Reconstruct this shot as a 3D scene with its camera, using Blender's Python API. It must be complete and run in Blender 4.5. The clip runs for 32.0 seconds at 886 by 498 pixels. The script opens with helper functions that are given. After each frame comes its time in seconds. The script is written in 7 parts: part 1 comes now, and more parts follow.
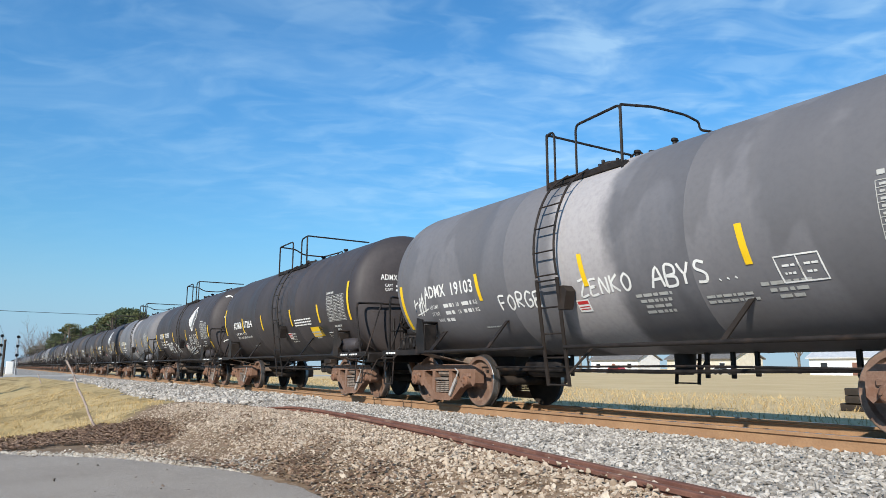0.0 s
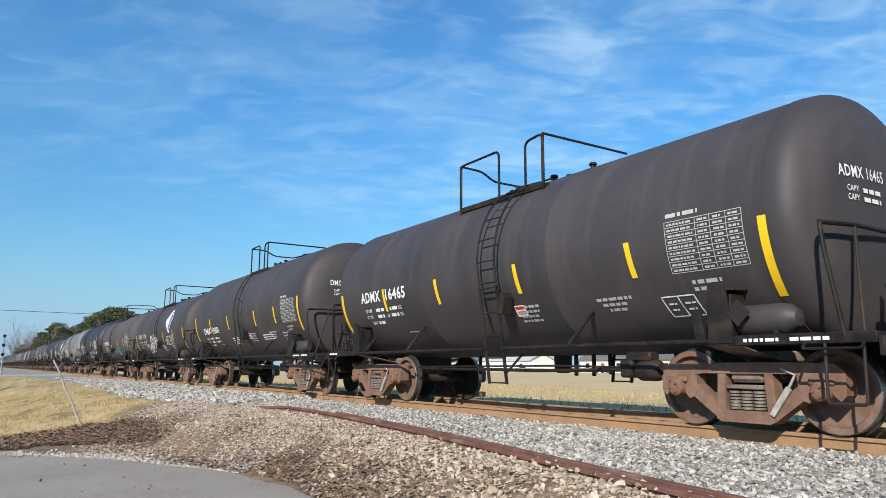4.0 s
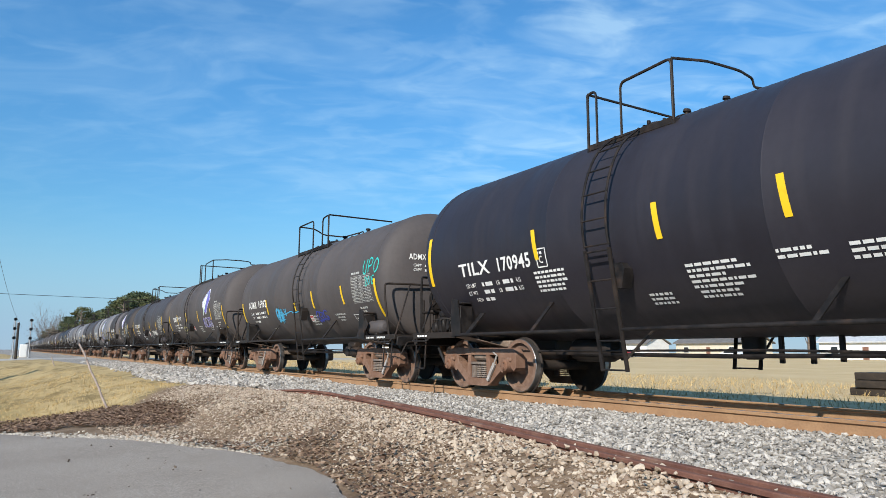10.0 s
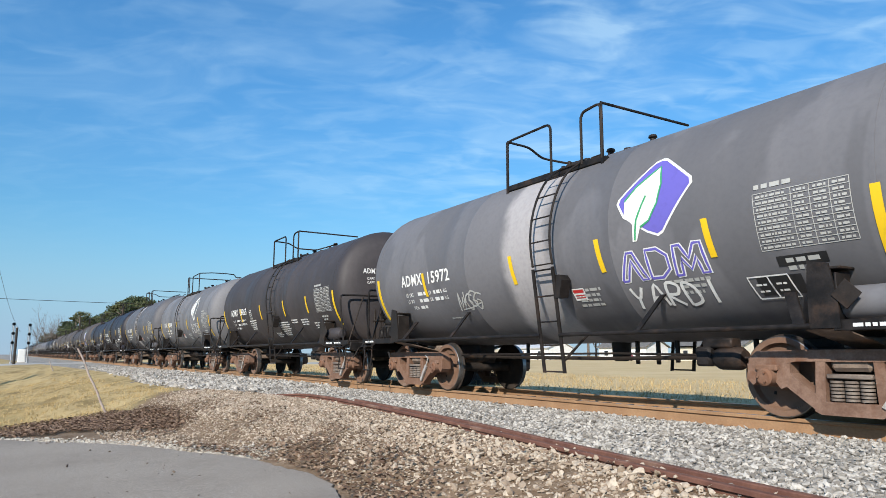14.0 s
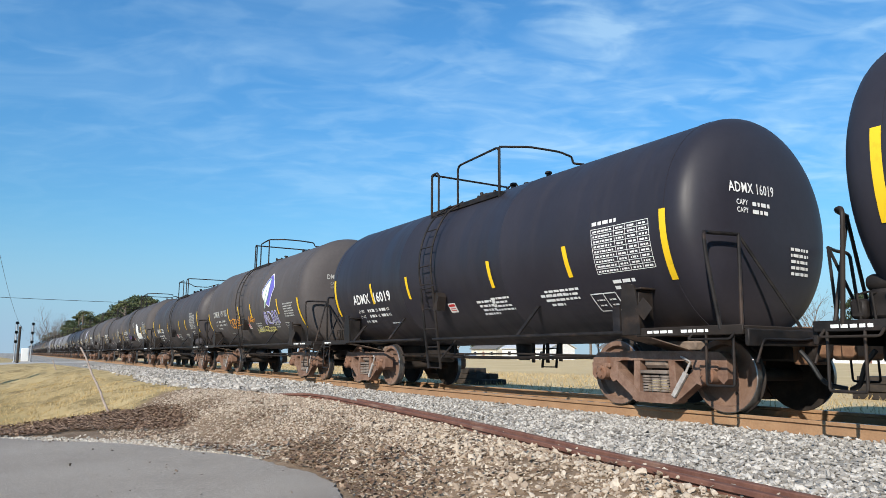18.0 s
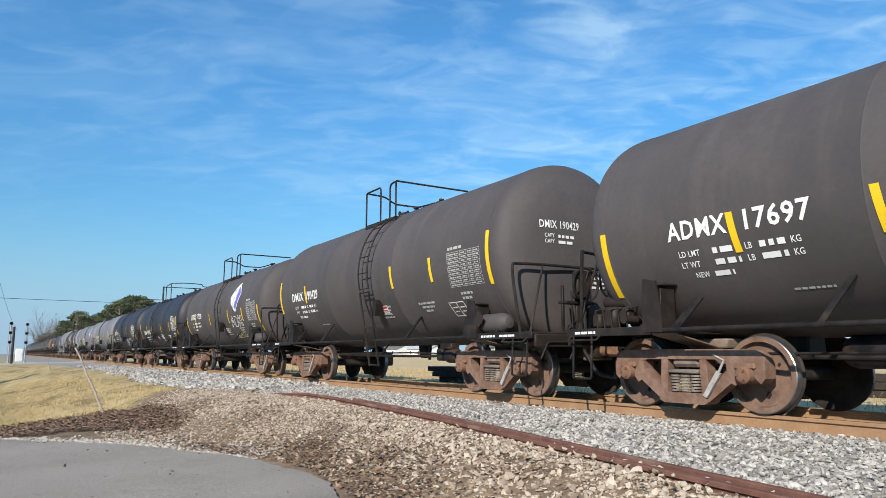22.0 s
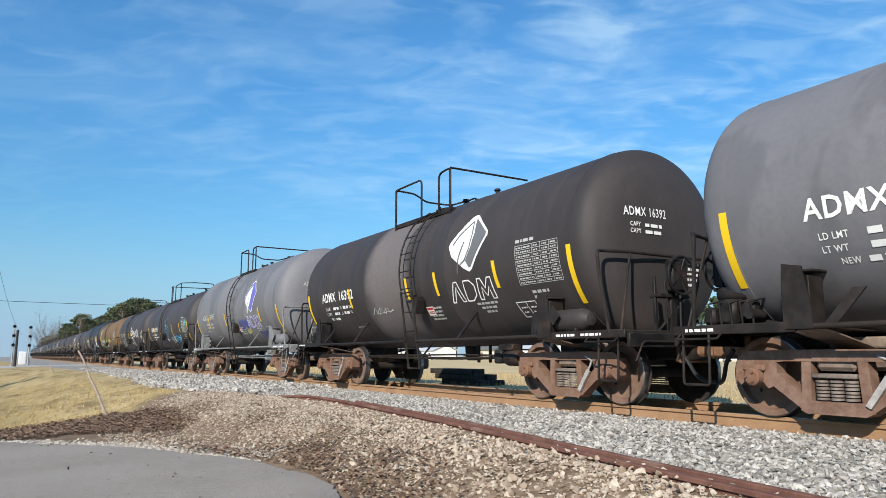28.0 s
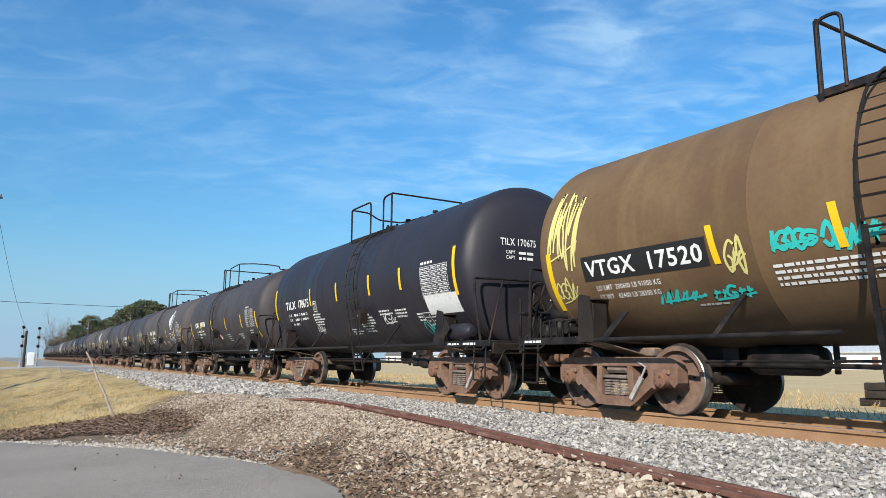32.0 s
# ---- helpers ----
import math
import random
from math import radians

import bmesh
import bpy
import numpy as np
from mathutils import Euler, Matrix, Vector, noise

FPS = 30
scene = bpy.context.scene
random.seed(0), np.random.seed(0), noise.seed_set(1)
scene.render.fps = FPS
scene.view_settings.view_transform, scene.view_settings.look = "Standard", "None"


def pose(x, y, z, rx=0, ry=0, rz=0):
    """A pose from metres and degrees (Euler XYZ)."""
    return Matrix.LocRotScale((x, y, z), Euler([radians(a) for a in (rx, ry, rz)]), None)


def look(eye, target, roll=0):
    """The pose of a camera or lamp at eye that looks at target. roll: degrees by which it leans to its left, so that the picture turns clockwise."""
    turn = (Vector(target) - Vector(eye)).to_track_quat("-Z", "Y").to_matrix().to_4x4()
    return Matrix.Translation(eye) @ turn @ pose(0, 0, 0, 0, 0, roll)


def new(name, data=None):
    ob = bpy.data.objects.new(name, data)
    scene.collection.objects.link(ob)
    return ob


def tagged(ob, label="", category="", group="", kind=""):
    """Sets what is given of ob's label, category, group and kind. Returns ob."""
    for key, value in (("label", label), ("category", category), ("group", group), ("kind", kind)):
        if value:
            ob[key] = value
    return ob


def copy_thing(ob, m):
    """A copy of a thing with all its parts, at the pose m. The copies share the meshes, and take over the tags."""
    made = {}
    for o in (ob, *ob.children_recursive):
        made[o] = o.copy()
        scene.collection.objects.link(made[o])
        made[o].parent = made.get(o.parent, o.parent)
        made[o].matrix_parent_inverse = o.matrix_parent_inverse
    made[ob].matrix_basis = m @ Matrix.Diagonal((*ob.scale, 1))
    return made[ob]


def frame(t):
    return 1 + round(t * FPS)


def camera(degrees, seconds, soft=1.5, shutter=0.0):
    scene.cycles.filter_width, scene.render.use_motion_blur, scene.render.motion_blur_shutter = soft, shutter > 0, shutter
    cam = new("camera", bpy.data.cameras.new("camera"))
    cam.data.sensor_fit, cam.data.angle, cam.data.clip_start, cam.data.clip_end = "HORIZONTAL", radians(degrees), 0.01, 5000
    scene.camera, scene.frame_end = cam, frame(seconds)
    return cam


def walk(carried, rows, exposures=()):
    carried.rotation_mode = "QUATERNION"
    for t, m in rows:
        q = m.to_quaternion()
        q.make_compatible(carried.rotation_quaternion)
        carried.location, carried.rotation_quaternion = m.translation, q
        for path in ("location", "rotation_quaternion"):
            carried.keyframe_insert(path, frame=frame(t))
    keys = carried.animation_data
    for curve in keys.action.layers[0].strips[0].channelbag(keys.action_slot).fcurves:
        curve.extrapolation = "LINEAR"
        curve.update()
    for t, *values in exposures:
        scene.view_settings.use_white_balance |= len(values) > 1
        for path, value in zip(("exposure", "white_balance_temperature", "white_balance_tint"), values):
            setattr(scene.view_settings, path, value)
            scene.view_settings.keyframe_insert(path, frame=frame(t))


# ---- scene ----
# ---------------------------------------------------------------- camera
# The world: x runs along the track (the train goes towards +x), z = 0 is the top of the rails.
EYE = (0.0, 0.0, 0.686)
cam = camera(65.3, 32.0, soft=0.5)
TURNS = [  # seconds, yaw, pitch, roll: a hand-held camera on one spot
    (0, 57.58, 9.76, -0.19), (0.5, 57.72, 9.58, -0.09), (1, 57.87, 9.30, 0.37), (1.5, 57.64, 9.07, 0.01), (2, 57.54, 9.02, -0.22),
    (2.5, 57.50, 9.44, -0.31), (4.5, 56.59, 9.68, -0.24), (5, 56.75, 9.37, -0.48), (5.5, 56.78, 9.11, -0.60), (6, 57.13, 9.12, -0.53),
    (6.5, 57.37, 8.71, -0.77), (7, 57.29, 8.86, -0.86), (7.5, 57.87, 8.83, -0.48), (8, 58.07, 8.63, -0.33), (8.5, 58.71, 8.31, -0.19),
    (9, 57.66, 8.22, -0.44), (9.5, 58.45, 8.58, -0.53), (10, 58.30, 8.43, -0.29), (10.5, 58.21, 8.06, -0.47), (11, 58.44, 8.38, -0.29),
    (11.5, 58.30, 8.29, -0.34), (12, 58.53, 8.63, -0.22), (12.5, 58.67, 8.76, -0.15), (13, 58.59, 8.80, -0.07), (13.5, 58.59, 8.80, -0.08),
    (14, 58.23, 8.74, -0.14), (14.5, 58.33, 9.24, -0.45), (16.5, 58.21, 8.47, -0.50), (17, 58.44, 8.54, -0.37), (17.5, 58.44, 8.49, -0.26),
    (18, 58.42, 8.73, -0.28), (18.5, 58.55, 8.89, -0.17), (19, 58.35, 8.98, 0.20), (19.5, 58.17, 9.48, 0.32), (20, 58.11, 9.41, 0.35),
    (20.5, 58.07, 9.05, 0.23), (21, 58.36, 8.67, 0.09), (21.5, 57.80, 8.54, -0.13), (22, 58.07, 8.66, -0.09), (22.5, 58.38, 8.40, 0.14),
    (23, 58.25, 8.43, -0.03), (23.5, 57.87, 8.76, 0.12), (24, 58.03, 8.72, 0.25), (24.5, 58.19, 8.74, 0.17), (26.5, 58.03, 9.25, 0.15),
    (27, 58.20, 9.20, 0.07), (27.5, 58.16, 9.01, 0.03), (28, 58.29, 8.82, 0.03), (28.5, 58.43, 8.76, -0.24), (29, 58.79, 8.57, -0.14),
    (29.5, 58.91, 9.02, -0.09), (30, 58.86, 9.24, -0.21), (30.5, 58.96, 9.43, -0.22), (31, 58.88, 9.28, -0.37), (31.5, 58.93, 9.27, -0.46),
    (32, 58.81, 9.16, -0.43),
]
walk(cam, [(t, pose(*EYE, 90 + p, r, y)) for t, y, p, r in TURNS])

# ---------------------------------------------------------------- light
SUN_EL, SUN_AZ = 29.0, 35.0          # the sun stands behind the camera, 35 degrees towards the train's way
SUN_FROM = Vector((math.sin(radians(SUN_AZ)) * math.cos(radians(SUN_EL)),
                   -math.cos(radians(SUN_AZ)) * math.cos(radians(SUN_EL)), math.sin(radians(SUN_EL))))


def make_world():
    world = bpy.data.worlds.new("sky")
    scene.world = world
    world.use_nodes = True
    nt = world.node_tree
    nt.nodes.clear()
    n = lambda kind: nt.nodes.new(kind)
    out, bg = n("ShaderNodeOutputWorld"), n("ShaderNodeBackground")
    sky = n("ShaderNodeTexSky")
    sky.sky_type, sky.sun_disc = "NISHITA", False
    sky.sun_elevation = radians(SUN_EL)
    sky.sun_rotation = math.atan2(SUN_FROM.x, SUN_FROM.y)
    sky.air_density, sky.dust_density, sky.ozone_density = 1.0, 0.0, 1.6
    # thin cirrus on a flat layer high above
    co, sep = n("ShaderNodeTexCoord"), n("ShaderNodeSeparateXYZ")
    nt.links.new(co.outputs["Generated"], sep.inputs[0])
    lift = n("ShaderNodeMath")
    lift.operation, lift.inputs[1].default_value = "MAXIMUM", 0.02
    nt.links.new(sep.outputs["Z"], lift.inputs[0])
    add = n("ShaderNodeMath")
    add.operation, add.inputs[1].default_value = "ADD", 0.12
    nt.links.new(lift.outputs[0], add.inputs[0])
    flat = n("ShaderNodeCombineXYZ")
    for axis in "XY":
        d = n("ShaderNodeMath")
        d.operation = "DIVIDE"
        nt.links.new(sep.outputs[axis], d.inputs[0])
        nt.links.new(add.outputs[0], d.inputs[1])
        nt.links.new(d.outputs[0], flat.inputs[axis])
    def layer(turn, sx, sy, scale, detail, rough, dist, lo, hi):
        mp = n("ShaderNodeMapping")
        mp.vector_type = "TEXTURE"
        mp.inputs["Rotation"].default_value = (0, 0, radians(turn))
        mp.inputs["Scale"].default_value = (sx, sy, 1)
        nt.links.new(flat.outputs[0], mp.inputs[0])
        tx = n("ShaderNodeTexNoise")
        tx.inputs["Scale"].default_value, tx.inputs["Detail"].default_value = scale, detail
        tx.inputs["Roughness"].default_value, tx.inputs["Distortion"].default_value = rough, dist
        nt.links.new(mp.outputs[0], tx.inputs["Vector"])
        mr = n("ShaderNodeMapRange")
        mr.interpolation_type = "SMOOTHSTEP"
        mr.inputs[1].default_value, mr.inputs[2].default_value = lo, hi
        nt.links.new(tx.outputs["Fac"], mr.inputs[0])
        return mr.outputs[0]
    a = layer(56, 1.15, 0.72, 2.6, 5, 0.55, 0.9, 0.36, 0.80)
    b = layer(40, 1.0, 1.0, 0.5, 3, 0.5, 0.3, 0.22, 0.60)
    c = layer(60, 1.1, 0.66, 6.0, 3, 0.5, 0.8, 0.42, 0.72)
    m1, m2, m3 = n("ShaderNodeMath"), n("ShaderNodeMath"), n("ShaderNodeMath")
    m1.operation, m2.operation, m3.operation = "MULTIPLY", "MULTIPLY_ADD", "MULTIPLY"
    nt.links.new(a, m1.inputs[0]); nt.links.new(b, m1.inputs[1])
    m3.inputs[1].default_value = 0.50
    nt.links.new(c, m3.inputs[0])
    nt.links.new(m3.outputs[0], m2.inputs[0]); nt.links.new(b, m2.inputs[1]); nt.links.new(m1.outputs[0], m2.inputs[2])
    cap = n("ShaderNodeMapRange")
    cap.inputs[2].default_value, cap.inputs[4].default_value = 1.0, CLOUD_MAX
    nt.links.new(m2.outputs[0], cap.inputs[0])
    hue = n("ShaderNodeHueSaturation")
    hue.inputs["Saturation"].default_value, hue.inputs["Value"].default_value = SKY_SAT, SKY_VAL
    nt.links.new(sky.outputs[0], hue.inputs["Color"])
    tint = n("ShaderNodeMix")
    tint.data_type, tint.blend_type = "RGBA", "MULTIPLY"
    tint.inputs[0].default_value, tint.inputs[7].default_value = 1.0, SKY_TINT
    nt.links.new(hue.outputs[0], tint.inputs[6])
    low = n("ShaderNodeMapRange")                  # the sky pales less towards the horizon in this clear winter air
    low.interpolation_type = "SMOOTHSTEP"
    for i, v in zip((1, 2, 3, 4), (0.0, 0.45, SKY_LOW, 1.0)):
        low.inputs[i].default_value = v
    nt.links.new(lift.outputs[0], low.inputs[0])
    dim = n("ShaderNodeVectorMath")
    dim.operation = "SCALE"
    nt.links.new(tint.outputs[2], dim.inputs[0])
    nt.links.new(low.outputs[0], dim.inputs["Scale"])
    mix = n("ShaderNodeMix")
    mix.data_type = "RGBA"
    mix.inputs[7].default_value = CLOUD
    across = n("ShaderNodeVectorMath")             # thicker towards one quarter of the sky, thin low down
    across.operation = "DOT_PRODUCT"
    across.inputs[1].default_value = (0.633, 0.774, 0)
    nt.links.new(flat.outputs[0], across.inputs[0])
    side, rise, m4, m5 = n("ShaderNodeMapRange"), n("ShaderNodeMapRange"), n("ShaderNodeMath"), n("ShaderNodeMath")
    for node, vals in ((side, (-1.5, 0.2, 0.26, 1.0)), (rise, (0.06, 0.30, 0.0, 1.0))):
        node.interpolation_type = "SMOOTHSTEP"
        for i, v in zip((1, 2, 3, 4), vals):
            node.inputs[i].default_value = v
    nt.links.new(across.outputs["Value"], side.inputs[0])
    nt.links.new(sep.outputs["Z"], rise.inputs[0])
    m4.operation = m5.operation = "MULTIPLY"
    nt.links.new(side.outputs[0], m4.inputs[0]); nt.links.new(rise.outputs[0], m4.inputs[1])
    nt.links.new(cap.outputs[0], m5.inputs[0]); nt.links.new(m4.outputs[0], m5.inputs[1])
    nt.links.new(m5.outputs[0], mix.inputs[0])
    nt.links.new(dim.outputs[0], mix.inputs[6])
    veil, haze = n("ShaderNodeMapRange"), n("ShaderNodeMix")      # pale air over the horizon
    veil.interpolation_type = "SMOOTHSTEP"
    for i, v in zip((1, 2, 3, 4), (0.0, 0.20, 0.85, 0.0)):
        veil.inputs[i].default_value = v
    nt.links.new(lift.outputs[0], veil.inputs[0])
    haze.data_type = "RGBA"
    haze.inputs[7].default_value = HAZE
    nt.links.new(veil.outputs[0], haze.inputs[0])
    nt.links.new(mix.outputs[2], haze.inputs[6])
    nt.links.new(haze.outputs[2], bg.inputs["Color"])
    bg.inputs["Strength"].default_value = SKY_STRENGTH
    nt.links.new(bg.outputs[0], out.inputs[0])


HAZE = (1.95, 3.0, 4.6, 1)
SKY_TINT, SKY_LOW = (0.70, 1.00, 1.09, 1), 0.60
CLOUD, CLOUD_MAX, SKY_SAT, SKY_VAL, SKY_STRENGTH = (4.35, 6.0, 7.05, 1), 0.43, 1.24, 1.04, 0.118
make_world()
sun = new("sun", bpy.data.lights.new("sun", "SUN"))
sun.data.energy, sun.data.angle, sun.data.color = 4.5, radians(0.55), (1.0, 0.93, 0.82)
sun.matrix_world = look(SUN_FROM * 60, (0, 0, 0))
scene.view_settings.exposure = 0.45

# ---------------------------------------------------------------- materials


class Nodes:
    """A short way to write a node material."""

    def __init__(self, name):
        self.m = bpy.data.materials.new(name)
        self.m.use_nodes = True
        self.t = self.m.node_tree
        self.b = self.t.nodes["Principled BSDF"]
        self.co = self.t.nodes.new("ShaderNodeTexCoord")

    def link(self, a, b):
        self.t.links.new(a, b)

    def noise(self, scale, detail=4, rough=0.55, stretch=(1, 1, 1), coords="Object", dist=0.0):
        mp = self.t.nodes.new("ShaderNodeMapping")
        mp.inputs["Scale"].default_value = stretch
        self.link(self.co.outputs[coords], mp.inputs[0])
        nz = self.t.nodes.new("ShaderNodeTexNoise")
        nz.inputs["Scale"].default_value, nz.inputs["Detail"].default_value = scale, detail
        nz.inputs["Roughness"].default_value, nz.inputs["Distortion"].default_value = rough, dist
        self.link(mp.outputs[0], nz.inputs["Vector"])
        return nz.outputs["Fac"]

    def ramp(self, fac, lo, hi, a=0.0, b=1.0, smooth=True):
        r = self.t.nodes.new("ShaderNodeMapRange")
        r.interpolation_type = "SMOOTHSTEP" if smooth else "LINEAR"
        for i, v in zip((1, 2, 3, 4), (lo, hi, a, b)):
            r.inputs[i].default_value = v
        self.link(fac, r.inputs[0])
        return r.outputs[0]

    def math(self, op, a, b=0.0):
        m = self.t.nodes.new("ShaderNodeMath")
        m.operation = op
        for i, v in ((0, a), (1, b)):
            if isinstance(v, (int, float)):
                m.inputs[i].default_value = v
            else:
                self.link(v, m.inputs[i])
        return m.outputs[0]

    def mix(self, fac, a, b, mode="MIX"):
        m = self.t.nodes.new("ShaderNodeMix")
        m.data_type, m.blend_type = "RGBA", mode
        for i, v in ((0, fac), (6, a), (7, b)):
            if isinstance(v, (int, float)):
                m.inputs[i].default_value = v
            elif isinstance(v, tuple):
                m.inputs[i].default_value = (*v, 1)
            else:
                self.link(v, m.inputs[i])
        return m.outputs[2]

    def bump(self, height, strength, distance):
        b = self.t.nodes.new("ShaderNodeBump")
        b.inputs["Strength"].default_value, b.inputs["Distance"].default_value = strength, distance
        self.link(height, b.inputs["Height"])
        self.link(b.outputs[0], self.b.inputs["Normal"])

    def random(self):
        return self.t.nodes.new("ShaderNodeObjectInfo").outputs["Random"]

    def island(self):
        return self.t.nodes.new("ShaderNodeNewGeometry").outputs["Random Per Island"]

    def done(self, color, rough=0.7, metal=0.0, spec=0.5):
        for key, v in (("Base Color", color), ("Roughness", rough), ("Metallic", metal), ("Specular IOR Level", spec)):
            if isinstance(v, tuple):
                self.b.inputs[key].default_value = (*v, 1)
            elif isinstance(v, (int, float)):
                self.b.inputs[key].default_value = v
            else:
                self.link(v, self.b.inputs[key])
        return self.m


def surface(name, a, b, rough=0.7, metal=0.0, scale=6.0, fine=60.0, bump=0.3, dist=0.004, coords="Object", spec=0.5, stain=None):
    """Two tones mixed at two scales, with a fine relief."""
    n = Nodes(name)
    big, small = n.noise(scale, 5, 0.6, coords=coords), n.noise(fine, 3, 0.6, coords=coords)
    col = n.mix(n.ramp(big, 0.35, 0.68), a, b)
    col = n.mix(n.ramp(small, 0.3, 0.75, 0.0, 0.35), col, tuple(v * 0.55 for v in a))
    if stain:
        col = n.mix(n.ramp(n.noise(scale * 0.4, 6, 0.65, coords=coords), 0.52, 0.7, 0, 0.8), col, stain)
    n.bump(small, bump, dist)
    return n.done(col, n.ramp(big, 0.2, 0.8, max(rough - 0.1, 0.05), min(rough + 0.12, 1)), metal, spec)


def tank_paint(name, base, faded, dust, rough=0.45, band=None, band_x=0.0, band_w=0.6, streak=0.35, mottle=0.3, rust=0.0, patchy=0.0):
    """Weathered tank paint: faded top, dusty lower sides, streaks that run down the shell and, if wanted, a spill band at the ladder."""
    n = Nodes(name)
    sep = n.t.nodes.new("ShaderNodeSeparateXYZ")
    n.link(n.co.outputs["Object"], sep.inputs[0])
    x, z = sep.outputs["X"], sep.outputs["Z"]
    big = n.noise(0.7, 5, 0.6)
    runs = n.noise(1.0, 5, 0.62, (3.2, 0.35, 0.35))
    fine = n.noise(14.0, 5, 0.6)
    col = n.mix(n.ramp(big, 0.35, 0.7, 0, mottle), base, faded)
    col = n.mix(n.ramp(runs, 0.48, 0.74, 0, streak), col, faded)
    col = n.mix(n.ramp(n.math("ADD", z, n.math("MULTIPLY", big, 0.8)), -0.2, -1.25, 0.0, 0.65), col, dust)
    if patchy:                        # touched-up areas that reach down the shell in soft tongues
        col = n.mix(n.ramp(n.noise(0.85, 3, 0.5, (1.0, 0.45, 0.45), dist=0.5), 0.52, 0.58, 0, patchy), col, tuple(v * 0.55 for v in base))
    if rust:
        col = n.mix(n.ramp(n.noise(1.6, 7, 0.7), 0.56, 0.72, 0, rust), col, (0.13, 0.055, 0.022))
    if band:
        wob = n.math("MULTIPLY", n.math("SUBTRACT", n.noise(1.3, 4, 0.6, (1, 0.7, 0.7)), 0.5), 0.7)
        off = n.math("ABSOLUTE", n.math("ADD", n.math("SUBTRACT", x, band_x), wob))
        col = n.mix(n.ramp(off, band_w, band_w * 0.55, 0, 0.9), col, band)
    col = n.mix(n.ramp(fine, 0.35, 0.8, 0.0, 0.22), col, tuple(v * 0.5 for v in base))
    n.bump(n.math("ADD", n.math("MULTIPLY", n.noise(0.9, 3), 6.0), fine), 0.12, 0.004)
    return n.done(col, n.ramp(runs, 0.3, 0.8, rough + 0.08, rough + 0.28), 0.0, 0.36)


def plain(name, col, rough=0.6, metal=0.0, worn=0.25):
    n = Nodes(name)
    return n.done(n.mix(n.ramp(n.noise(9.0, 6, 0.7), 0.5, 0.75, 0, worn), col, tuple(v * 0.45 for v in col)), rough, metal)


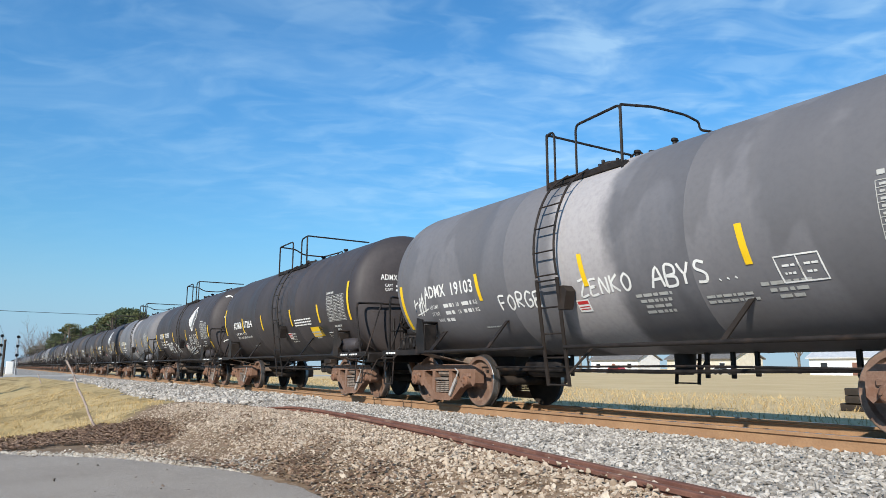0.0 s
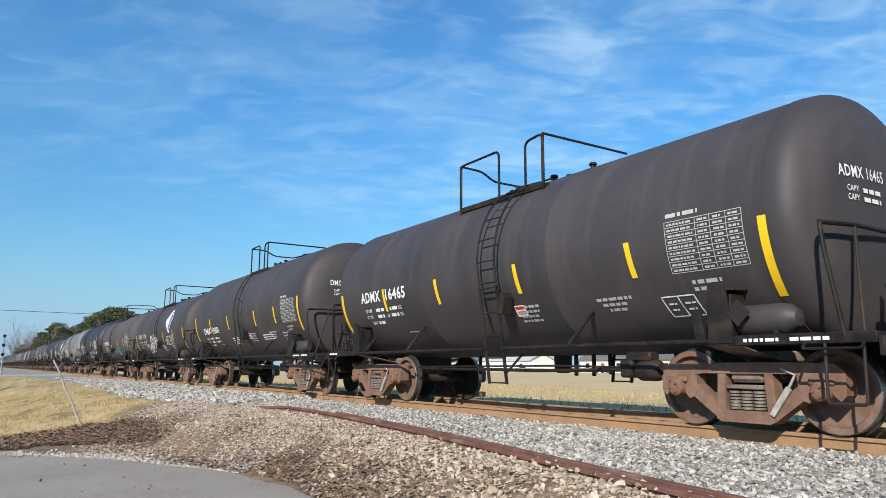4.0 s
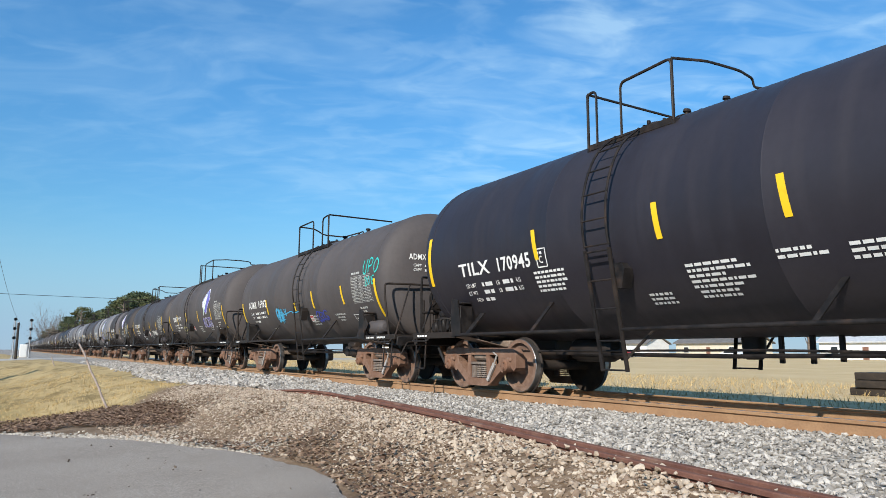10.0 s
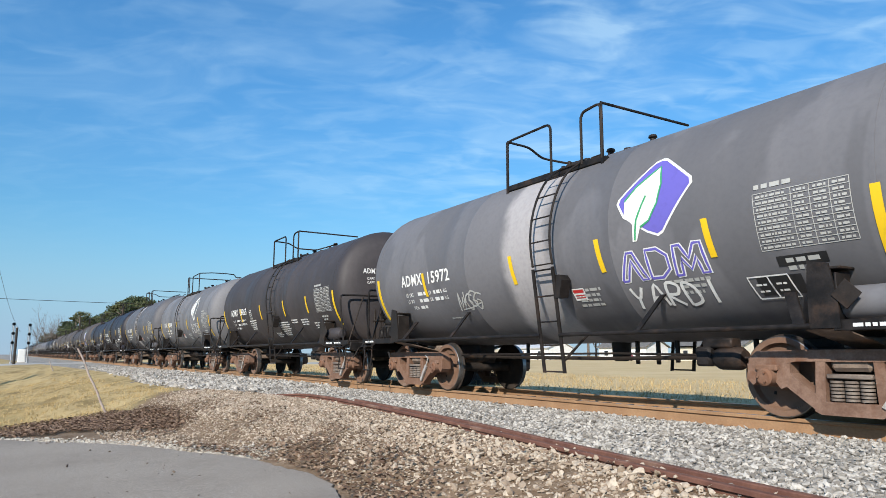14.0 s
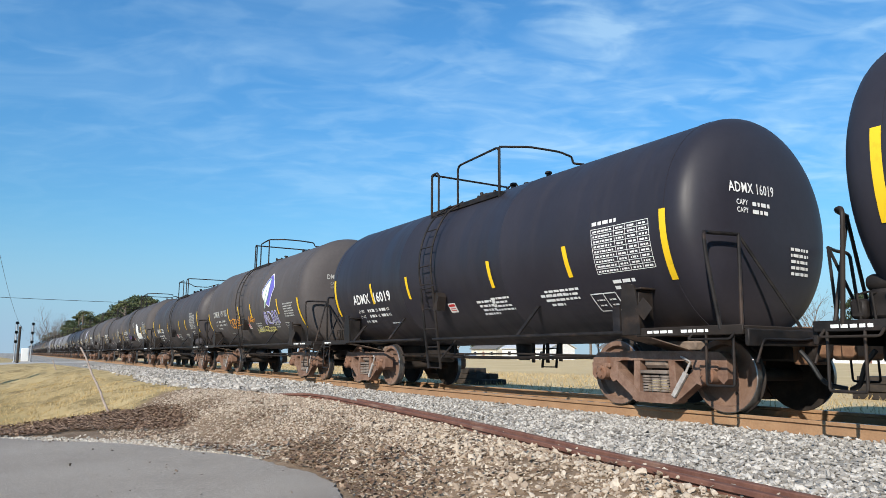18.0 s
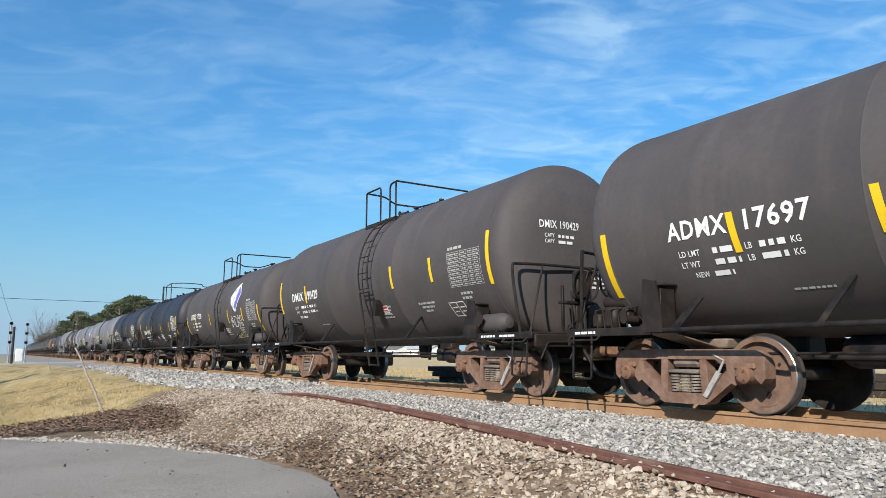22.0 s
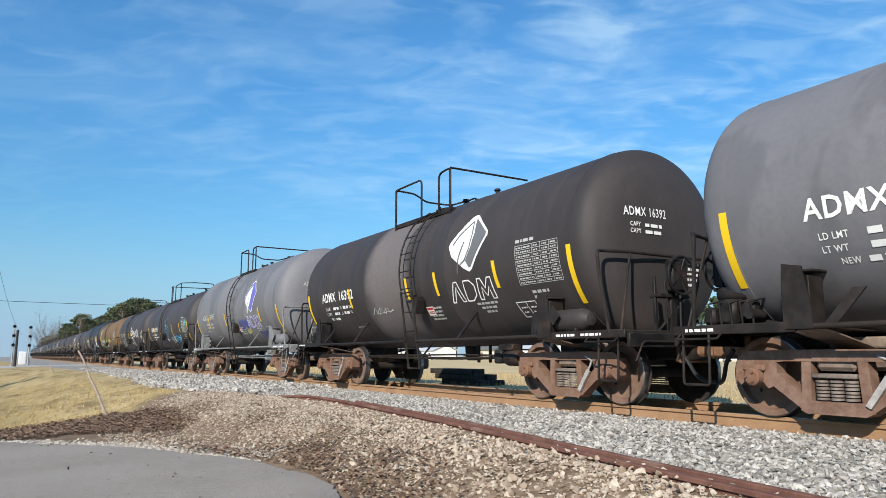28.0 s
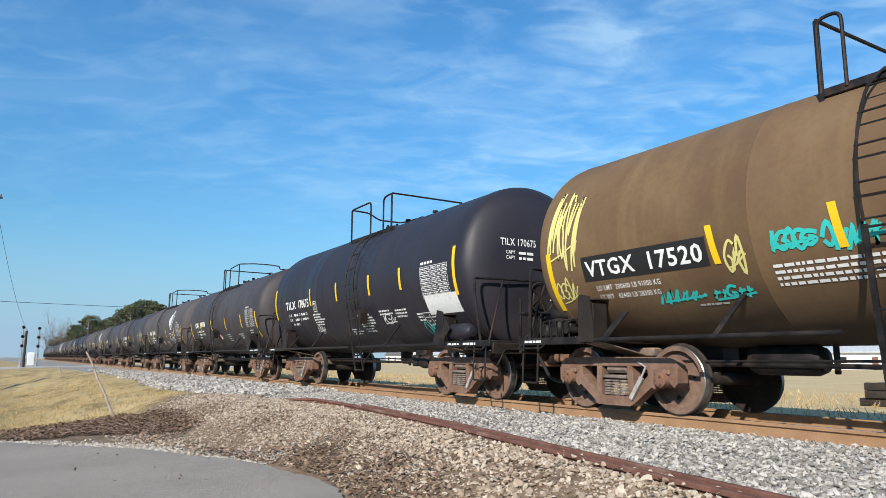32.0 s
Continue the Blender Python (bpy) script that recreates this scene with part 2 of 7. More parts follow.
M = {
    "black": tank_paint("black_tank_paint", (0.041, 0.03608, 0.03854), (0.09594, 0.08282, 0.08446), (0.1061, 0.08577, 0.07765)),
    # the blue tint in this black stands in for sky mirrored in the gloss
    "black_clean": tank_paint("clean_black_tank_paint", (0.01991, 0.01822, 0.02487), (0.03981, 0.03643, 0.04748), (0.06193, 0.05262, 0.05427), 0.36, streak=0.2),
    "black_dull": tank_paint("dull_black_tank_paint", (0.0646, 0.05695, 0.05695), (0.1445, 0.1241, 0.119), (0.1278, 0.1035, 0.09137), 0.55, rust=0.08, streak=0.2, mottle=0.22),
    "black_band": tank_paint("black_tank_paint_with_grey_spill", (0.03406, 0.02878, 0.02847), (0.073, 0.06124, 0.05861), (0.09086, 0.07195, 0.06532), 0.5,
                             band=(0.146, 0.1271, 0.124), band_x=-0.7, band_w=1.2),
    "grey": tank_paint("grey_tank_paint", (0.1571, 0.156, 0.1675), (0.2323, 0.2273, 0.2411), (0.1025, 0.09101, 0.08572), 0.45, patchy=0.45),
    "grey_band": tank_paint("grey_tank_paint_with_pale_spill", (0.1392, 0.1381, 0.1494), (0.1979, 0.1938, 0.2069), (0.1027, 0.09199, 0.08621), 0.45,
                            band=(0.381, 0.3624, 0.3664), band_x=-0.1, band_w=0.7, patchy=0.4),
    "grey_dark": tank_paint("dark_grey_tank_paint", (0.09041, 0.08929, 0.09888), (0.1652, 0.162, 0.1739), (0.07826, 0.06945, 0.06649), 0.42,
                            band=(0.3651, 0.3472, 0.3494), band_x=-0.75, band_w=0.55),
    "brown": tank_paint("rusty_brown_tank_paint", (0.1249, 0.07225, 0.03655), (0.1963, 0.1326, 0.06545), (0.0425, 0.03485, 0.0272), 0.55, rust=0.14, streak=0.5, mottle=0.6),
    "frame_black": surface("underframe_black", (0.010, 0.009, 0.009), (0.027, 0.023, 0.022), 0.55, scale=5, spec=0.2, stain=(0.0583, 0.03686, 0.02652)),
    "frame_grey": surface("underframe_grey", (0.16, 0.163, 0.165), (0.24, 0.24, 0.235), 0.6, scale=5, stain=(0.10, 0.07, 0.05)),
    "truck": surface("rusty_truck_steel", (0.157, 0.091, 0.064), (0.252, 0.162, 0.121), 0.8, scale=5, fine=45, bump=0.5, spec=0.2, stain=(0.155, 0.06318, 0.03184)),
    "truck_grey": surface("dusty_truck_steel", (0.150, 0.113, 0.090), (0.265, 0.201, 0.156), 0.8, scale=5, fine=45, bump=0.5, stain=(0.1591, 0.08424, 0.05148)),
    "wheel": surface("rusty_wheel_steel", (0.154, 0.091, 0.064), (0.237, 0.153, 0.110), 0.75, scale=6, fine=50, stain=(0.04855, 0.03285, 0.02683)),
    "tread": surface("polished_tread_steel", (0.35, 0.34, 0.33), (0.22, 0.20, 0.19), 0.35, 0.9, 8),
    "wheel_dark": surface("greasy_wheel_steel", (0.022, 0.018, 0.016), (0.05, 0.038, 0.030), 0.7, scale=6, spec=0.2),
    "coupler": surface("rusty_coupler_steel", (0.15, 0.075, 0.040), (0.24, 0.13, 0.07), 0.85, scale=8, bump=0.5),
    "lever": surface("pale_scraped_steel", (0.30, 0.27, 0.25), (0.45, 0.43, 0.41), 0.7, scale=9),
    "spring": surface("spring_steel", (0.22, 0.18, 0.15), (0.12, 0.09, 0.075), 0.7, scale=8),
    "yellow": plain("yellow_reflective_tape", (0.78, 0.50, 0.012), 0.45, worn=0.3),
    "white": plain("white_stencil_paint", (0.74, 0.74, 0.72), 0.6, worn=0.45),
    "white_dim": plain("dusty_white_stencil_paint", (0.42, 0.42, 0.40), 0.65, worn=0.6),
    "teal": plain("teal_spray_paint", (0.03, 0.48, 0.44), 0.55),
    "sky_blue": plain("light_blue_spray_paint", (0.07, 0.42, 0.68), 0.55),
    "blue": plain("blue_spray_paint", (0.035, 0.055, 0.33), 0.55),
    "violet": plain("violet_logo_paint", (0.135, 0.115, 0.46), 0.5),
    "purple": plain("purple_spray_paint", (0.17, 0.09, 0.36), 0.55),
    "lime": plain("lime_spray_paint", (0.38, 0.50, 0.03), 0.55),
    "pale_yellow": plain("pale_yellow_spray_paint", (0.62, 0.56, 0.20), 0.55),
    "orange": plain("orange_spray_paint", (0.55, 0.23, 0.03), 0.55),
    "green": plain("green_logo_paint", (0.05, 0.33, 0.14), 0.5),
    "red": plain("red_sign_paint", (0.52, 0.03, 0.03), 0.5),
    "patch": plain("dark_paint_patch", (0.016, 0.016, 0.017), 0.45),
    "grey_patch": plain("grey_paint_patch", (0.13, 0.13, 0.135), 0.5),
}


def vary(mat, tone, most=0.75):
    """Lets a surface lean to another tone, differently on each object that wears it."""
    t = mat.node_tree
    b = t.nodes["Principled BSDF"]
    old = b.inputs["Base Color"].links[0].from_socket
    info, mr, mx = t.nodes.new("ShaderNodeObjectInfo"), t.nodes.new("ShaderNodeMapRange"), t.nodes.new("ShaderNodeMix")
    mr.inputs[1].default_value, mr.inputs[2].default_value, mr.inputs[4].default_value = 0.35, 1.0, most
    mx.data_type = "RGBA"
    mx.inputs[7].default_value = (*tone, 1)
    t.links.new(info.outputs["Random"], mr.inputs[0])
    t.links.new(mr.outputs[0], mx.inputs[0])
    t.links.new(old, mx.inputs[6])
    t.links.new(mx.outputs[2], b.inputs["Base Color"])


vary(M["truck"], (0.195, 0.105, 0.066), 0.5)
vary(M["wheel"], (0.155, 0.083, 0.048), 0.6)
vary(M["frame_black"], (0.035, 0.026, 0.020), 0.6)

# ---------------------------------------------------------------- mesh helpers


class Geo:
    """Collects the vertices and faces of one mesh; each face has a material slot."""

    def __init__(self):
        self.v, self.f, self.s, self.slot = [], [], [], 0

    def add(self, verts, faces):
        k = len(self.v)
        self.v.extend([tuple(p) for p in verts])
        for f in faces:
            self.f.append([i + k for i in f])
            self.s.append(self.slot)

    def box(self, c, size, bevel=0.012, turn=None):
        hx, hy, hz = (max(s / 2, 0.001) for s in size)
        b = min(bevel, hx * 0.45, hy * 0.45, hz * 0.45)
        pts, faces = [], []
        idx = {}
        for sx in (-1, 1):
            for sy in (-1, 1):
                for sz in (-1, 1):
                    for ax in range(3):
                        p = [sx * (hx - b), sy * (hy - b), sz * (hz - b)]
                        p[ax] = (sx * hx, sy * hy, sz * hz)[ax]
                        idx[sx, sy, sz, ax] = len(pts)
                        pts.append(Vector(p))
        for ax in range(3):
            o = [i for i in range(3) if i != ax]
            for s in (-1, 1):
                loop = []
                for a, d in ((-1, -1), (1, -1), (1, 1), (-1, 1)):
                    k = [0, 0, 0]
                    k[ax], k[o[0]], k[o[1]] = s, a, d
                    loop.append(idx[(*k, ax)])
                faces.append(loop if (s > 0) == (ax != 1) else loop[::-1])
        for ax in range(3):
            o = [i for i in range(3) if i != ax]
            for a in (-1, 1):
                for d in (-1, 1):
                    k0, k1 = [0, 0, 0], [0, 0, 0]
                    k0[ax], k1[ax] = -1, 1
                    k0[o[0]] = k1[o[0]] = a
                    k0[o[1]] = k1[o[1]] = d
                    faces.append([idx[(*k0, o[0])], idx[(*k1, o[0])], idx[(*k1, o[1])], idx[(*k0, o[1])]])
        for sx in (-1, 1):
            for sy in (-1, 1):
                for sz in (-1, 1):
                    faces.append([idx[sx, sy, sz, i] for i in range(3)])
        m = Matrix.Translation(c) @ (Euler([radians(a) for a in turn]).to_matrix().to_4x4() if turn else Matrix())
        self.add([m @ p for p in pts], faces)
        return self

    def tube(self, pts, r, seg=8, caps=True):
        """A round bar along a line of points; r may be one radius or one a point."""
        pts = [Vector(p) for p in pts]
        rs = r if isinstance(r, (list, tuple)) else [r] * len(pts)
        verts, faces = [], []
        side = None
        for i, p in enumerate(pts):
            d = ((pts[min(i + 1, len(pts) - 1)] - p).normalized() + (p - pts[max(i - 1, 0)]).normalized())
            d = d.normalized() if d.length > 1e-6 else Vector((0, 0, 1))
            if side is None:
                side = d.cross(Vector((0, 0, 1)) if abs(d.z) < 0.9 else Vector((1, 0, 0))).normalized()
            side = (side - d * side.dot(d)).normalized()
            up = d.cross(side)
            verts += [p + (side * math.cos(a) + up * math.sin(a)) * rs[i] for a in (2 * math.pi * k / seg for k in range(seg))]
        for i in range(len(pts) - 1):
            for k in range(seg):
                a, b = i * seg + k, i * seg + (k + 1) % seg
                faces.append([a, b, b + seg, a + seg])
        if caps:
            faces += [list(range(seg))[::-1], [len(verts) - seg + k for k in range(seg)]]
        self.add(verts, faces)
        return self

    def lathe(self, profile, c, axis="X", seg=24):
        """profile: (along the axis, radius) pairs."""
        verts, faces = [], []
        for a, r in profile:
            for k in range(seg):
                u, w = r * math.cos(2 * math.pi * k / seg), r * math.sin(2 * math.pi * k / seg)
                verts.append(Vector((a, u, w) if axis == "X" else (w, a, u) if axis == "Y" else (u, w, a)) + Vector(c))
        for i in range(len(profile) - 1):
            for k in range(seg):
                p, q = i * seg + k, i * seg + (k + 1) % seg
                faces.append([p, q, q + seg, p + seg])
        self.add(verts, faces)
        return self

    def prism(self, outline, y0, y1, place=None):
        """An outline in the x-z plane, drawn out from y0 to y1."""
        n = len(outline)
        verts = [Vector((x, y0, z)) for x, z in outline] + [Vector((x, y1, z)) for x, z in outline]
        if place:
            verts = [place @ v for v in verts]
        faces = [list(range(n)), [n + k for k in range(n)][::-1]]
        faces += [[k, k + n, (k + 1) % n + n, (k + 1) % n] for k in range(n)]
        self.add(verts, faces)
        return self


def fillet(pts, r, n=4):
    """Rounds the corners of a line of points."""
    pts = [Vector(p) for p in pts]
    out = [pts[0]]
    for a, p, b in zip(pts, pts[1:], pts[2:]):
        d = min(r, (a - p).length * 0.45, (b - p).length * 0.45)
        s, e = p + (a - p).normalized() * d, p + (b - p).normalized() * d
        out += [s.lerp(p, t).lerp(p.lerp(e, t), t) for t in (k / n for k in range(n + 1))]
    return out + [pts[-1]]


def mesh_of(name, geo, mats, sharp=38.0):
    me = bpy.data.meshes.new(name)
    me.from_pydata(geo.v, [], geo.f)
    for m in mats if isinstance(mats, (list, tuple)) else [mats]:
        me.materials.append(m)
    if any(geo.s):
        me.polygons.foreach_set("material_index", geo.s)
    bm = bmesh.new()
    bm.from_mesh(me)
    bmesh.ops.recalc_face_normals(bm, faces=bm.faces)
    bm.to_mesh(me)
    bm.free()
    me.shade_smooth()
    me.set_sharp_from_angle(angle=radians(sharp))
    return me


def part(name, geo, mats, parent=None, label="", kind="", at=None, sharp=38.0):
    """One mesh object, under a thing or under a part."""
    me = geo if isinstance(geo, bpy.types.Mesh) else mesh_of(name, geo, mats, sharp)
    ob = new(name, me)
    ob.parent = parent
    if at:
        ob.matrix_basis = at
    return tagged(ob, label, kind=kind)


def thing(name, label, category, group="", kind="", at=None):
    ob = new(name)
    ob.empty_display_size = 0.3
    if at:
        ob.matrix_basis = at
    return tagged(ob, label, category, group, kind)


# ---------------------------------------------------------------- ground
TRACK_Y, RAIL_Y = 8.316, 0.7525       # middle of the track, half the distance of the rails
FIELD_Z, ROAD_Z = -0.32, -0.63


def step(v, a, b):
    t = np.clip((v - a) / (b - a), 0, 1)
    return t * t * (3 - 2 * t)


def wave(x, y, s, k=0.0):
    return (np.sin(x * s + 1.7 * k) * np.cos(y * s * 1.3 + k) + np.sin(x * s * 2.3 + y * s * 1.9 + k) * 0.5) / 1.5


GRID = ((0.904, -0.1714), (0.0431, 0.8815))          # the grid on which the near ground was laid out lies a little askew to the track
GRID_AT = (-0.764, 0.181)


def spot(u, v):
    """From the ground's own grid to the world."""
    return GRID[0][0] * u + GRID[0][1] * v + GRID_AT[0], GRID[1][0] * u + GRID[1][1] * v + GRID_AT[1]


def spots(uv):
    return np.stack(spot(uv[:, 0], uv[:, 1]), -1)


def grid_of(x, y):
    """From the world to the ground's own grid."""
    (a, b), (c, d) = GRID
    k, x, y = a * d - b * c, x - GRID_AT[0], y - GRID_AT[1]
    return (d * x - b * y) / k, (a * y - c * x) / k


def height(x, y):
    """The lie of the land: the track bed, the bench of the old siding, the ditch, the road and the field."""
    far_y = y
    x, y = grid_of(x, y)
    bench = np.interp(y, [2.6, 3.45, 4.1, 4.75, 5.7, 6.6, 6.95], [-0.72, -0.71, -0.45, -0.292, -0.285, -0.26, -0.215])
    bench = bench + 0.03 * np.exp(-((x + 11.9) / 2.3) ** 2) * np.exp(-((y - 5.45) / 0.9) ** 2)
    ditch = np.interp(y, [-14, -7, -3.5, -1.0, 0.8, 2.2, 4.0, 5.2, 6.3, 6.95],
                      [-0.75, -0.8, -1.15, -1.50, -1.48, -1.15, -0.72, -0.50, -0.33, -0.215])
    far_side = np.interp(far_y, [9.8, 10.3, 11.5], [-0.19, -0.24, FIELD_Z])
    left = step(-(x + 1.1 * y), 15.0, 20.5)
    near = bench * (1 - left) + ditch * left
    near = near + (wave(x, y, 0.62, 0.6) * 0.20 + wave(x, y, 1.9, 1.1) * 0.08 + wave(x, y, 4.3, 2.3) * 0.035) * left * step(6.4 - y, 0, 1.5)
    level = step(-x, 60, 72)                       # the road over the crossing
    near = near * (1 - level) + np.minimum(-0.26, near * 0.25 - 0.2) * level
    near = 0.883 * near - 0.012
    bed = step(far_y, 5.9, 7.1)
    z = np.where(far_y < TRACK_Y, near * (1 - bed) - 0.165 * bed, far_side)
    calm = step(far_y, 12, 30) + step(-x, 80, 120) * step(np.abs(far_y), 5, 20)
    return z + wave(x, y, 0.21, 2.0) * 0.05 * np.clip(calm, 0, 1)


def axis(stops):
    """A run of grid lines: (from, to, spacing) one after another."""
    out = []
    for a, b, d in stops:
        out += list(np.linspace(a, b, max(2, int(round((b - a) / d)) + 1))[:-1])
    return np.array(out + [stops[-1][1]])


def ground_material():
    """Dry winter grass, with bare earth on the old bench and the ditch side, and grey ballast under the track."""
    n = Nodes("dry_grass_and_earth")
    sep = n.t.nodes.new("ShaderNodeSeparateXYZ")
    n.link(n.co.outputs["Object"], sep.inputs[0])
    wx, wy = sep.outputs["X"], sep.outputs["Y"]
    (a, b), (c, d) = GRID
    k = a * d - b * c
    dx, dy = n.math("SUBTRACT", wx, GRID_AT[0]), n.math("SUBTRACT", wy, GRID_AT[1])
    x = n.math("SUBTRACT", n.math("MULTIPLY", dx, d / k), n.math("MULTIPLY", dy, b / k))
    y = n.math("SUBTRACT", n.math("MULTIPLY", dy, a / k), n.math("MULTIPLY", dx, c / k))
    big, mid, fine = n.noise(0.22, 5, 0.6), n.noise(2.2, 6, 0.65), n.noise(22.0, 4, 0.7)
    grass = n.mix(n.ramp(big, 0.3, 0.7), (0.3565, 0.2668, 0.1265), (0.4427, 0.3392, 0.1748))
    grass = n.mix(n.ramp(mid, 0.45, 0.75, 0, 0.55), grass, (0.2185, 0.1495, 0.0575))
    grass = n.mix(n.ramp(fine, 0.4, 0.75, 0, 0.4), grass, (0.437, 0.345, 0.1725))
    low = n.math("MULTIPLY", n.ramp(n.math("ADD", y, n.math("MULTIPLY", mid, 1.6)), 3.0, 1.4), n.ramp(x, -15.5, -18.5))   # rank grass in the ditch
    grass = n.mix(n.math("MULTIPLY", low, n.ramp(big, 0.3, 0.6, 0.45, 0.85)), grass, (0.2127, 0.1702, 0.0713))
    field = n.mix(n.ramp(big, 0.35, 0.7), (0.52, 0.385, 0.205), (0.58, 0.45, 0.255))
    field = n.mix(n.ramp(n.noise(1.1, 5, 0.65, (0.35, 1.6, 1)), 0.45, 0.72, 0, 0.4), field, (0.41, 0.30, 0.155))
    grass = n.mix(n.ramp(n.noise(0.55, 6, 0.72), 0.46, 0.66, 0, 0.8), grass, (0.1782, 0.1288, 0.0575))
    # brown-grey put into the strip along the track, so the train's shadow looks less teal
    field = n.mix(n.ramp(n.math("ADD", wy, n.math("MULTIPLY", mid, 3.0)), 14.0, 12.3), field, n.mix(mid, (0.1955, 0.1437, 0.1012), (0.3105, 0.23, 0.161)))
    grass = n.mix(n.ramp(wy, 9.3, 10.2), grass, field)
    # brown earth: the bench in front of the track and the spoil at the ditch
    earth = n.mix(n.ramp(mid, 0.35, 0.7), (0.1437, 0.0943, 0.0575), (0.2415, 0.1725, 0.115))
    earth = n.mix(n.ramp(fine, 0.45, 0.7, 0, 0.6), earth, (0.322, 0.253, 0.1898))
    wob = n.math("MULTIPLY", n.math("SUBTRACT", mid, 0.5), 3.0)
    on_bench = n.math("MULTIPLY", n.ramp(n.math("ADD", n.math("ADD", x, n.math("MULTIPLY", wob, 0.6)), n.math("MULTIPLY", y, 1.2)), -14.5, -13.5), n.ramp(wy, 9.0, 8.0))
    col = n.mix(on_bench, grass, earth)
    stone = n.mix(n.ramp(fine, 0.3, 0.7), (0.1725, 0.161, 0.1472), (0.391, 0.3737, 0.345))
    edge = n.ramp(n.math("ADD", n.math("ADD", y, n.math("MULTIPLY", n.math("MAXIMUM", x, -13.0), 0.16)), n.math("MULTIPLY", wob, 0.12)), 4.55, 4.9)
    on_bed = n.math("MULTIPLY", edge, n.ramp(wy, 11.0, 10.4))
    col = n.mix(on_bed, col, stone)
    crossing = n.math("MULTIPLY", n.ramp(wx, -76, -78), n.ramp(wx, -92, -90))
    col = n.mix(n.math("MULTIPLY", crossing, n.ramp(wy, 40, 38)), col, n.mix(mid, (0.345, 0.3335, 0.3105), (0.414, 0.4025, 0.3795)))
    n.bump(n.math("ADD", n.math("MULTIPLY", mid, 3), fine), 0.6, 0.03)
    return n.done(col, 0.95, 0, 0.2)


def ground():
    xs = axis([(-2500, -300, 200), (-300, -90, 15), (-90, -30, 1.5), (-30, 8, 0.25), (8, 60, 4), (60, 2500, 250)])
    ys = axis([(-2500, -200, 300), (-200, -20, 12), (-20, -4, 1.2), (-4, 11.8, 0.2), (11.8, 40, 1.6), (40, 200, 16), (200, 2500, 250)])
    gx, gy = np.meshgrid(xs, ys, indexing="ij")
    gz = height(gx, gy)
    v = np.stack([gx, gy, gz], -1).reshape(-1, 3)
    i, j = np.meshgrid(np.arange(len(xs) - 1), np.arange(len(ys) - 1), indexing="ij")
    a = (i * len(ys) + j).ravel()
    f = np.stack([a, a + len(ys), a + len(ys) + 1, a + 1], -1)
    me = bpy.data.meshes.new("ground")
    me.from_pydata(v.tolist(), [], f.tolist())
    me.materials.append(ground_material())
    me.shade_smooth()
    return tagged(new("ground", me), "dry yellow grass, brown earth and ballast around the track", "ground", kind="structure")


ground()


def road_edge(x):
    return np.interp(x, [-16, -14.2, -13.3, -12.5, -11.6, -10.3, -9.2, -8.05, -6.9, -5.6, -3.5, 0, 6],
                     [-3.0, -0.6, 0.42, 1.05, 1.80, 2.58, 3.06, 3.38, 3.48, 3.24, 2.75, 2.3, 2.1])


def road():
    """A patch of worn light-grey asphalt with a broken edge."""
    n = Nodes("worn_light_asphalt")
    big, fine = n.noise(0.7, 6, 0.65), n.noise(70.0, 3, 0.7)
    col = n.mix(n.ramp(big, 0.3, 0.7), (0.3195, 0.2769, 0.2343), (0.4047, 0.355, 0.301))
    col = n.mix(n.ramp(fine, 0.38, 0.62, 0, 0.75), col, (0.1988, 0.1732, 0.1505))
    col = n.mix(n.ramp(n.noise(5.0, 7, 0.75), 0.60, 0.68, 0, 0.6), col, (0.1633, 0.1392, 0.1179))
    col = n.mix(n.ramp(n.noise(30.0, 5, 0.85), 0.56, 0.64, 0, 0.8), col, (0.5254, 0.4828, 0.426))
    n.bump(n.math("ADD", fine, n.noise(25.0, 4, 0.7)), 0.8, 0.008)
    m = n.done(col, 0.95, 0, 0.12)
    rng = np.random.default_rng(4)
    xs = np.arange(-16, 6.01, 0.12)
    rows = []
    for x in xs:
        e = float(road_edge(x)) + rng.normal(0, 0.018) + 0.05 * math.sin(x * 2.7)
        rows.append([(x, e + 0.03, ROAD_Z - 0.06)] + [(x, e - d, ROAD_Z + h + 0.006 * math.sin(x * 0.9 + d)) for d, h in
                    ((0, 0.012), (0.15, 0.022), (0.6, 0.026), (1.5, 0.03), (4, 0.03), (12, 0.03))])
    g = Geo()
    k = len(rows[0])
    g.add([(*spot(p[0], p[1]), p[2]) for r in rows for p in r], [[a * k + b, (a + 1) * k + b, (a + 1) * k + b + 1, a * k + b + 1] for a in range(len(rows) - 1) for b in range(k - 1)])
    tagged(part("road", g, m, kind="structure"), "worn light grey asphalt with a ragged edge", "road")


road()


def rail_outline(s=1.0):
    return [(x * s, z * s) for x, z in ((-0.075, -0.185), (0.075, -0.185), (0.075, -0.173), (0.012, -0.155), (0.009, -0.05), (0.037, -0.038),
                                        (0.037, -0.008), (0.028, 0), (-0.028, 0), (-0.037, -0.008), (-0.037, -0.038), (-0.009, -0.05), (-0.012, -0.155), (-0.075, -0.173))]


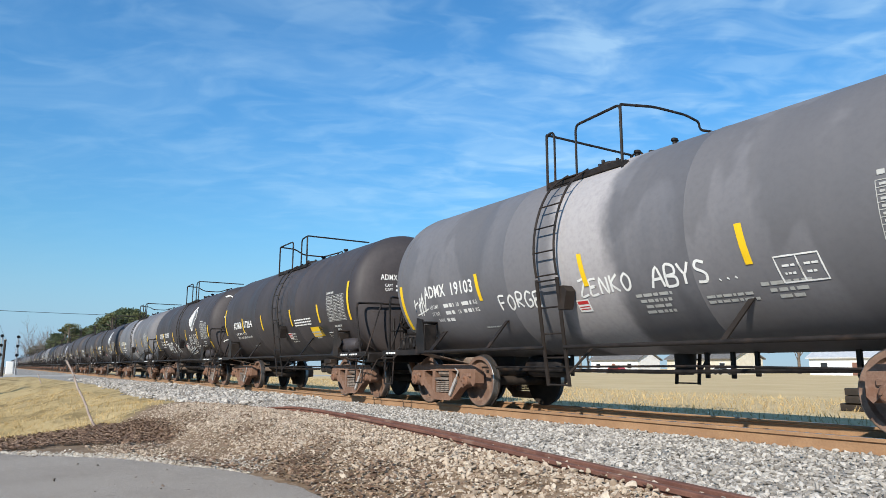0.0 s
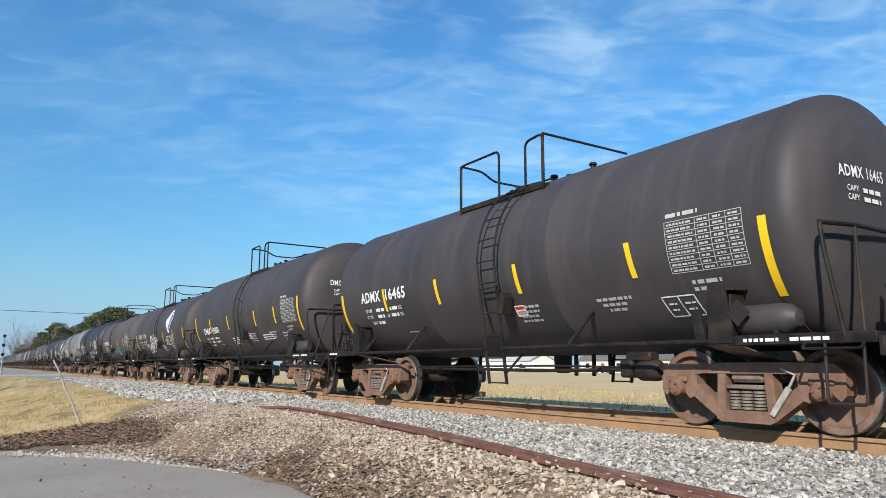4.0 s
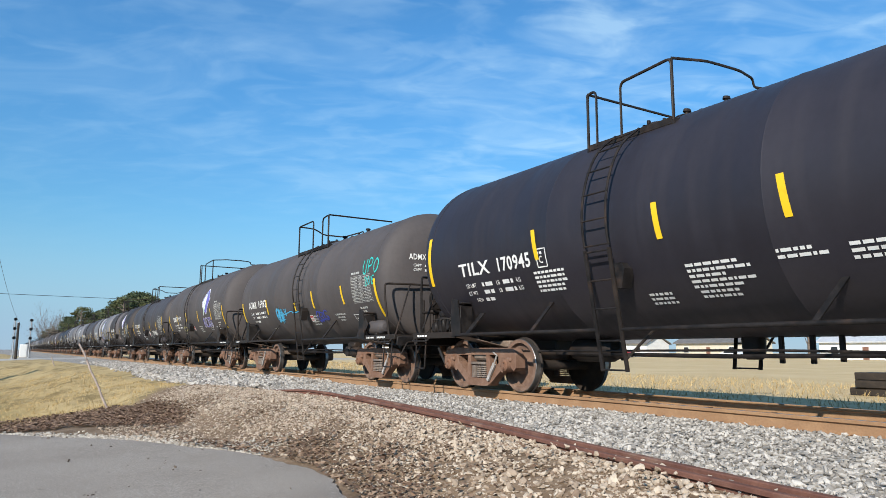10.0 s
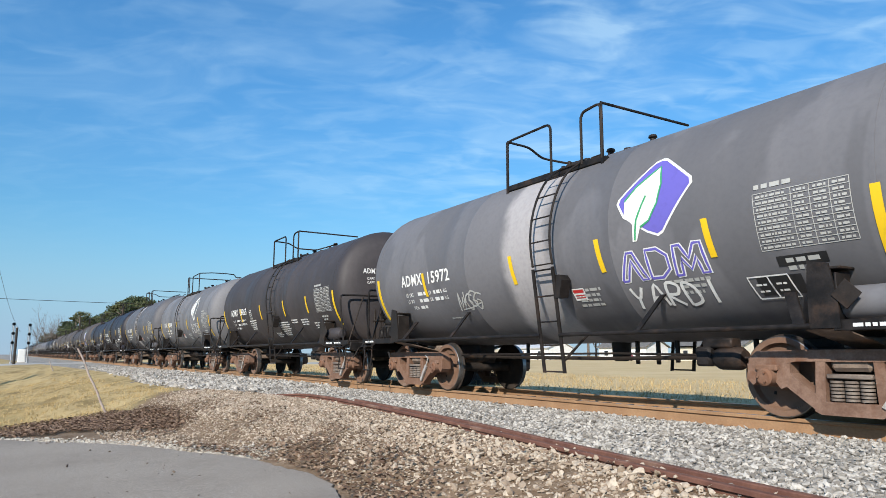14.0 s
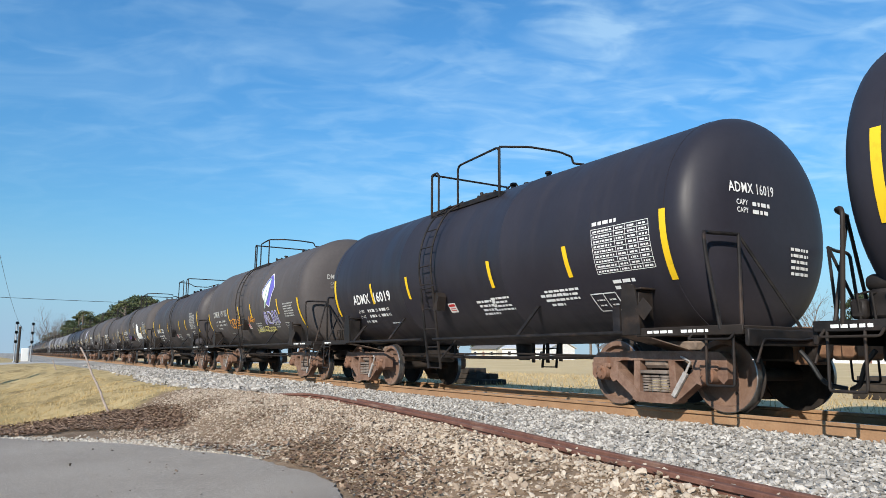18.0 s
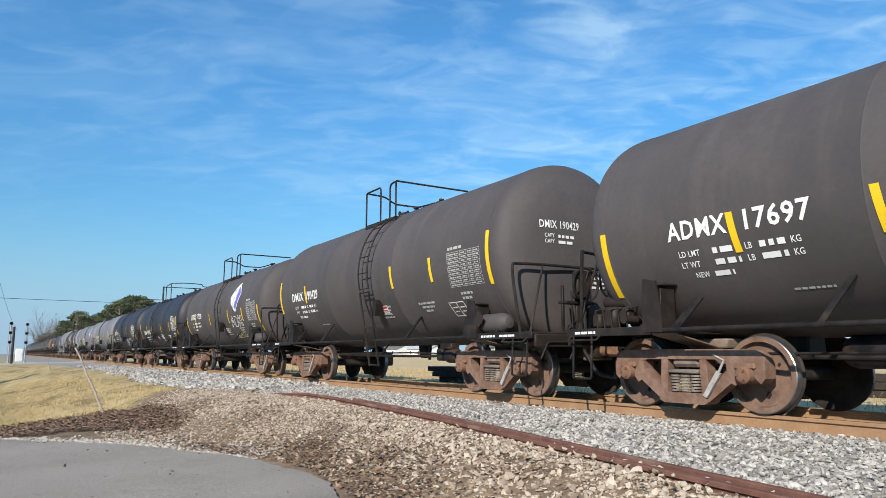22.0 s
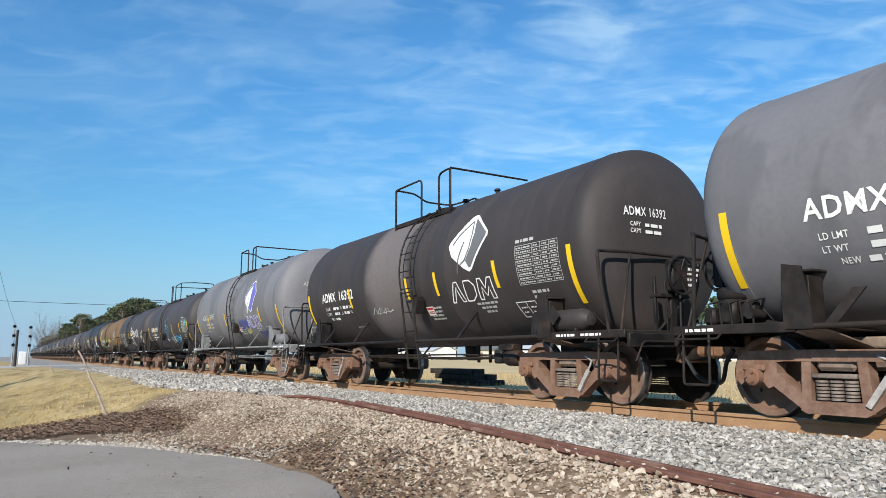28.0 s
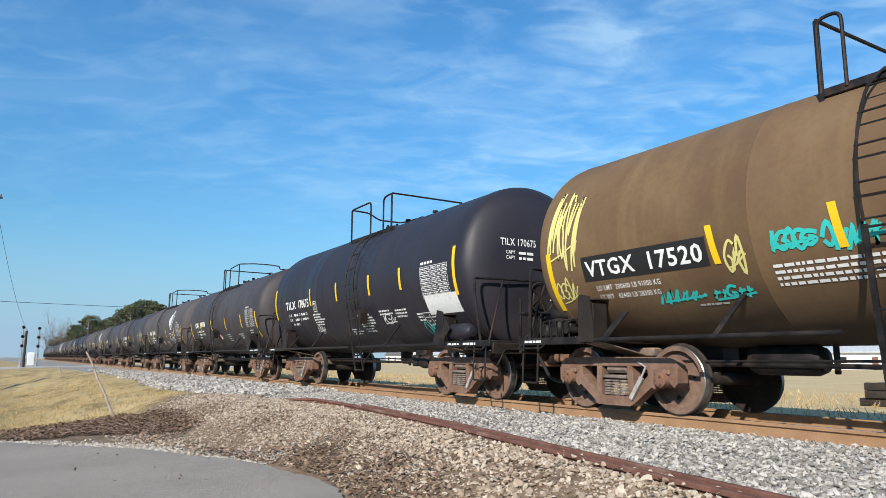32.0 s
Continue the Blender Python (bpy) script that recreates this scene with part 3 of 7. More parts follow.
def rail_mesh(path, name, mats, s=1.0):
    """A rail drawn along a line of points at its running edge's height; the top face takes the second material."""
    g, o = Geo(), rail_outline(s)
    n = len(o)
    pts = [Vector(p) for p in path]
    vs = []
    for i, p in enumerate(pts):
        d = (pts[min(i + 1, len(pts) - 1)] - pts[max(i - 1, 0)]).normalized()
        side = Vector((d.y, -d.x, 0)).normalized()
        up = side.cross(d)
        vs += [p + side * a + up * b for a, b in o]
    fs, tops = [], []
    for i in range(len(pts) - 1):
        for k in range(n):
            fs.append([i * n + k, i * n + (k + 1) % n, (i + 1) * n + (k + 1) % n, (i + 1) * n + k])
            tops.append(1 if k == 7 else 0)
    g.add(vs, fs + [list(range(n)), [len(vs) - n + k for k in range(n)]])
    g.s = tops + [0, 0]
    return mesh_of(name, g, mats, 30)


RUST_RAIL = surface("rust_brown_rail", (0.29, 0.165, 0.085), (0.36, 0.215, 0.115), 0.85, scale=3, fine=40, bump=0.25)
SHINY = surface("shining_rail_head", (0.20, 0.19, 0.18), (0.12, 0.11, 0.10), 0.42, 0.7, 6)
OLD_RAIL = surface("old_red_rusted_rail", (0.125, 0.050, 0.034), (0.19, 0.085, 0.058), 0.9, scale=4, fine=40, bump=0.5, stain=(0.24, 0.15, 0.11))


def track():
    tr = thing("railway_track", "main track of rust-brown rails on wooden ties", "track", kind="structure")
    for s in (-1, 1):
        part("rail", rail_mesh([(x, TRACK_Y + s * RAIL_Y, 0) for x in (-520, -200, -60, -20, 60)], "rail", [RUST_RAIL, SHINY]), None, tr)
    tie_mat = surface("oiled_brown_tie", (0.085, 0.055, 0.036), (0.16, 0.105, 0.066), 0.9, scale=5, fine=40, bump=0.6)
    iron = surface("rusty_anchor_iron", (0.055, 0.034, 0.022), (0.13, 0.072, 0.038), 0.85, scale=8)
    tie = mesh_of("tie", Geo().box((0, 0, -0.31), (0.23, 2.6, 0.2), 0.015), tie_mat)
    pg = Geo()
    for s in (-1, 1):
        pg.box((0, s * RAIL_Y, -0.196), (0.19, 0.34, 0.016), 0.004)
        for sx in (-0.07, 0.07):
            pg.box((sx, s * RAIL_Y - 0.095, -0.168), (0.022, 0.05, 0.05), 0.006)
            pg.box((sx, s * RAIL_Y + 0.095, -0.168), (0.022, 0.05, 0.05), 0.006)
    plate = mesh_of("tie_plate", pg, iron)
    ag = Geo()
    ag.box((0.14, -RAIL_Y + 0.05, -0.165), (0.05, 0.11, 0.06), 0.008).box((0.14, RAIL_Y - 0.06, -0.160), (0.055, 0.12, 0.075), 0.008)
    anchor = mesh_of("rail_anchor", ag, iron)
    rng = random.Random(3)
    far = Geo()
    for k in range(220):
        x = 8 - 0.52 * k
        m = pose(x, TRACK_Y + rng.uniform(-0.05, 0.05), rng.uniform(-0.012, 0.004), 0, 0, rng.uniform(-1.5, 1.5))
        if k < 64:
            part("tie", tie, None, tr, at=m)
            part("tie_plate", plate, None, tr, at=pose(x, TRACK_Y, 0.0))
            if rng.random() < 0.55:
                part("rail_anchor", anchor, None, tr, at=pose(x, TRACK_Y, 0.0))
        else:
            far.box((x, TRACK_Y, -0.31), (0.23, 2.6, 0.2), 0.01)
    part("distant_tie_row", far, tie_mat, tr, kind="stuff")
    # brown dirt and fines between the rails
    g = Geo()
    xs, ys = np.arange(-120, 20, 0.5), np.linspace(TRACK_Y - RAIL_Y - 0.34, TRACK_Y + RAIL_Y + 0.3, 9)
    rr = np.random.default_rng(8)
    vs = [(x, y, -0.205 + 0.012 * rr.random()) for x in xs for y in ys]
    k = len(ys)
    g.add(vs, [[a * k + b, (a + 1) * k + b, (a + 1) * k + b + 1, a * k + b + 1] for a in range(len(xs) - 1) for b in range(k - 1)])
    part("track_fines", g, surface("brown_track_fines", (0.24, 0.145, 0.080), (0.33, 0.21, 0.12), 0.95, scale=3, fine=60, bump=0.6, dist=0.01), tr)


track()

OLD_PATH = [(1.5, 3.68, -0.20), (-1.5, 4.10, -0.20), (-3.34, 4.36, -0.20), (-5.19, 4.67, -0.20), (-7.87, 5.07, -0.18), (-9.93, 5.28, -0.165),
            (-12.0, 5.46, -0.15), (-13.6, 5.50, -0.135), (-14.7, 5.45, -0.145), (-16.2, 5.35, -0.22), (-19.1, 5.06, -0.285), (-21.2, 4.30, -0.33)]


def smooth_path(pts, n=6):
    """A soft line through the points."""
    pts = [Vector(p) for p in pts]
    out = []
    for i in range(len(pts) - 1):
        a, b, c, d = pts[max(i - 1, 0)], pts[i], pts[i + 1], pts[min(i + 2, len(pts) - 1)]
        for k in range(n):
            t = k / n
            out.append(0.5 * (2 * b + (c - a) * t + (2 * a - 5 * b + 4 * c - d) * t * t + (3 * b - a - 3 * c + d) * t ** 3))
    return out + [pts[-1]]


def old_siding():
    sd = thing("abandoned_rail", "red rusted disused rail lying bent in the gravel", "rail")
    path = smooth_path(OLD_PATH)
    part("running_rail", rail_mesh(path, "running_rail", [OLD_RAIL, OLD_RAIL]), None, sd)
    guard = [p + Vector((0.02, 0.19, 0.004)) for p in path if p.x > -12.5]
    part("guard_rail", rail_mesh(guard, "guard_rail", [OLD_RAIL, OLD_RAIL]), None, sd)


old_siding()

# ---------------------------------------------------------------- the tank car
R, AXIS_Z, HALF, HEAD = 1.515, 2.405, 5.25, 0.56      # tank radius, height of its axis, half the shell's length, depth of a head
FLAT = 0.72                           # how boxy the dished heads are
TANK_X = -0.12                        # the tank sits a little behind the middle between the trucks
TRUCK_X, WHEEL_R, WHEEL_X = 4.47, 0.457, 0.889
END = 0.0                             # how much longer each end is


def set_size(size):
    """The tanks come in three sizes: the common one (0), a fatter one (1) and a longer one (2)."""
    global R, AXIS_Z, HALF, TRUCK_X, END
    R, AXIS_Z = (1.60, 2.485) if size == 1 else (1.515, 2.405)
    END = 0.36 if size == 2 else 0.0
    HALF, TRUCK_X = 5.25 + END, 4.47 + END


def slab(g, a, b, w, d):
    """A flat bar from a to b, w wide along the car and d thick."""
    a, b = Vector(a), Vector(b)
    vs = [p + Vector((sx * w / 2, sy * d / 2, 0)) for p in (a, b) for sx, sy in ((-1, -1), (1, -1), (1, 1), (-1, 1))]
    g.add(vs, [[0, 1, 2, 3], [4, 5, 6, 7], [0, 1, 5, 4], [1, 2, 6, 5], [2, 3, 7, 6], [3, 0, 4, 7]])
    return g


def tank_mesh():
    g = Geo()
    prof = []
    for k in range(17):
        a = math.pi / 2 * k / 16
        prof.append((-HALF - HEAD * math.cos(a) ** FLAT, max(R * math.sin(a) ** FLAT, 0.0)))
    ring = lambda x: [(x - 0.03, R), (x - 0.028, R + 0.006), (x + 0.028, R + 0.006), (x + 0.03, R)]
    weld = lambda x: [(x - 0.016, R), (x, R + 0.005), (x + 0.016, R)]
    prof += ring(-HALF + 0.05) + [(-3.2, R)] + weld(-1.8) + [(0.2, R)] + weld(1.76) + [(3.2, R)] + ring(HALF - 0.05)
    prof += [(-x, r) for x, r in prof[:17][::-1]]
    g.lathe(prof, (0, 0, 0), "X", 72)
    return mesh_of("tank", g, M["black"], 25)


def on_shell(x, h, off=0.006, side=-1):
    """A point on the tank's side: x along the car, h the height along the shell from the axis's level."""
    a, r = h / R, R
    past = abs(x - TANK_X) - HALF                     # on a head the shell draws in
    if past > 0:
        r = R * math.sin(math.acos(min(past / HEAD, 0.99) ** (1 / FLAT))) ** FLAT
    return Vector((x, side * (r + off) * math.cos(a), AXIS_Z + (r + off) * math.sin(a)))


def side_frame():
    """A cast three-piece truck side frame: chords, columns, pedestals, with its windows open."""
    g = Geo()
    o = [(-1.12, 0.66), (-1.02, 0.74), (-0.55, 0.755), (0.55, 0.755), (1.02, 0.74), (1.12, 0.66), (1.13, 0.52), (0.92, 0.56), (0.55, 0.63), (-0.55, 0.63), (-0.92, 0.56), (-1.13, 0.52)]
    g.prism(o, -0.085, 0.085)
    for s in (-1, 1):
        f = lambda pts: [(s * x, z) for x, z in pts]
        g.prism(f([(1.13, 0.60), (1.13, 0.42), (1.07, 0.36), (1.0, 0.42), (0.95, 0.60)]), -0.10, 0.10)
        g.prism(f([(0.76, 0.60), (0.80, 0.40), (0.74, 0.33), (0.64, 0.37), (0.62, 0.61)]), -0.09, 0.09)
        g.prism(f([(0.74, 0.40), (0.36, 0.12), (0.26, 0.17), (0.30, 0.24), (0.62, 0.50), (0.70, 0.52)]), -0.085, 0.085)
        g.prism(f([(0.24, 0.64), (0.34, 0.64), (0.37, 0.24), (0.26, 0.20)]), -0.08, 0.08)
        g.prism(f([(0.98, 0.62), (0.98, 0.56), (0.66, 0.57), (0.66, 0.62)]), -0.09, 0.09)
    g.prism([(-0.37, 0.12), (-0.30, 0.085), (0.30, 0.085), (0.37, 0.12), (0.30, 0.22), (-0.30, 0.22)], -0.11, 0.11)
    return mesh_of("side_frame", g, M["truck"], 30)


def spring_pack():
    g = Geo()
    for x in (-0.15, 0.0, 0.15):
        for k in range(6):
            z = 0.245 + 0.036 * k
            g.lathe([(z - 0.012, 0.045), (z - 0.012, 0.068), (z + 0.012, 0.068), (z + 0.012, 0.045)], (x, -0.04, 0), "Z", 10)
    g.box((0, 0, 0.48), (0.46, 0.2, 0.05), 0.015)
    return mesh_of("spring_pack", g, M["spring"], 40)


def brake_lever():
    g = Geo().prism([(0.52, 0.50), (0.57, 0.46), (0.36, 0.17), (0.31, 0.20)], -0.135, -0.10)
    g.tube([(0.54, -0.12, 0.48), (0.62, -0.12, 0.62), (0.40, -0.06, 0.70)], 0.016, 6)
    return mesh_of("brake_lever", g, M["lever"], 40)


def far_frame():
    """The side frame of the side that faces away, with its springs and boxes."""
    g = Geo()
    for name, x in (("side_frame", 0.0), ("spring_pack", 0.0), ("journal", -WHEEL_X), ("journal", WHEEL_X)):
        me = SHARED[name]
        z = WHEEL_R if name == "journal" else 0.0
        g.add([(v.co.x + x, -v.co.y, v.co.z + z) for v in me.vertices], [list(p.vertices)[::-1] for p in me.polygons])
    return mesh_of("far_side_frame", g, M["truck"], 35)


def journal():
    g = Geo()
    g.lathe([(-0.17, 0.0), (-0.17, 0.075), (-0.15, 0.10), (-0.05, 0.105), (0.08, 0.11), (0.1, 0.09)], (0, 0, 0), "Y", 14)
    g.box((0, -0.03, 0.10), (0.27, 0.17, 0.07), 0.02)
    for k in range(3):
        a = 2 * math.pi * k / 3 + 0.5
        g.lathe([(-0.19, 0.0), (-0.19, 0.014), (-0.165, 0.014)], (0.055 * math.sin(a), 0, 0.055 * math.cos(a)), "Y", 6)
    return mesh_of("journal_box", g, M["truck"], 35)


def wheelset():
    """Two wheels on an axle; rim treads are polished, the plates rusty, with a dark patch that shows the turning."""
    g = Geo()
    seg = 40
    for s in (-1, 1):
        y = s * (RAIL_Y + 0.02)
        o = s
        plate = [(0.095, 0.0), (0.095, 0.085), (0.075, 0.115), (-0.005, 0.16), (-0.028, 0.27), (-0.010, 0.360), (0.058, 0.384)]
        g.slot = 0
        g.lathe([(y + o * a, r) for a, r in plate], (0, 0, 0), "Y", seg)
        g.slot = 0
        g.lathe([(y + o * a, r) for a, r in ((0.060, 0.382), (0.064, 0.444))], (0, 0, 0), "Y", seg)
        g.slot = 1
        g.lathe([(y + o * a, r) for a, r in ((0.064, 0.444), (0.056, 0.455), (-0.035, 0.460))], (0, 0, 0), "Y", seg)
        g.slot = 2
        g.lathe([(y + o * a, r) for a, r in ((-0.035, 0.460), (-0.05, 0.484), (-0.068, 0.480), (-0.072, 0.40), (-0.052, 0.36), (-0.052, 0.15), (-0.07, 0.11), (-0.08, 0.085))], (0, 0, 0), "Y", seg)
        # chalk marks and a worn patch on the plate
        g.slot = 2
        g.box((0.24 * 0.7, y + o * -0.012, 0.24 * 0.7), (0.07, 0.012, 0.05), 0.004)
        g.box((-0.21, y + o * -0.012, 0.10), (0.04, 0.012, 0.03), 0.004)
    g.slot = 2
    g.tube([(0, -RAIL_Y, 0), (0, 0, 0), (0, RAIL_Y, 0)], 0.085, 14)
    return mesh_of("wheelset", g, [M["wheel"], M["tread"], M["wheel_dark"]], 30)


def truck_bolster():
    g = Geo()
    g.box((0, 0, 0.62), (0.42, 2.1, 0.18), 0.04)
    g.lathe([(0.70, 0.0), (0.76, 0.20), (0.70, 0.22)], (0, 0, 0), "Z", 16)
    for s in (-1, 1):                                  # brake beams and shoes
        g.tube([(s * 0.36, -0.78, 0.40), (s * 0.36, 0.78, 0.40)], 0.035, 8)
        for t in (-1, 1):
            g.prism([(s * 0.36, 0.30), (s * 0.42, 0.32), (s * 0.455, 0.42), (s * 0.44, 0.54), (s * 0.36, 0.52)], t * 0.72, t * 0.80)
    return mesh_of("bolster", g, M["truck_grey"], 35)


SHARED = {}


def make_truck(parent, x):
    tk = part("truck", SHARED["bolster"], None, parent, at=pose(x, 0, 0))
    part("side_frame", SHARED["side_frame"], None, tk, at=pose(0, -1.0, 0))
    part("spring_pack", SHARED["spring_pack"], None, tk, kind="stuff", at=pose(0, -1.0, 0))
    for w in (-1, 1):
        part("journal_box", SHARED["journal"], None, tk, at=pose(w * WHEEL_X, -1.02, WHEEL_R))
    part("brake_lever", SHARED["lever"], None, tk, "pale worn brake lever", at=pose(0, -1.0, 0))
    part("far_side_frame", SHARED["far_frame"], None, tk, at=pose(0, 1.0, 0))
    for w in (-1, 1):
        part("wheelset", SHARED["wheelset"], None, tk, at=pose(w * WHEEL_X, 0, WHEEL_R))
    return tk


def bar(pts, r=0.02, fil=0.1, seg=8):
    return Geo().tube(fillet(pts, fil) if fil else pts, r, seg)


LADDER_OFF, TURNED_OFF = 0.76, 0.36                    # the ladder stands this far behind the middle; on a turned car before it
LADDER_X = -LADDER_OFF


def build_car(turned, far=False):
    """One complete tank car; its origin lies on the track's middle line at the rails' height, its nose points to +x."""
    car = thing("tank_car", "black tank car", "tank car")
    LADDER_X = TURNED_OFF if turned else -LADDER_OFF
    fr = M["frame_black"]
    P = lambda name, geo, mat=fr, label="", parent=car, **k: part(name, geo, mat, parent, label, **k)
    part("tank", SHARED[("tank", "big_tank", "long_tank")[1 if R > 1.55 else 2 if END else 0]], None, car, at=pose(TANK_X, 0, AXIS_Z))
    e = END
    # underframe: stub sills, end platforms, bolsters with their saddles
    for s in (-1, 1):
        g = Geo().box((s * (4.75 + e), 0, 0.80), (2.8, 0.40, 0.34), 0.03).box((s * (4.95 + e), 0, 0.965), (2.2, 0.75, 0.05), 0.02)
        P("stub_sill", g)
        g = Geo().box((s * (5.66 + e), 0, 1.01), (0.92, 2.98, 0.045), 0.01)
        for t in (-1, 1):
            g.box((s * (5.36 + e), t * 1.50, 0.985), (1.54, 0.035, 0.11), 0.008)
        P("end_platform", g)
        P("end_beam", Geo().box((s * (6.14 + e), 0, 0.90), (0.06, 2.94, 0.19), 0.012))
        g = Geo().box((s * TRUCK_X, 0, 0.83), (0.6, 1.2, 0.12), 0.02)
        for t in (-1, 1):
            slab(g, (s * TRUCK_X, t * 1.46, 0.95), (s * TRUCK_X, t * 0.40, 0.74), 0.38, 0.07)
            slab(g, (s * TRUCK_X, t * 1.46, 0.98), (s * TRUCK_X, t * 0.40, 0.95), 0.34, 0.05)
        P("body_bolster", g, M["truck_grey"], "rusty brown sloping body bolster")
        for t in (-1, 1):
            # saddle: an upright plate between sill and shell, with a slanting strut towards the middle
            pl = pose(s * (TRUCK_X + 0.06), 0, 0)
            g = Geo()
            g.prism([(-0.17, 0.96), (0.14, 0.96), (0.13, 1.22), (0.06, 1.60), (-0.15, 1.64), (-0.17, 1.40)], t * 1.53, t * 1.505, pl)
            for w in (-0.15, 0.11):
                g.box((s * (TRUCK_X + 0.06) + w, t * 1.38, 1.24), (0.02, 0.26, 0.52), 0.005)
            g.box((s * (TRUCK_X + 0.06), t * 1.34, 1.55), (0.34, 0.36, 0.025), 0.006)
            P("saddle", g)
            P("saddle_strut", slab(Geo(), (s * (TRUCK_X - 0.22), t * 1.50, 0.97), (s * (TRUCK_X - 0.44), t * 1.28, 1.36), 0.13, 0.03))
            if s > 0:
                P("placard_holder", Geo().box((s * TRUCK_X + 0.28, t * 1.54, 1.28), (0.21, 0.014, 0.21), 0.004, (0, 45, 0)), label="diamond-shaped black metal placard holder")
            # sill step, grab irons
            if far:
                continue
            P("sill_step", bar([(s * (6.00 + e), t * 1.50, 0.97), (s * (6.00 + e), t * 1.53, 0.36), (s * (5.64 + e), t * 1.53, 0.36), (s * (5.64 + e), t * 1.50, 0.97)], 0.016, 0.04))
            P("grab_iron", bar([(s * (6.02 + e), t * 1.51, 0.95), (s * (6.02 + e), t * 1.60, 0.88), (s * (5.46 + e), t * 1.60, 0.88), (s * (5.46 + e), t * 1.51, 0.95)], 0.014, 0.03))
        # end hand rails before the head: a bar right across at the brake end, a bar with a slanting brace on each side at the other
        nose = HALF + HEAD + s * TANK_X + 0.07
        side_ = lambda t: [(s * (5.84 + e), t * 1.50, 0.99), (s * (5.74 + e), t * 1.56, 1.85), (s * (5.72 + e), t * 1.56, 2.13), (s * (nose - 0.12), t * 1.40, 2.15), (s * nose, t * 0.96, 2.15)]
        if (s > 0) == turned:
            P("end_handrail", bar(side_(-1) + side_(1)[::-1], 0.024, 0.10))
            for t in (-1, 1):
                P("handrail_brace", bar([(s * nose, t * 0.96, 2.13), (s * (5.98 + e), t * 1.42, 1.03)], 0.018, 0))
        else:
            for t in (-1, 1):
                P("end_handrail", bar(side_(t), 0.024, 0.10).tube([(s * nose, t * 0.96, 2.16), (s * (6.0 + e), t * 1.34, 1.03)], 0.022, 8))
                P("handrail_brace", bar([(s * nose, t * 0.96, 2.14), (s * (6.12 + e), t * 0.40, 1.03)], 0.020, 0))
        # coupler with its knuckle, uncoupling lever, air hose
        g = Geo().box((s * (6.15 + e), 0, 0.80), (0.42, 0.24, 0.26), 0.05).box((s * (6.40 + e), 0.03, 0.80), (0.24, 0.36, 0.30), 0.08).box((s * (6.50 + e), -0.11, 0.80), (0.14, 0.14, 0.27), 0.05)
        g.box((s * (5.98 + e), 0, 0.82), (0.10, 0.62, 0.46), 0.04)
        P("coupler", g, M["coupler"], "rusty brown coupler")
        if not far:
            P("uncoupling_lever", bar([(s * (6.15 + e), 0.1, 0.94), (s * (6.20 + e), -0.5, 0.88), (s * (6.20 + e), -1.25, 0.88), (s * (6.20 + e), -1.40, 0.62)], 0.014, 0.06))
            P("air_hose", bar([(s * (6.10 + e), -0.42, 0.76), (s * (6.22 + e), -0.42, 0.62), (s * (6.32 + e), -0.36, 0.38), (s * (6.50 + e), -0.20, 0.33)], 0.028, 0.15), M["patch"])
        make_truck(car, s * TRUCK_X)
    # side sill pipes, with their struts to the shell
    for t in (-1, 1):
        for a, b in ((-TRUCK_X, LADDER_X - 0.22), (LADDER_X + 0.22, TRUCK_X)):
            P("side_rail", bar([(a, t * 1.50, 0.985), (b, t * 1.50, 0.985)], 0.030, 0, 10))
        row = Geo()
        for x in (-2.36, 2.14):
            if t < 0:
                P("rail_strut", slab(Geo(), (x - 0.11, -1.50, 0.96), (x + 0.12, -1.20, 1.47), 0.075, 0.03))
            else:
                row.tube([(x - 0.11, 1.50, 0.96), (x + 0.12, 1.20, 1.47)], 0.022, 6)
        if t > 0:
            P("far_strut_row", row, kind="stuff")
    # ladder on each side: bowed upper part on the shell, straight lower part, rungs
    for t in (-1, 1):
        whole = Geo()
        put = (lambda name, pts, r: P(name, bar(pts, r, 0, 6))) if t < 0 and not far else (lambda name, pts, r: whole.tube(pts, r, 6))
        low = AXIS_Z - 0.42
        for dx in (-0.225, 0.225):
            x = LADDER_X + dx
            put("ladder_stile", [on_shell(x, h, 0.085 + 0.06 * step(1.45 - h, 0, 0.5), t) for h in np.linspace(1.45, -0.36, 14)], 0.018)
            if t < 0 and not far:
                P("lower_stile", slab(Geo(), (x, t * (R + 0.10), low), (x, t * 1.42, 0.43), 0.06, 0.022))
            else:
                slab(whole, (x, t * (R + 0.10), low), (x, t * 1.42, 0.43), 0.06, 0.022)
        for h in (1.34, 1.0, 0.66, 0.32, -0.02, -0.34):
            put("rung", [on_shell(LADDER_X + w, h, 0.088 + 0.06 * step(1.45 - h, 0, 0.5), t) for w in (-0.245, 0.245)], 0.012)
        for z in (low - 0.03, low - 0.42, low - 0.80, 0.84, 0.45):
            y = t * (1.42 + (R - 1.32) * (z - 0.43) / (low - 0.43))
            put("rung", [(LADDER_X - 0.23, y, z), (LADDER_X + 0.23, y, z)], 0.014)
        if t > 0 or far:
            P("ladder", whole)
        P("ladder_bracket", Geo().prism([(0.20, 1.52), (0.32, 1.52), (0.38, 1.78), (0.32, 1.86), (0.20, 1.86)], t * 1.58, t * 1.40, pose(LADDER_X, 0, 0)))
        P("ladder_brace", bar([(LADDER_X + 0.23, t * 1.44, 0.60), (LADDER_X + 0.58, t * 1.30, 0.97)], 0.02, 0))
    # top platform, its rails, the manway and valves
    up = AXIS_Z + R - 4.30
    Y0, ZD, ZT = 1.0, 4.00 + up, 4.87 + up
    X0, X1 = (-1.28, 1.06) if turned else (-1.62, 0.80)
    XA, XB = (-0.10, 0.62) if turned else (-1.34, -0.60)     # the gap for the ladder
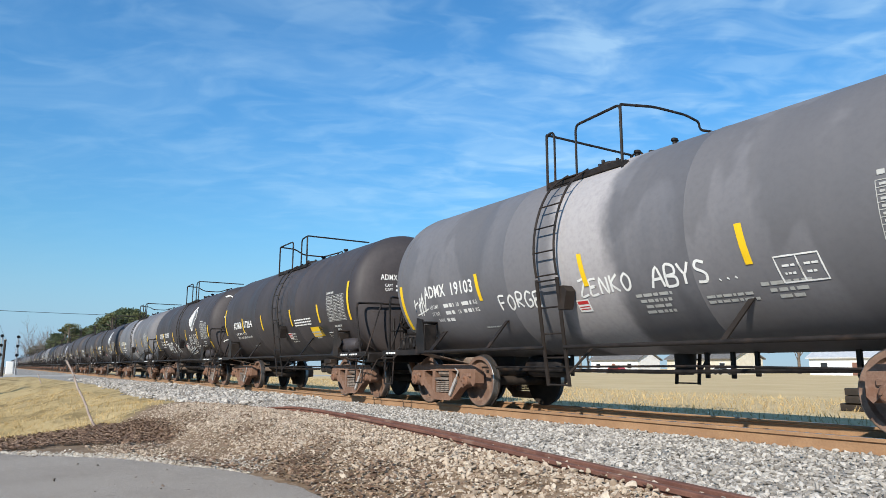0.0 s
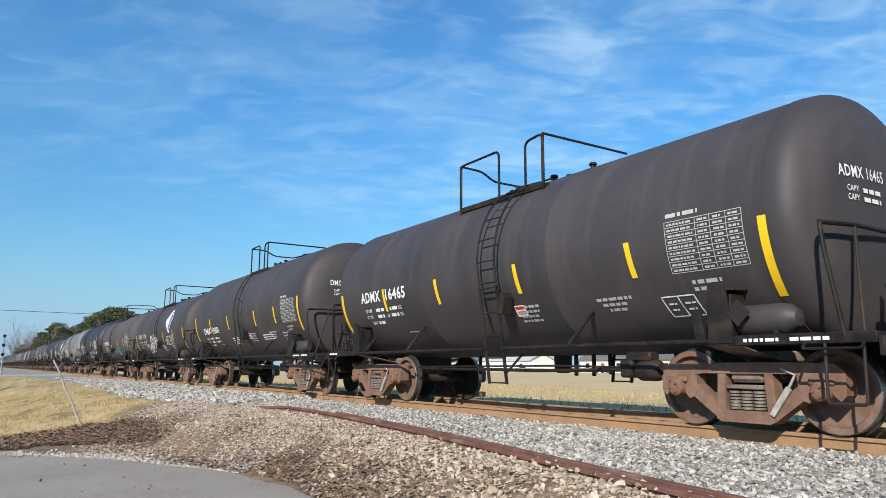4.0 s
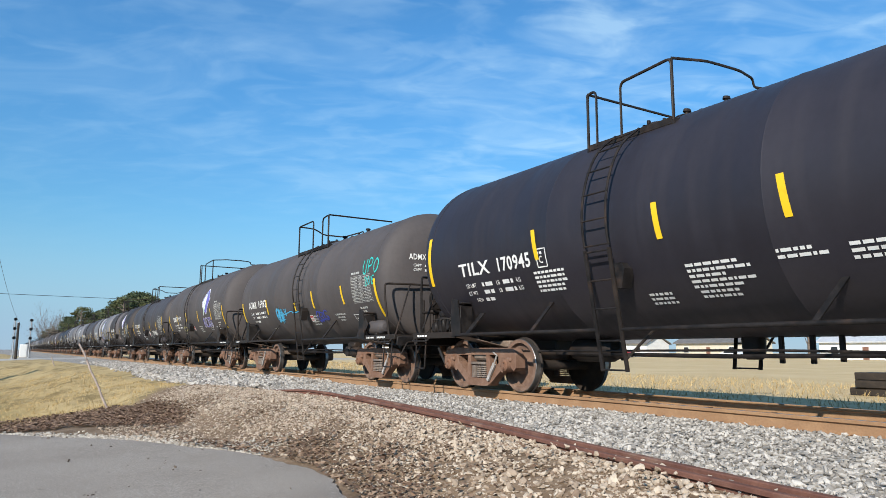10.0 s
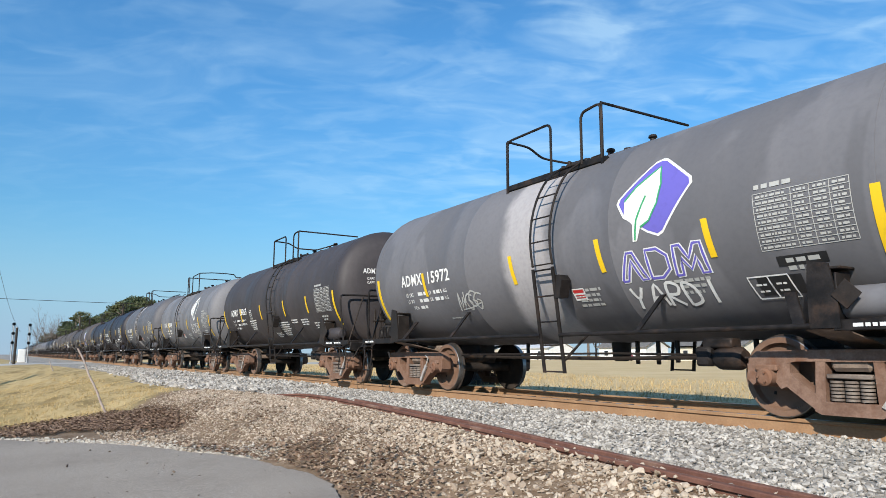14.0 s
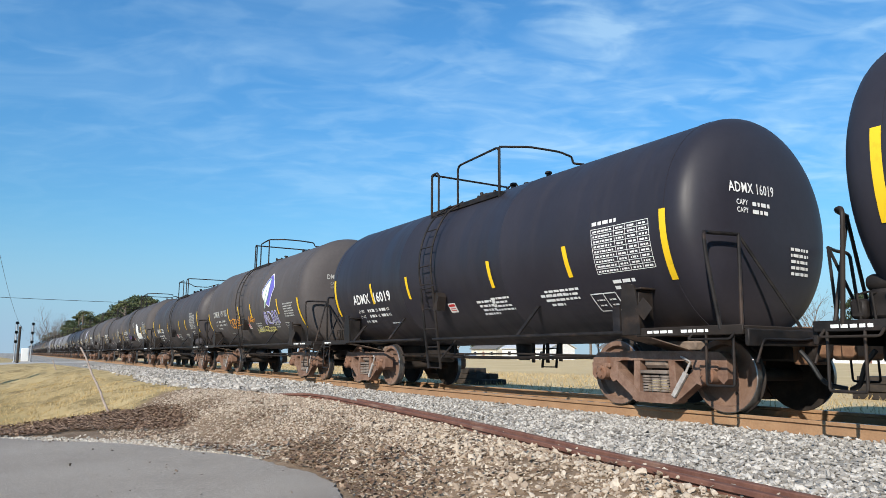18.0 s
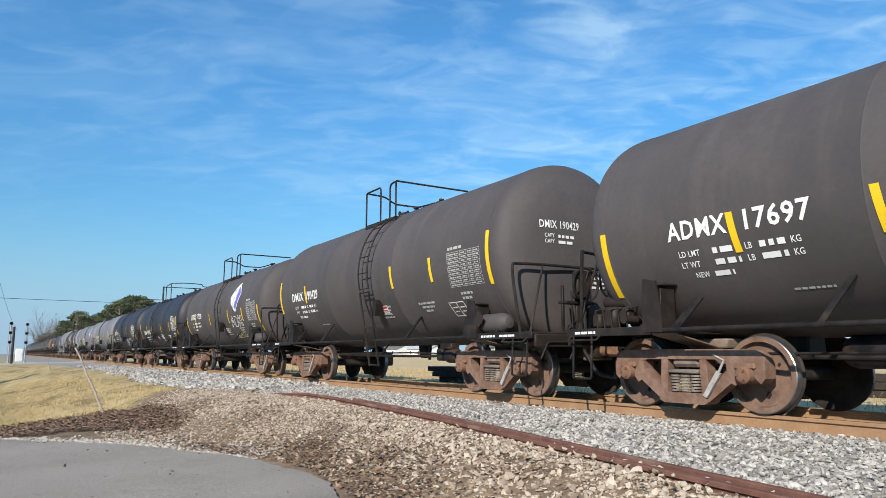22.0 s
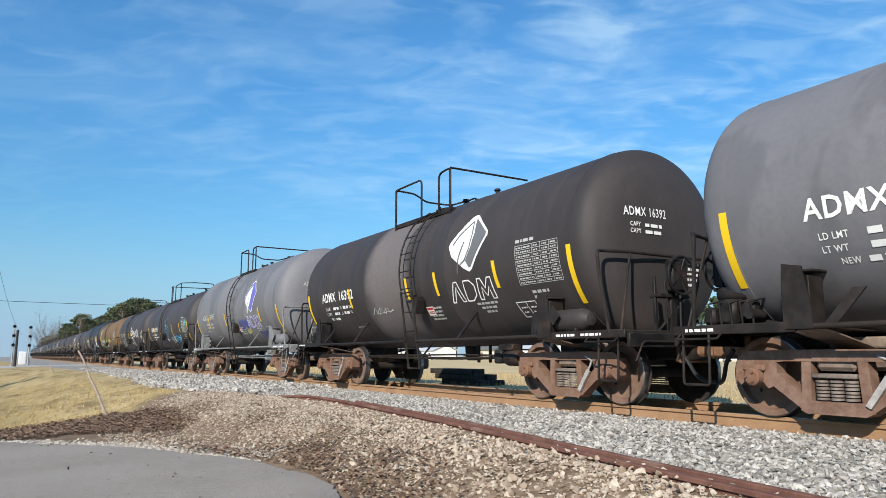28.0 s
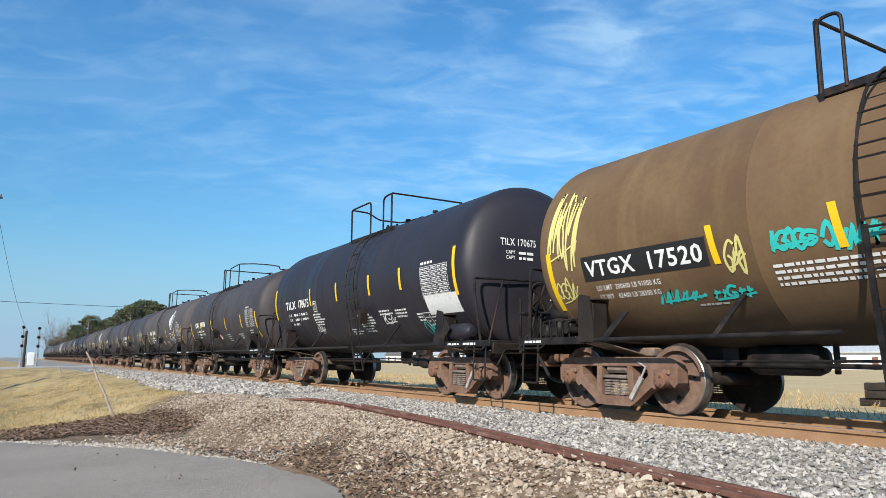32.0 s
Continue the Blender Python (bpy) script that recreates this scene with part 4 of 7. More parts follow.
    g = Geo()
    for t in (-1, 1):
        g.box(((X0 + X1) / 2, t * (Y0 - 0.02), ZD), (X1 - X0, 0.05, 0.10), 0.01)
    for x in (X0, X1, X0 + 0.7, X1 - 0.7):
        g.box((x, 0, ZD - 0.01), (0.05, 2 * Y0, 0.08), 0.008)
    grate = Geo()
    for k in range(11):
        y = 0.42 + 0.05 * k
        for t in (-1, 1):
            grate.box(((X0 + X1) / 2, t * y, ZD + 0.035), (X1 - X0, 0.012, 0.035), 0.003)
    P("grating", grate, kind="stuff")
    for x in (X0 + 0.1, (X0 + X1) / 2, X1 - 0.1):
        for t in (-1, 1):
            g.box((x, t * 0.94, ZD - 0.06), (0.06, 0.05, 0.24), 0.008)
    P("walkway", g)
    MX = (X0 + X1) / 2 - 0.2
    dip = [(X0, -Y0, ZT), (X0, -0.5, ZT - 0.02), (X0, -0.2, ZT - 0.18), (X0, 0.5, ZT - 0.18), (X0, Y0, ZT)] if turned else [(X0, -Y0, ZT), (X0, Y0, ZT)]
    front = [(X1, -Y0, ZT), (X1, Y0, ZT)] if turned else [(X1, -Y0, ZT), (X1 + 0.22, -0.45, ZT + 0.03), (X1 + 0.30, 0.20, ZT + 0.02), (X1 + 0.22, 0.58, ZT), (X1 + 0.20, 0.62, ZT - 0.12), (X1 + 0.30, 0.92, ZT - 0.12), (X1 + 0.30, Y0, ZD)]
    bars = [[(X0, -Y0, ZD), (X0, -Y0, ZT), (XA, -Y0, ZT), (XA, -Y0, ZD)], [(XB, -Y0, ZD), (XB, -Y0, ZT - 0.04), (X1, -Y0, ZT), (X1, -Y0, ZD)], dip, front,
            [(X0, Y0, ZD), (X0, Y0, ZT), (X0 + 0.4, Y0, ZT), (X0 + 0.4, Y0, ZD)], [(X1 + 0.28, Y0 - 0.05, ZT - 0.14), (X1 - 0.55, Y0 - 0.05, ZT - 0.16), (X1 - 0.75, Y0 - 0.05, ZD)]]
    for pts in bars:
        P("handrail", bar(pts, 0.022, 0.12))
    for x, t in ((X0, -1), (X1, -1), (X0, 1)):
        P("rail_post", Geo().box((x, t * Y0, (ZT + ZD - 0.14) / 2), (0.06, 0.03, ZT - ZD + 0.14), 0.006))
    g = Geo().lathe([(4.10, 0.36), (4.26, 0.36), (4.27, 0.42), (4.31, 0.42), (4.34, 0.38), (4.37, 0.20), (4.38, 0.0)], (MX, 0, up), "Z", 24)
    for k in range(8):
        a = math.pi / 4 * k
        g.box((MX + 0.41 * math.cos(a), 0.41 * math.sin(a), 4.32 + up), (0.06, 0.06, 0.10), 0.012)
    P("manway", g)
    for x, y, h in ((X1 - 0.15, 0.30, 0.36), (X1 - 0.55, -0.25, 0.14), (X1 - 0.32, -0.10, 0.12))[:1 if far else 3]:
        P("valve", Geo().lathe([(4.16, 0.09), (4.28, 0.09), (4.30, 0.055), (4.20 + h, 0.045), (4.22 + h, 0.075), (4.26 + h, 0.06), (4.27 + h, 0.0)], (x, y, up), "Z", 12))
    # under the tank: outlet, steam pipes and their hangers, brake gear
    P("bottom_outlet", Geo().lathe([(0.60, 0.10), (0.64, 0.14), (0.93, 0.16)], (0.35, 0, 0), "Z", 14))
    for y in (-0.32, 0.30):
        P("steam_pipe", bar([(-3.2, y, 0.66), (0.1, y, 0.64), (3.2, y, 0.68)], 0.028, 0.05))
    for x in () if far else (-1.8, 0.85, 1.25, 1.60, 2.85):
        P("pipe_hanger", Geo().box((x, -0.18, 0.76), (0.06, 0.05, 0.40 if x < 1.5 else 0.34), 0.008))
    P("brake_rod", bar([(-3.6, -0.75, 0.70), (1.0, -0.75, 0.72), (3.6, -0.6, 0.68)], 0.016, 0.05))
    if turned:
        P("brake_cylinder", Geo().lathe([(2.82, 0.0), (2.82, 0.10), (2.90, 0.14), (3.16, 0.14), (3.22, 0.10), (3.22, 0)], (0, -0.95, 0.66), "X", 16).box((2.72, -0.95, 0.68), (0.22, 0.28, 0.24), 0.03).box((2.90, -0.95, 0.84), (0.42, 0.20, 0.12), 0.02)
          .tube([(3.2, -0.95, 0.66), (3.7, -0.85, 0.62)], 0.025, 8))
        s = 1
    else:
        P("air_reservoir", Geo().lathe([(-2.95, 0.0), (-2.9, 0.15), (-2.80, 0.19), (-2.05, 0.19), (-1.95, 0.15), (-1.9, 0)], (0, -0.15, 0.72), "X", 18))
        s = -1
    # hand brake: wheel, housing and chain before one head
    q = s * (6.14 + e)
    bw = part("brake_housing", Geo().box((q, -0.46, 1.80), (0.14, 0.34, 0.46), 0.06).box((q - s * 0.10, -0.46, 1.36), (0.06, 0.12, 0.72), 0.02)
                           .tube([(q, -0.40, 1.60), (q - s * 0.02, -0.40, 1.02)], 0.018, 6), fr, car)
    g = Geo()
    ring = [(q + s * 0.09, -0.46 + 0.27 * math.cos(a), 1.80 + 0.27 * math.sin(a)) for a in (2 * math.pi * k / 20 for k in range(21))]
    g.tube(ring, 0.02, 8)
    for k in range(5):
        a = 2 * math.pi * k / 5
        g.tube([(q + s * 0.05, -0.46, 1.80), (q + s * 0.09, -0.46 + 0.27 * math.cos(a), 1.80 + 0.27 * math.sin(a))], 0.014, 6)
    part("brake_wheel", g, fr, bw)
    P("brake_bracket", Geo().box((q - s * 0.14, -0.46, 1.52), (0.20, 0.62, 0.05), 0.01).box((q - s * 0.16, -0.20, 1.40), (0.05, 0.05, 0.80), 0.01).box((q - s * 0.16, -0.74, 1.40), (0.05, 0.05, 0.80), 0.01)
      .tube([(q - s * 0.12, -0.74, 1.03), (q - s * 0.06, -0.20, 1.52)], 0.02, 6).tube([(q - s * 0.08, -0.62, 1.7), (q - s * 0.06, -0.62, 1.05), (q - s * 0.2, -0.60, 0.85)], 0.016, 6))
    # air brake valve on the rear platform
    x = -5.62 - e
    g = Geo().box((x, -1.05, 1.20), (0.26, 0.30, 0.30), 0.04).box((x + 0.25, -1.10, 1.22), (0.20, 0.16, 0.22), 0.03).box((x - 0.22, -1.12, 1.16), (0.16, 0.2, 0.2), 0.03)
    g.lathe([(-0.20, 0.0), (-0.20, 0.07), (-0.16, 0.09), (0.16, 0.09), (0.20, 0.07), (0.20, 0)], (x + 0.03, -1.05, 1.42), "X", 12)
    g.lathe([(-0.12, 0.0), (-0.12, 0.06), (0.12, 0.06), (0.12, 0)], (x + 0.33, -1.12, 1.16), "Y", 10)
    for k in range(5):
        g.tube([(x - 0.2 + 0.14 * k, -1.2, 1.05), (x - 0.2 + 0.14 * k, -1.24, 1.3), (x - 0.1 + 0.14 * k, -1.0, 1.36)], 0.014, 6)
    g.tube([(x + 0.15, -0.9, 1.1), (x + 0.45, -0.9, 1.06), (x + 0.65, -0.7, 0.92)], 0.025, 8)
    P("brake_valve", g)
    if turned:
        P("brake_reservoir", Geo().lathe([(4.38, 0.0), (4.40, 0.09), (4.48, 0.15), (4.58, 0.165), (5.12, 0.165), (5.22, 0.15), (5.30, 0.09), (5.32, 0.0)], (e, -1.30, 1.21), "X", 18))
        P("reservoir_bracket", Geo().box((4.6 + e, -1.30, 1.06), (0.05, 0.30, 0.06), 0.01).box((5.1 + e, -1.30, 1.06), (0.05, 0.30, 0.06), 0.01))
    return car


# ---------------------------------------------------------------- marks and paint on the shells


FAR = [False]


def decal(name, geo, mat, car, label=""):
    if FAR[0] and name in ("small_lettering", "test_box", "sill_lettering", "head_stencilling"):
        return None
    small = name in ("small_lettering", "capacity_table", "stencilling", "head_stencilling", "test_box", "sill_lettering")
    return part(name, geo, mat, car, label, "stuff" if small else "", sharp=60)


def patch(g, x0, x1, h0, h1, off=0.006, side=-1, slant=0.0):
    """A painted rectangle on the shell."""
    n = max(1, int(abs(h1 - h0) / 0.09) + 1)
    vs = []
    for k in range(n + 1):
        h = h0 + (h1 - h0) * k / n
        d = slant * (h - h0)
        vs += [on_shell(x0 + d, h, off, side), on_shell(x1 + d, h, off, side)]
    g.add(vs, [[2 * k, 2 * k + 1, 2 * k + 3, 2 * k + 2] for k in range(n)])


def stroke(g, pts, w, off=0.008, side=-1):
    """A brush stroke on the shell through (x, h) points."""
    pts = [Vector((*p, 0)) for p in pts]
    fine = [pts[0]]
    for a, b in zip(pts, pts[1:]):
        n = max(1, int((b - a).length / 0.10))
        fine += [a.lerp(b, (k + 1) / n) for k in range(n)]
    vs = []
    for i, p in enumerate(fine):
        d = (fine[min(i + 1, len(fine) - 1)] - fine[max(i - 1, 0)])
        d = d.normalized() if d.length > 1e-6 else Vector((1, 0, 0))
        s = Vector((-d.y, d.x, 0)) * w * 0.5
        for q in (p + s, p - s):
            vs.append(on_shell(q.x, q.y, off, side))
    g.add(vs, [[2 * k, 2 * k + 1, 2 * k + 3, 2 * k + 2] for k in range(len(fine) - 1)])


def fill(g, outline, off=0.006, side=-1):
    """A painted shape on the shell, given by its outline (x, h); it is cut into level strips that follow the curve."""
    bm = bmesh.new()
    bm.faces.new([bm.verts.new((x, 0, h)) for x, h in outline])
    hs = [h for _, h in outline]
    h = math.ceil(min(hs) / 0.08) * 0.08
    while h < max(hs):
        bmesh.ops.bisect_plane(bm, geom=bm.verts[:] + bm.edges[:] + bm.faces[:], plane_co=(0, 0, h), plane_no=(0, 0, 1))
        h += 0.08
    bm.verts.index_update()
    g.add([on_shell(v.co.x, v.co.z, off, side) for v in bm.verts], [[v.index for v in f.verts] for f in bm.faces])
    bm.free()


TEXT_CACHE = {}


def letters(text, size, squeeze=0.75, bold=0.0):
    """The flat outline mesh of a text: vertices (x, y) and faces, from the built-in font."""
    key = (text, size, squeeze, bold)
    if key not in TEXT_CACHE:
        cu = bpy.data.curves.new("text", "FONT")
        cu.body, cu.size, cu.resolution_u, cu.offset = text, size, 2, size * bold
        cu.space_character = 1.08
        ob = bpy.data.objects.new("text", cu)
        scene.collection.objects.link(ob)
        me = bpy.data.meshes.new_from_object(ob.evaluated_get(bpy.context.evaluated_depsgraph_get()))
        bm = bmesh.new()
        bm.from_mesh(me)
        h = -0.2 * size
        while h < size:
            bmesh.ops.bisect_plane(bm, geom=bm.verts[:] + bm.edges[:] + bm.faces[:], plane_co=(0, h, 0), plane_no=(0, 1, 0))
            h += 0.09
        bm.verts.index_update()
        TEXT_CACHE[key] = ([(v.co.x * squeeze, v.co.y) for v in bm.verts], [[v.index for v in f.verts] for f in bm.faces])
        bm.free()
        bpy.data.objects.remove(ob)
        bpy.data.meshes.remove(me)
        bpy.data.curves.remove(cu)
    return TEXT_CACHE[key]


def text_on_shell(g, text, x, h, size, squeeze=0.75, off=0.007, to=None, bold=0.012):
    vs, fs = letters(text, size, squeeze, bold)
    if vs and to:                     # stretched to end at a given place
        k = (to - x) / max(a for a, _ in vs)
        vs = [(a * k, b) for a, b in vs]
    if vs:
        g.add([on_shell(x + a, h + b, off) for a, b in vs], fs)
        return x + max(a for a, _ in vs)
    return x


def head_point(y, z, off=0.012):
    """A point on the front head at y, z off the tank's axis."""
    r = min(math.hypot(y, z) / R, 0.999)
    a = math.asin(r ** (1 / FLAT))
    return Vector((TANK_X + HALF + HEAD * math.cos(a) ** FLAT + off, y, AXIS_Z + z))


def text_on_head(g, text, y, z, size, squeeze=0.75):
    vs, fs = letters(text, size, squeeze, 0.012)
    g.add([head_point(y + a, z + b) for a, b in vs], fs)


def dashes(g, x0, x1, h, tall, rng, off=0.007, put=None):
    """A line of small writing that nobody can read: bars of its size."""
    x = x0
    while x < x1 - 0.02:
        w = min(rng.uniform(0.8, 3.2) * tall, x1 - x)
        if put:
            g.add([put(x, h), put(x + w, h), put(x + w, h + tall), put(x, h + tall)], [[0, 1, 2, 3]])
        else:
            patch(g, x, x + w, h, h + tall, off)
        x += w + tall * 0.55


def table(g, x0, x1, h0, h1, rng):
    """The stencilled table of capacities: a white grid with small bars in its fields."""
    cols, rows_ = 4, 9
    for k in range(rows_ + 1):
        h = h0 + (h1 - h0) * k / rows_
        patch(g, x0, x1, h - 0.004, h + 0.004)
    for f in (0, 0.42, 0.61, 0.81, 1.0):
        x = x0 + (x1 - x0) * f
        patch(g, x - 0.004, x + 0.004, h0, h1)
    for k in range(rows_):
        h = h0 + (h1 - h0) * (k + 0.28) / rows_
        for a, b in ((0.03, 0.38), (0.45, 0.58), (0.65, 0.78), (0.84, 0.97)):
            dashes(g, x0 + (x1 - x0) * a, x0 + (x1 - x0) * b, h, (h1 - h0) / rows_ * 0.36, rng)


def leaf_sign(car, colour, dh=0.0):
    """The owner's sign as plain shapes: a rounded lozenge with a pale leaf, and three outlined blocks below."""
    cx, ch = 2.42, 0.28 + dh
    at = lambda pts, k=1.0: [(cx + a * 1.06 * k, ch + b * 0.85 * k) for a, b in pts]
    loz = [(-0.60, 0.02), (-0.58, 0.10), (-0.08, 0.66), (0.02, 0.69), (0.10, 0.66), (0.54, 0.20), (0.56, 0.10), (0.14, -0.56), (0.06, -0.60), (-0.10, -0.52), (-0.48, -0.22)]
    leaf = [(-0.34, -0.62), (-0.32, -0.36), (-0.46, -0.20), (-0.46, 0.04), (-0.30, 0.24), (0.04, 0.52), (0.10, 0.20), (0.06, -0.10), (-0.06, -0.34), (-0.20, -0.42), (-0.27, -0.62)]
    full = colour > 0.7
    g = Geo()
    fill(g, at(loz), 0.005)
    decal("sign_ground", g, M["white"] if colour > 0.3 else M["white_dim"], car)
    g = Geo()
    if full:
        fill(g, at(loz, 0.93), 0.008)
    else:
        fill(g, at([(0.08, 0.60), (0.50, 0.18), (0.50, 0.10), (0.12, -0.50), (0.06, -0.52), (-0.04, -0.36), (0.10, -0.08), (0.16, 0.22)]), 0.009)
    decal("sign_shade", g, M["violet"] if colour > 0.4 else M["grey_patch"], car)
    if full:
        g = Geo()
        fill(g, at(leaf), 0.011)
        decal("leaf_blade", g, M["white"], car)
    g = Geo()
    for pts, w in (([(-0.46, 0.04), (-0.30, 0.24), (0.04, 0.52), (0.10, 0.20), (0.06, -0.10), (-0.06, -0.34), (-0.20, -0.42)], 0.026), ([(-0.30, -0.60), (-0.26, -0.30), (-0.12, 0.06)], 0.030)):
        stroke(g, at(pts), w, 0.014)
    decal("leaf_rib", g, M["green"] if full else M["grey_patch"], car)
    b, t, w = -0.76 + dh, -0.38 + dh, 0.034
    blocks = [[(1.72, b), (1.90, t), (2.00, t), (2.16, b), (2.06, b), (1.95, t - 0.10), (1.82, b), (1.72, b)],
              [(2.22, b), (2.22, t), (2.40, t), (2.54, t - 0.10), (2.54, b + 0.10), (2.40, b), (2.22, b)],
              [(2.62, b), (2.66, t), (2.76, t), (2.86, t - 0.18), (2.96, t), (3.06, t), (3.10, b), (3.00, b), (2.97, b + 0.22), (2.86, b + 0.06), (2.75, b + 0.22), (2.72, b), (2.62, b)]]
    for pts in blocks:
        if full:
            g = Geo()
            stroke(g, pts, w * 2.0, 0.006)
            decal("sign_block", g, M["white"], car)
        g = Geo()
        stroke(g, pts, w if full else w * 0.8, 0.010)
        decal("block_outline" if full else "sign_block", g, M["violet"] if full else M["white" if colour > 0.3 else "white_dim"], car)


SCRIPT = {"A": "0,0 .4,1 .8,0|.18,.4 .65,.42", "B": "0,0 0,1 .5,.95 .55,.6 .05,.52 .6,.42 .6,.05 0,0", "C": ".7,.85 .3,1 0,.6 .1,.1 .7,.1", "E": ".6,1 0,.95 .05,.5 .5,.55 .05,.5 0,0 .65,.05",
          "F": ".65,1 0,.95 .05,0|0,.5 .5,.55", "G": ".7,.85 .3,1 0,.55 .2,0 .65,.1 .65,.45 .4,.42", "K": "0,0 0,1|.6,1 .05,.5 .65,0", "L": ".05,1 0,.05 .6,.0", "N": "0,0 .05,1 .6,0 .65,1",
          "O": ".35,1 .0,.6 .2,0 .6,.2 .65,.7 .35,1", "R": "0,0 .05,1 .6,.9 .5,.55 .05,.5 .65,0", "S": ".6,.9 .2,1 .05,.7 .55,.4 .45,.05 0,.05", "Y": "0,1 .3,.5 .65,1|.3,.5 .2,0", "Z": "0,.95 .65,1 0,0 .7,.05",
          "J": ".5,1 .5,.1 .2,0 0,.2", "I": ".3,1 .3,0", "M": "0,0 .1,1 .4,.4 .7,1 .75,0", "T": "0,1 .7,1|.35,1 .3,0", "U": "0,1 .05,.1 .5,0 .6,1", "D": "0,0 0,1 .5,.8 .55,.2 0,0", "P": "0,0 0,1 .55,.9 .5,.5 0,.45",
          "W": "0,1 .15,0 .4,.7 .6,0 .8,1", "H": "0,1 0,0|.6,1 .6,0|0,.5 .6,.55", "V": "0,1 .3,0 .65,1", ".": ".2,.0 .26,.05", "2": "0,.8 .4,1 .6,.7 0,0 .65,0", "0": ".3,1 0,.5 .3,0 .6,.5 .3,1", "1": ".3,1 .3,0", "5": ".6,1 .1,1 .05,.6 .5,.55 .5,.1 0,.05"}


def tag_word(g, word, x, h, size, w, rng, step_x=0.86):
    for ch in word:
        if ch in SCRIPT:
            dy, tilt = rng.uniform(-0.06, 0.06) * size, rng.uniform(-0.08, 0.12)
            for run in SCRIPT[ch].split("|"):
                pts = [tuple(float(v) for v in p.split(",")) for p in run.split()]
                pts = [(x + (a + tilt * b) * size * 0.9, h + dy + b * size) for a, b in pts]
                soft = smooth_path([(a, b, 0) for a, b in pts], 4)
                stroke(g, [(p.x, p.y) for p in soft], w)
        x += size * step_x * (0.45 if ch in ".I1" else 1)
    return x


def scribble(g, x0, x1, h0, h1, w, rng, turns=9):
    """A spray tag that nobody can read: sharp zigzags, hooks and loops that lean into one another, and a flourish."""
    mid, amp, step_ = (h0 + h1) / 2, (h1 - h0) / 2, (x1 - x0) / turns
    w = w * 0.8
    for k in range(turns):
        cx, lean = x0 + step_ * (k + 0.5), rng.uniform(0.05, 0.35) * amp
        top, low = mid + amp * rng.uniform(0.55, 1.1), mid - amp * rng.uniform(0.55, 1.1)
        r = step_ * rng.uniform(0.55, 0.8)
        what = rng.random()
        if what < 0.4:
            pts = [(cx - r, low), (cx - r * 0.2 + lean, top), (cx + r * 0.1, low + amp * 0.3), (cx + r + lean, top - amp * rng.uniform(0, 0.6))]
        elif what < 0.65:
            pts = [(p.x, p.y) for p in smooth_path([(cx + r + lean, top - amp * 0.2, 0), (cx - r * 0.4 + lean, top, 0), (cx - r, mid, 0), (cx, low, 0), (cx + r, mid - amp * 0.2, 0), (cx, mid + amp * 0.1, 0)], 4)]
        elif what < 0.85:
            pts = [(cx + lean, top), (cx - r * 0.3, low), (cx - r * 0.2, mid), (cx + r, mid + amp * 0.3)]
        else:
            pts = [(p.x, p.y) for p in smooth_path([(cx - r, mid, 0), (cx, top, 0), (cx + r * 0.7, mid, 0), (cx, low, 0), (cx - r * 0.8, mid - amp * 0.2, 0)], 4)]
        stroke(g, pts, w)
    y = mid - amp * rng.uniform(0.4, 1.0)
    stroke(g, [(x0 + step_ * 0.4, y), ((x0 + x1) / 2, y + amp * 0.15), (x1 + step_ * 0.3, y + amp * rng.uniform(0.2, 0.7))], w * 0.8)


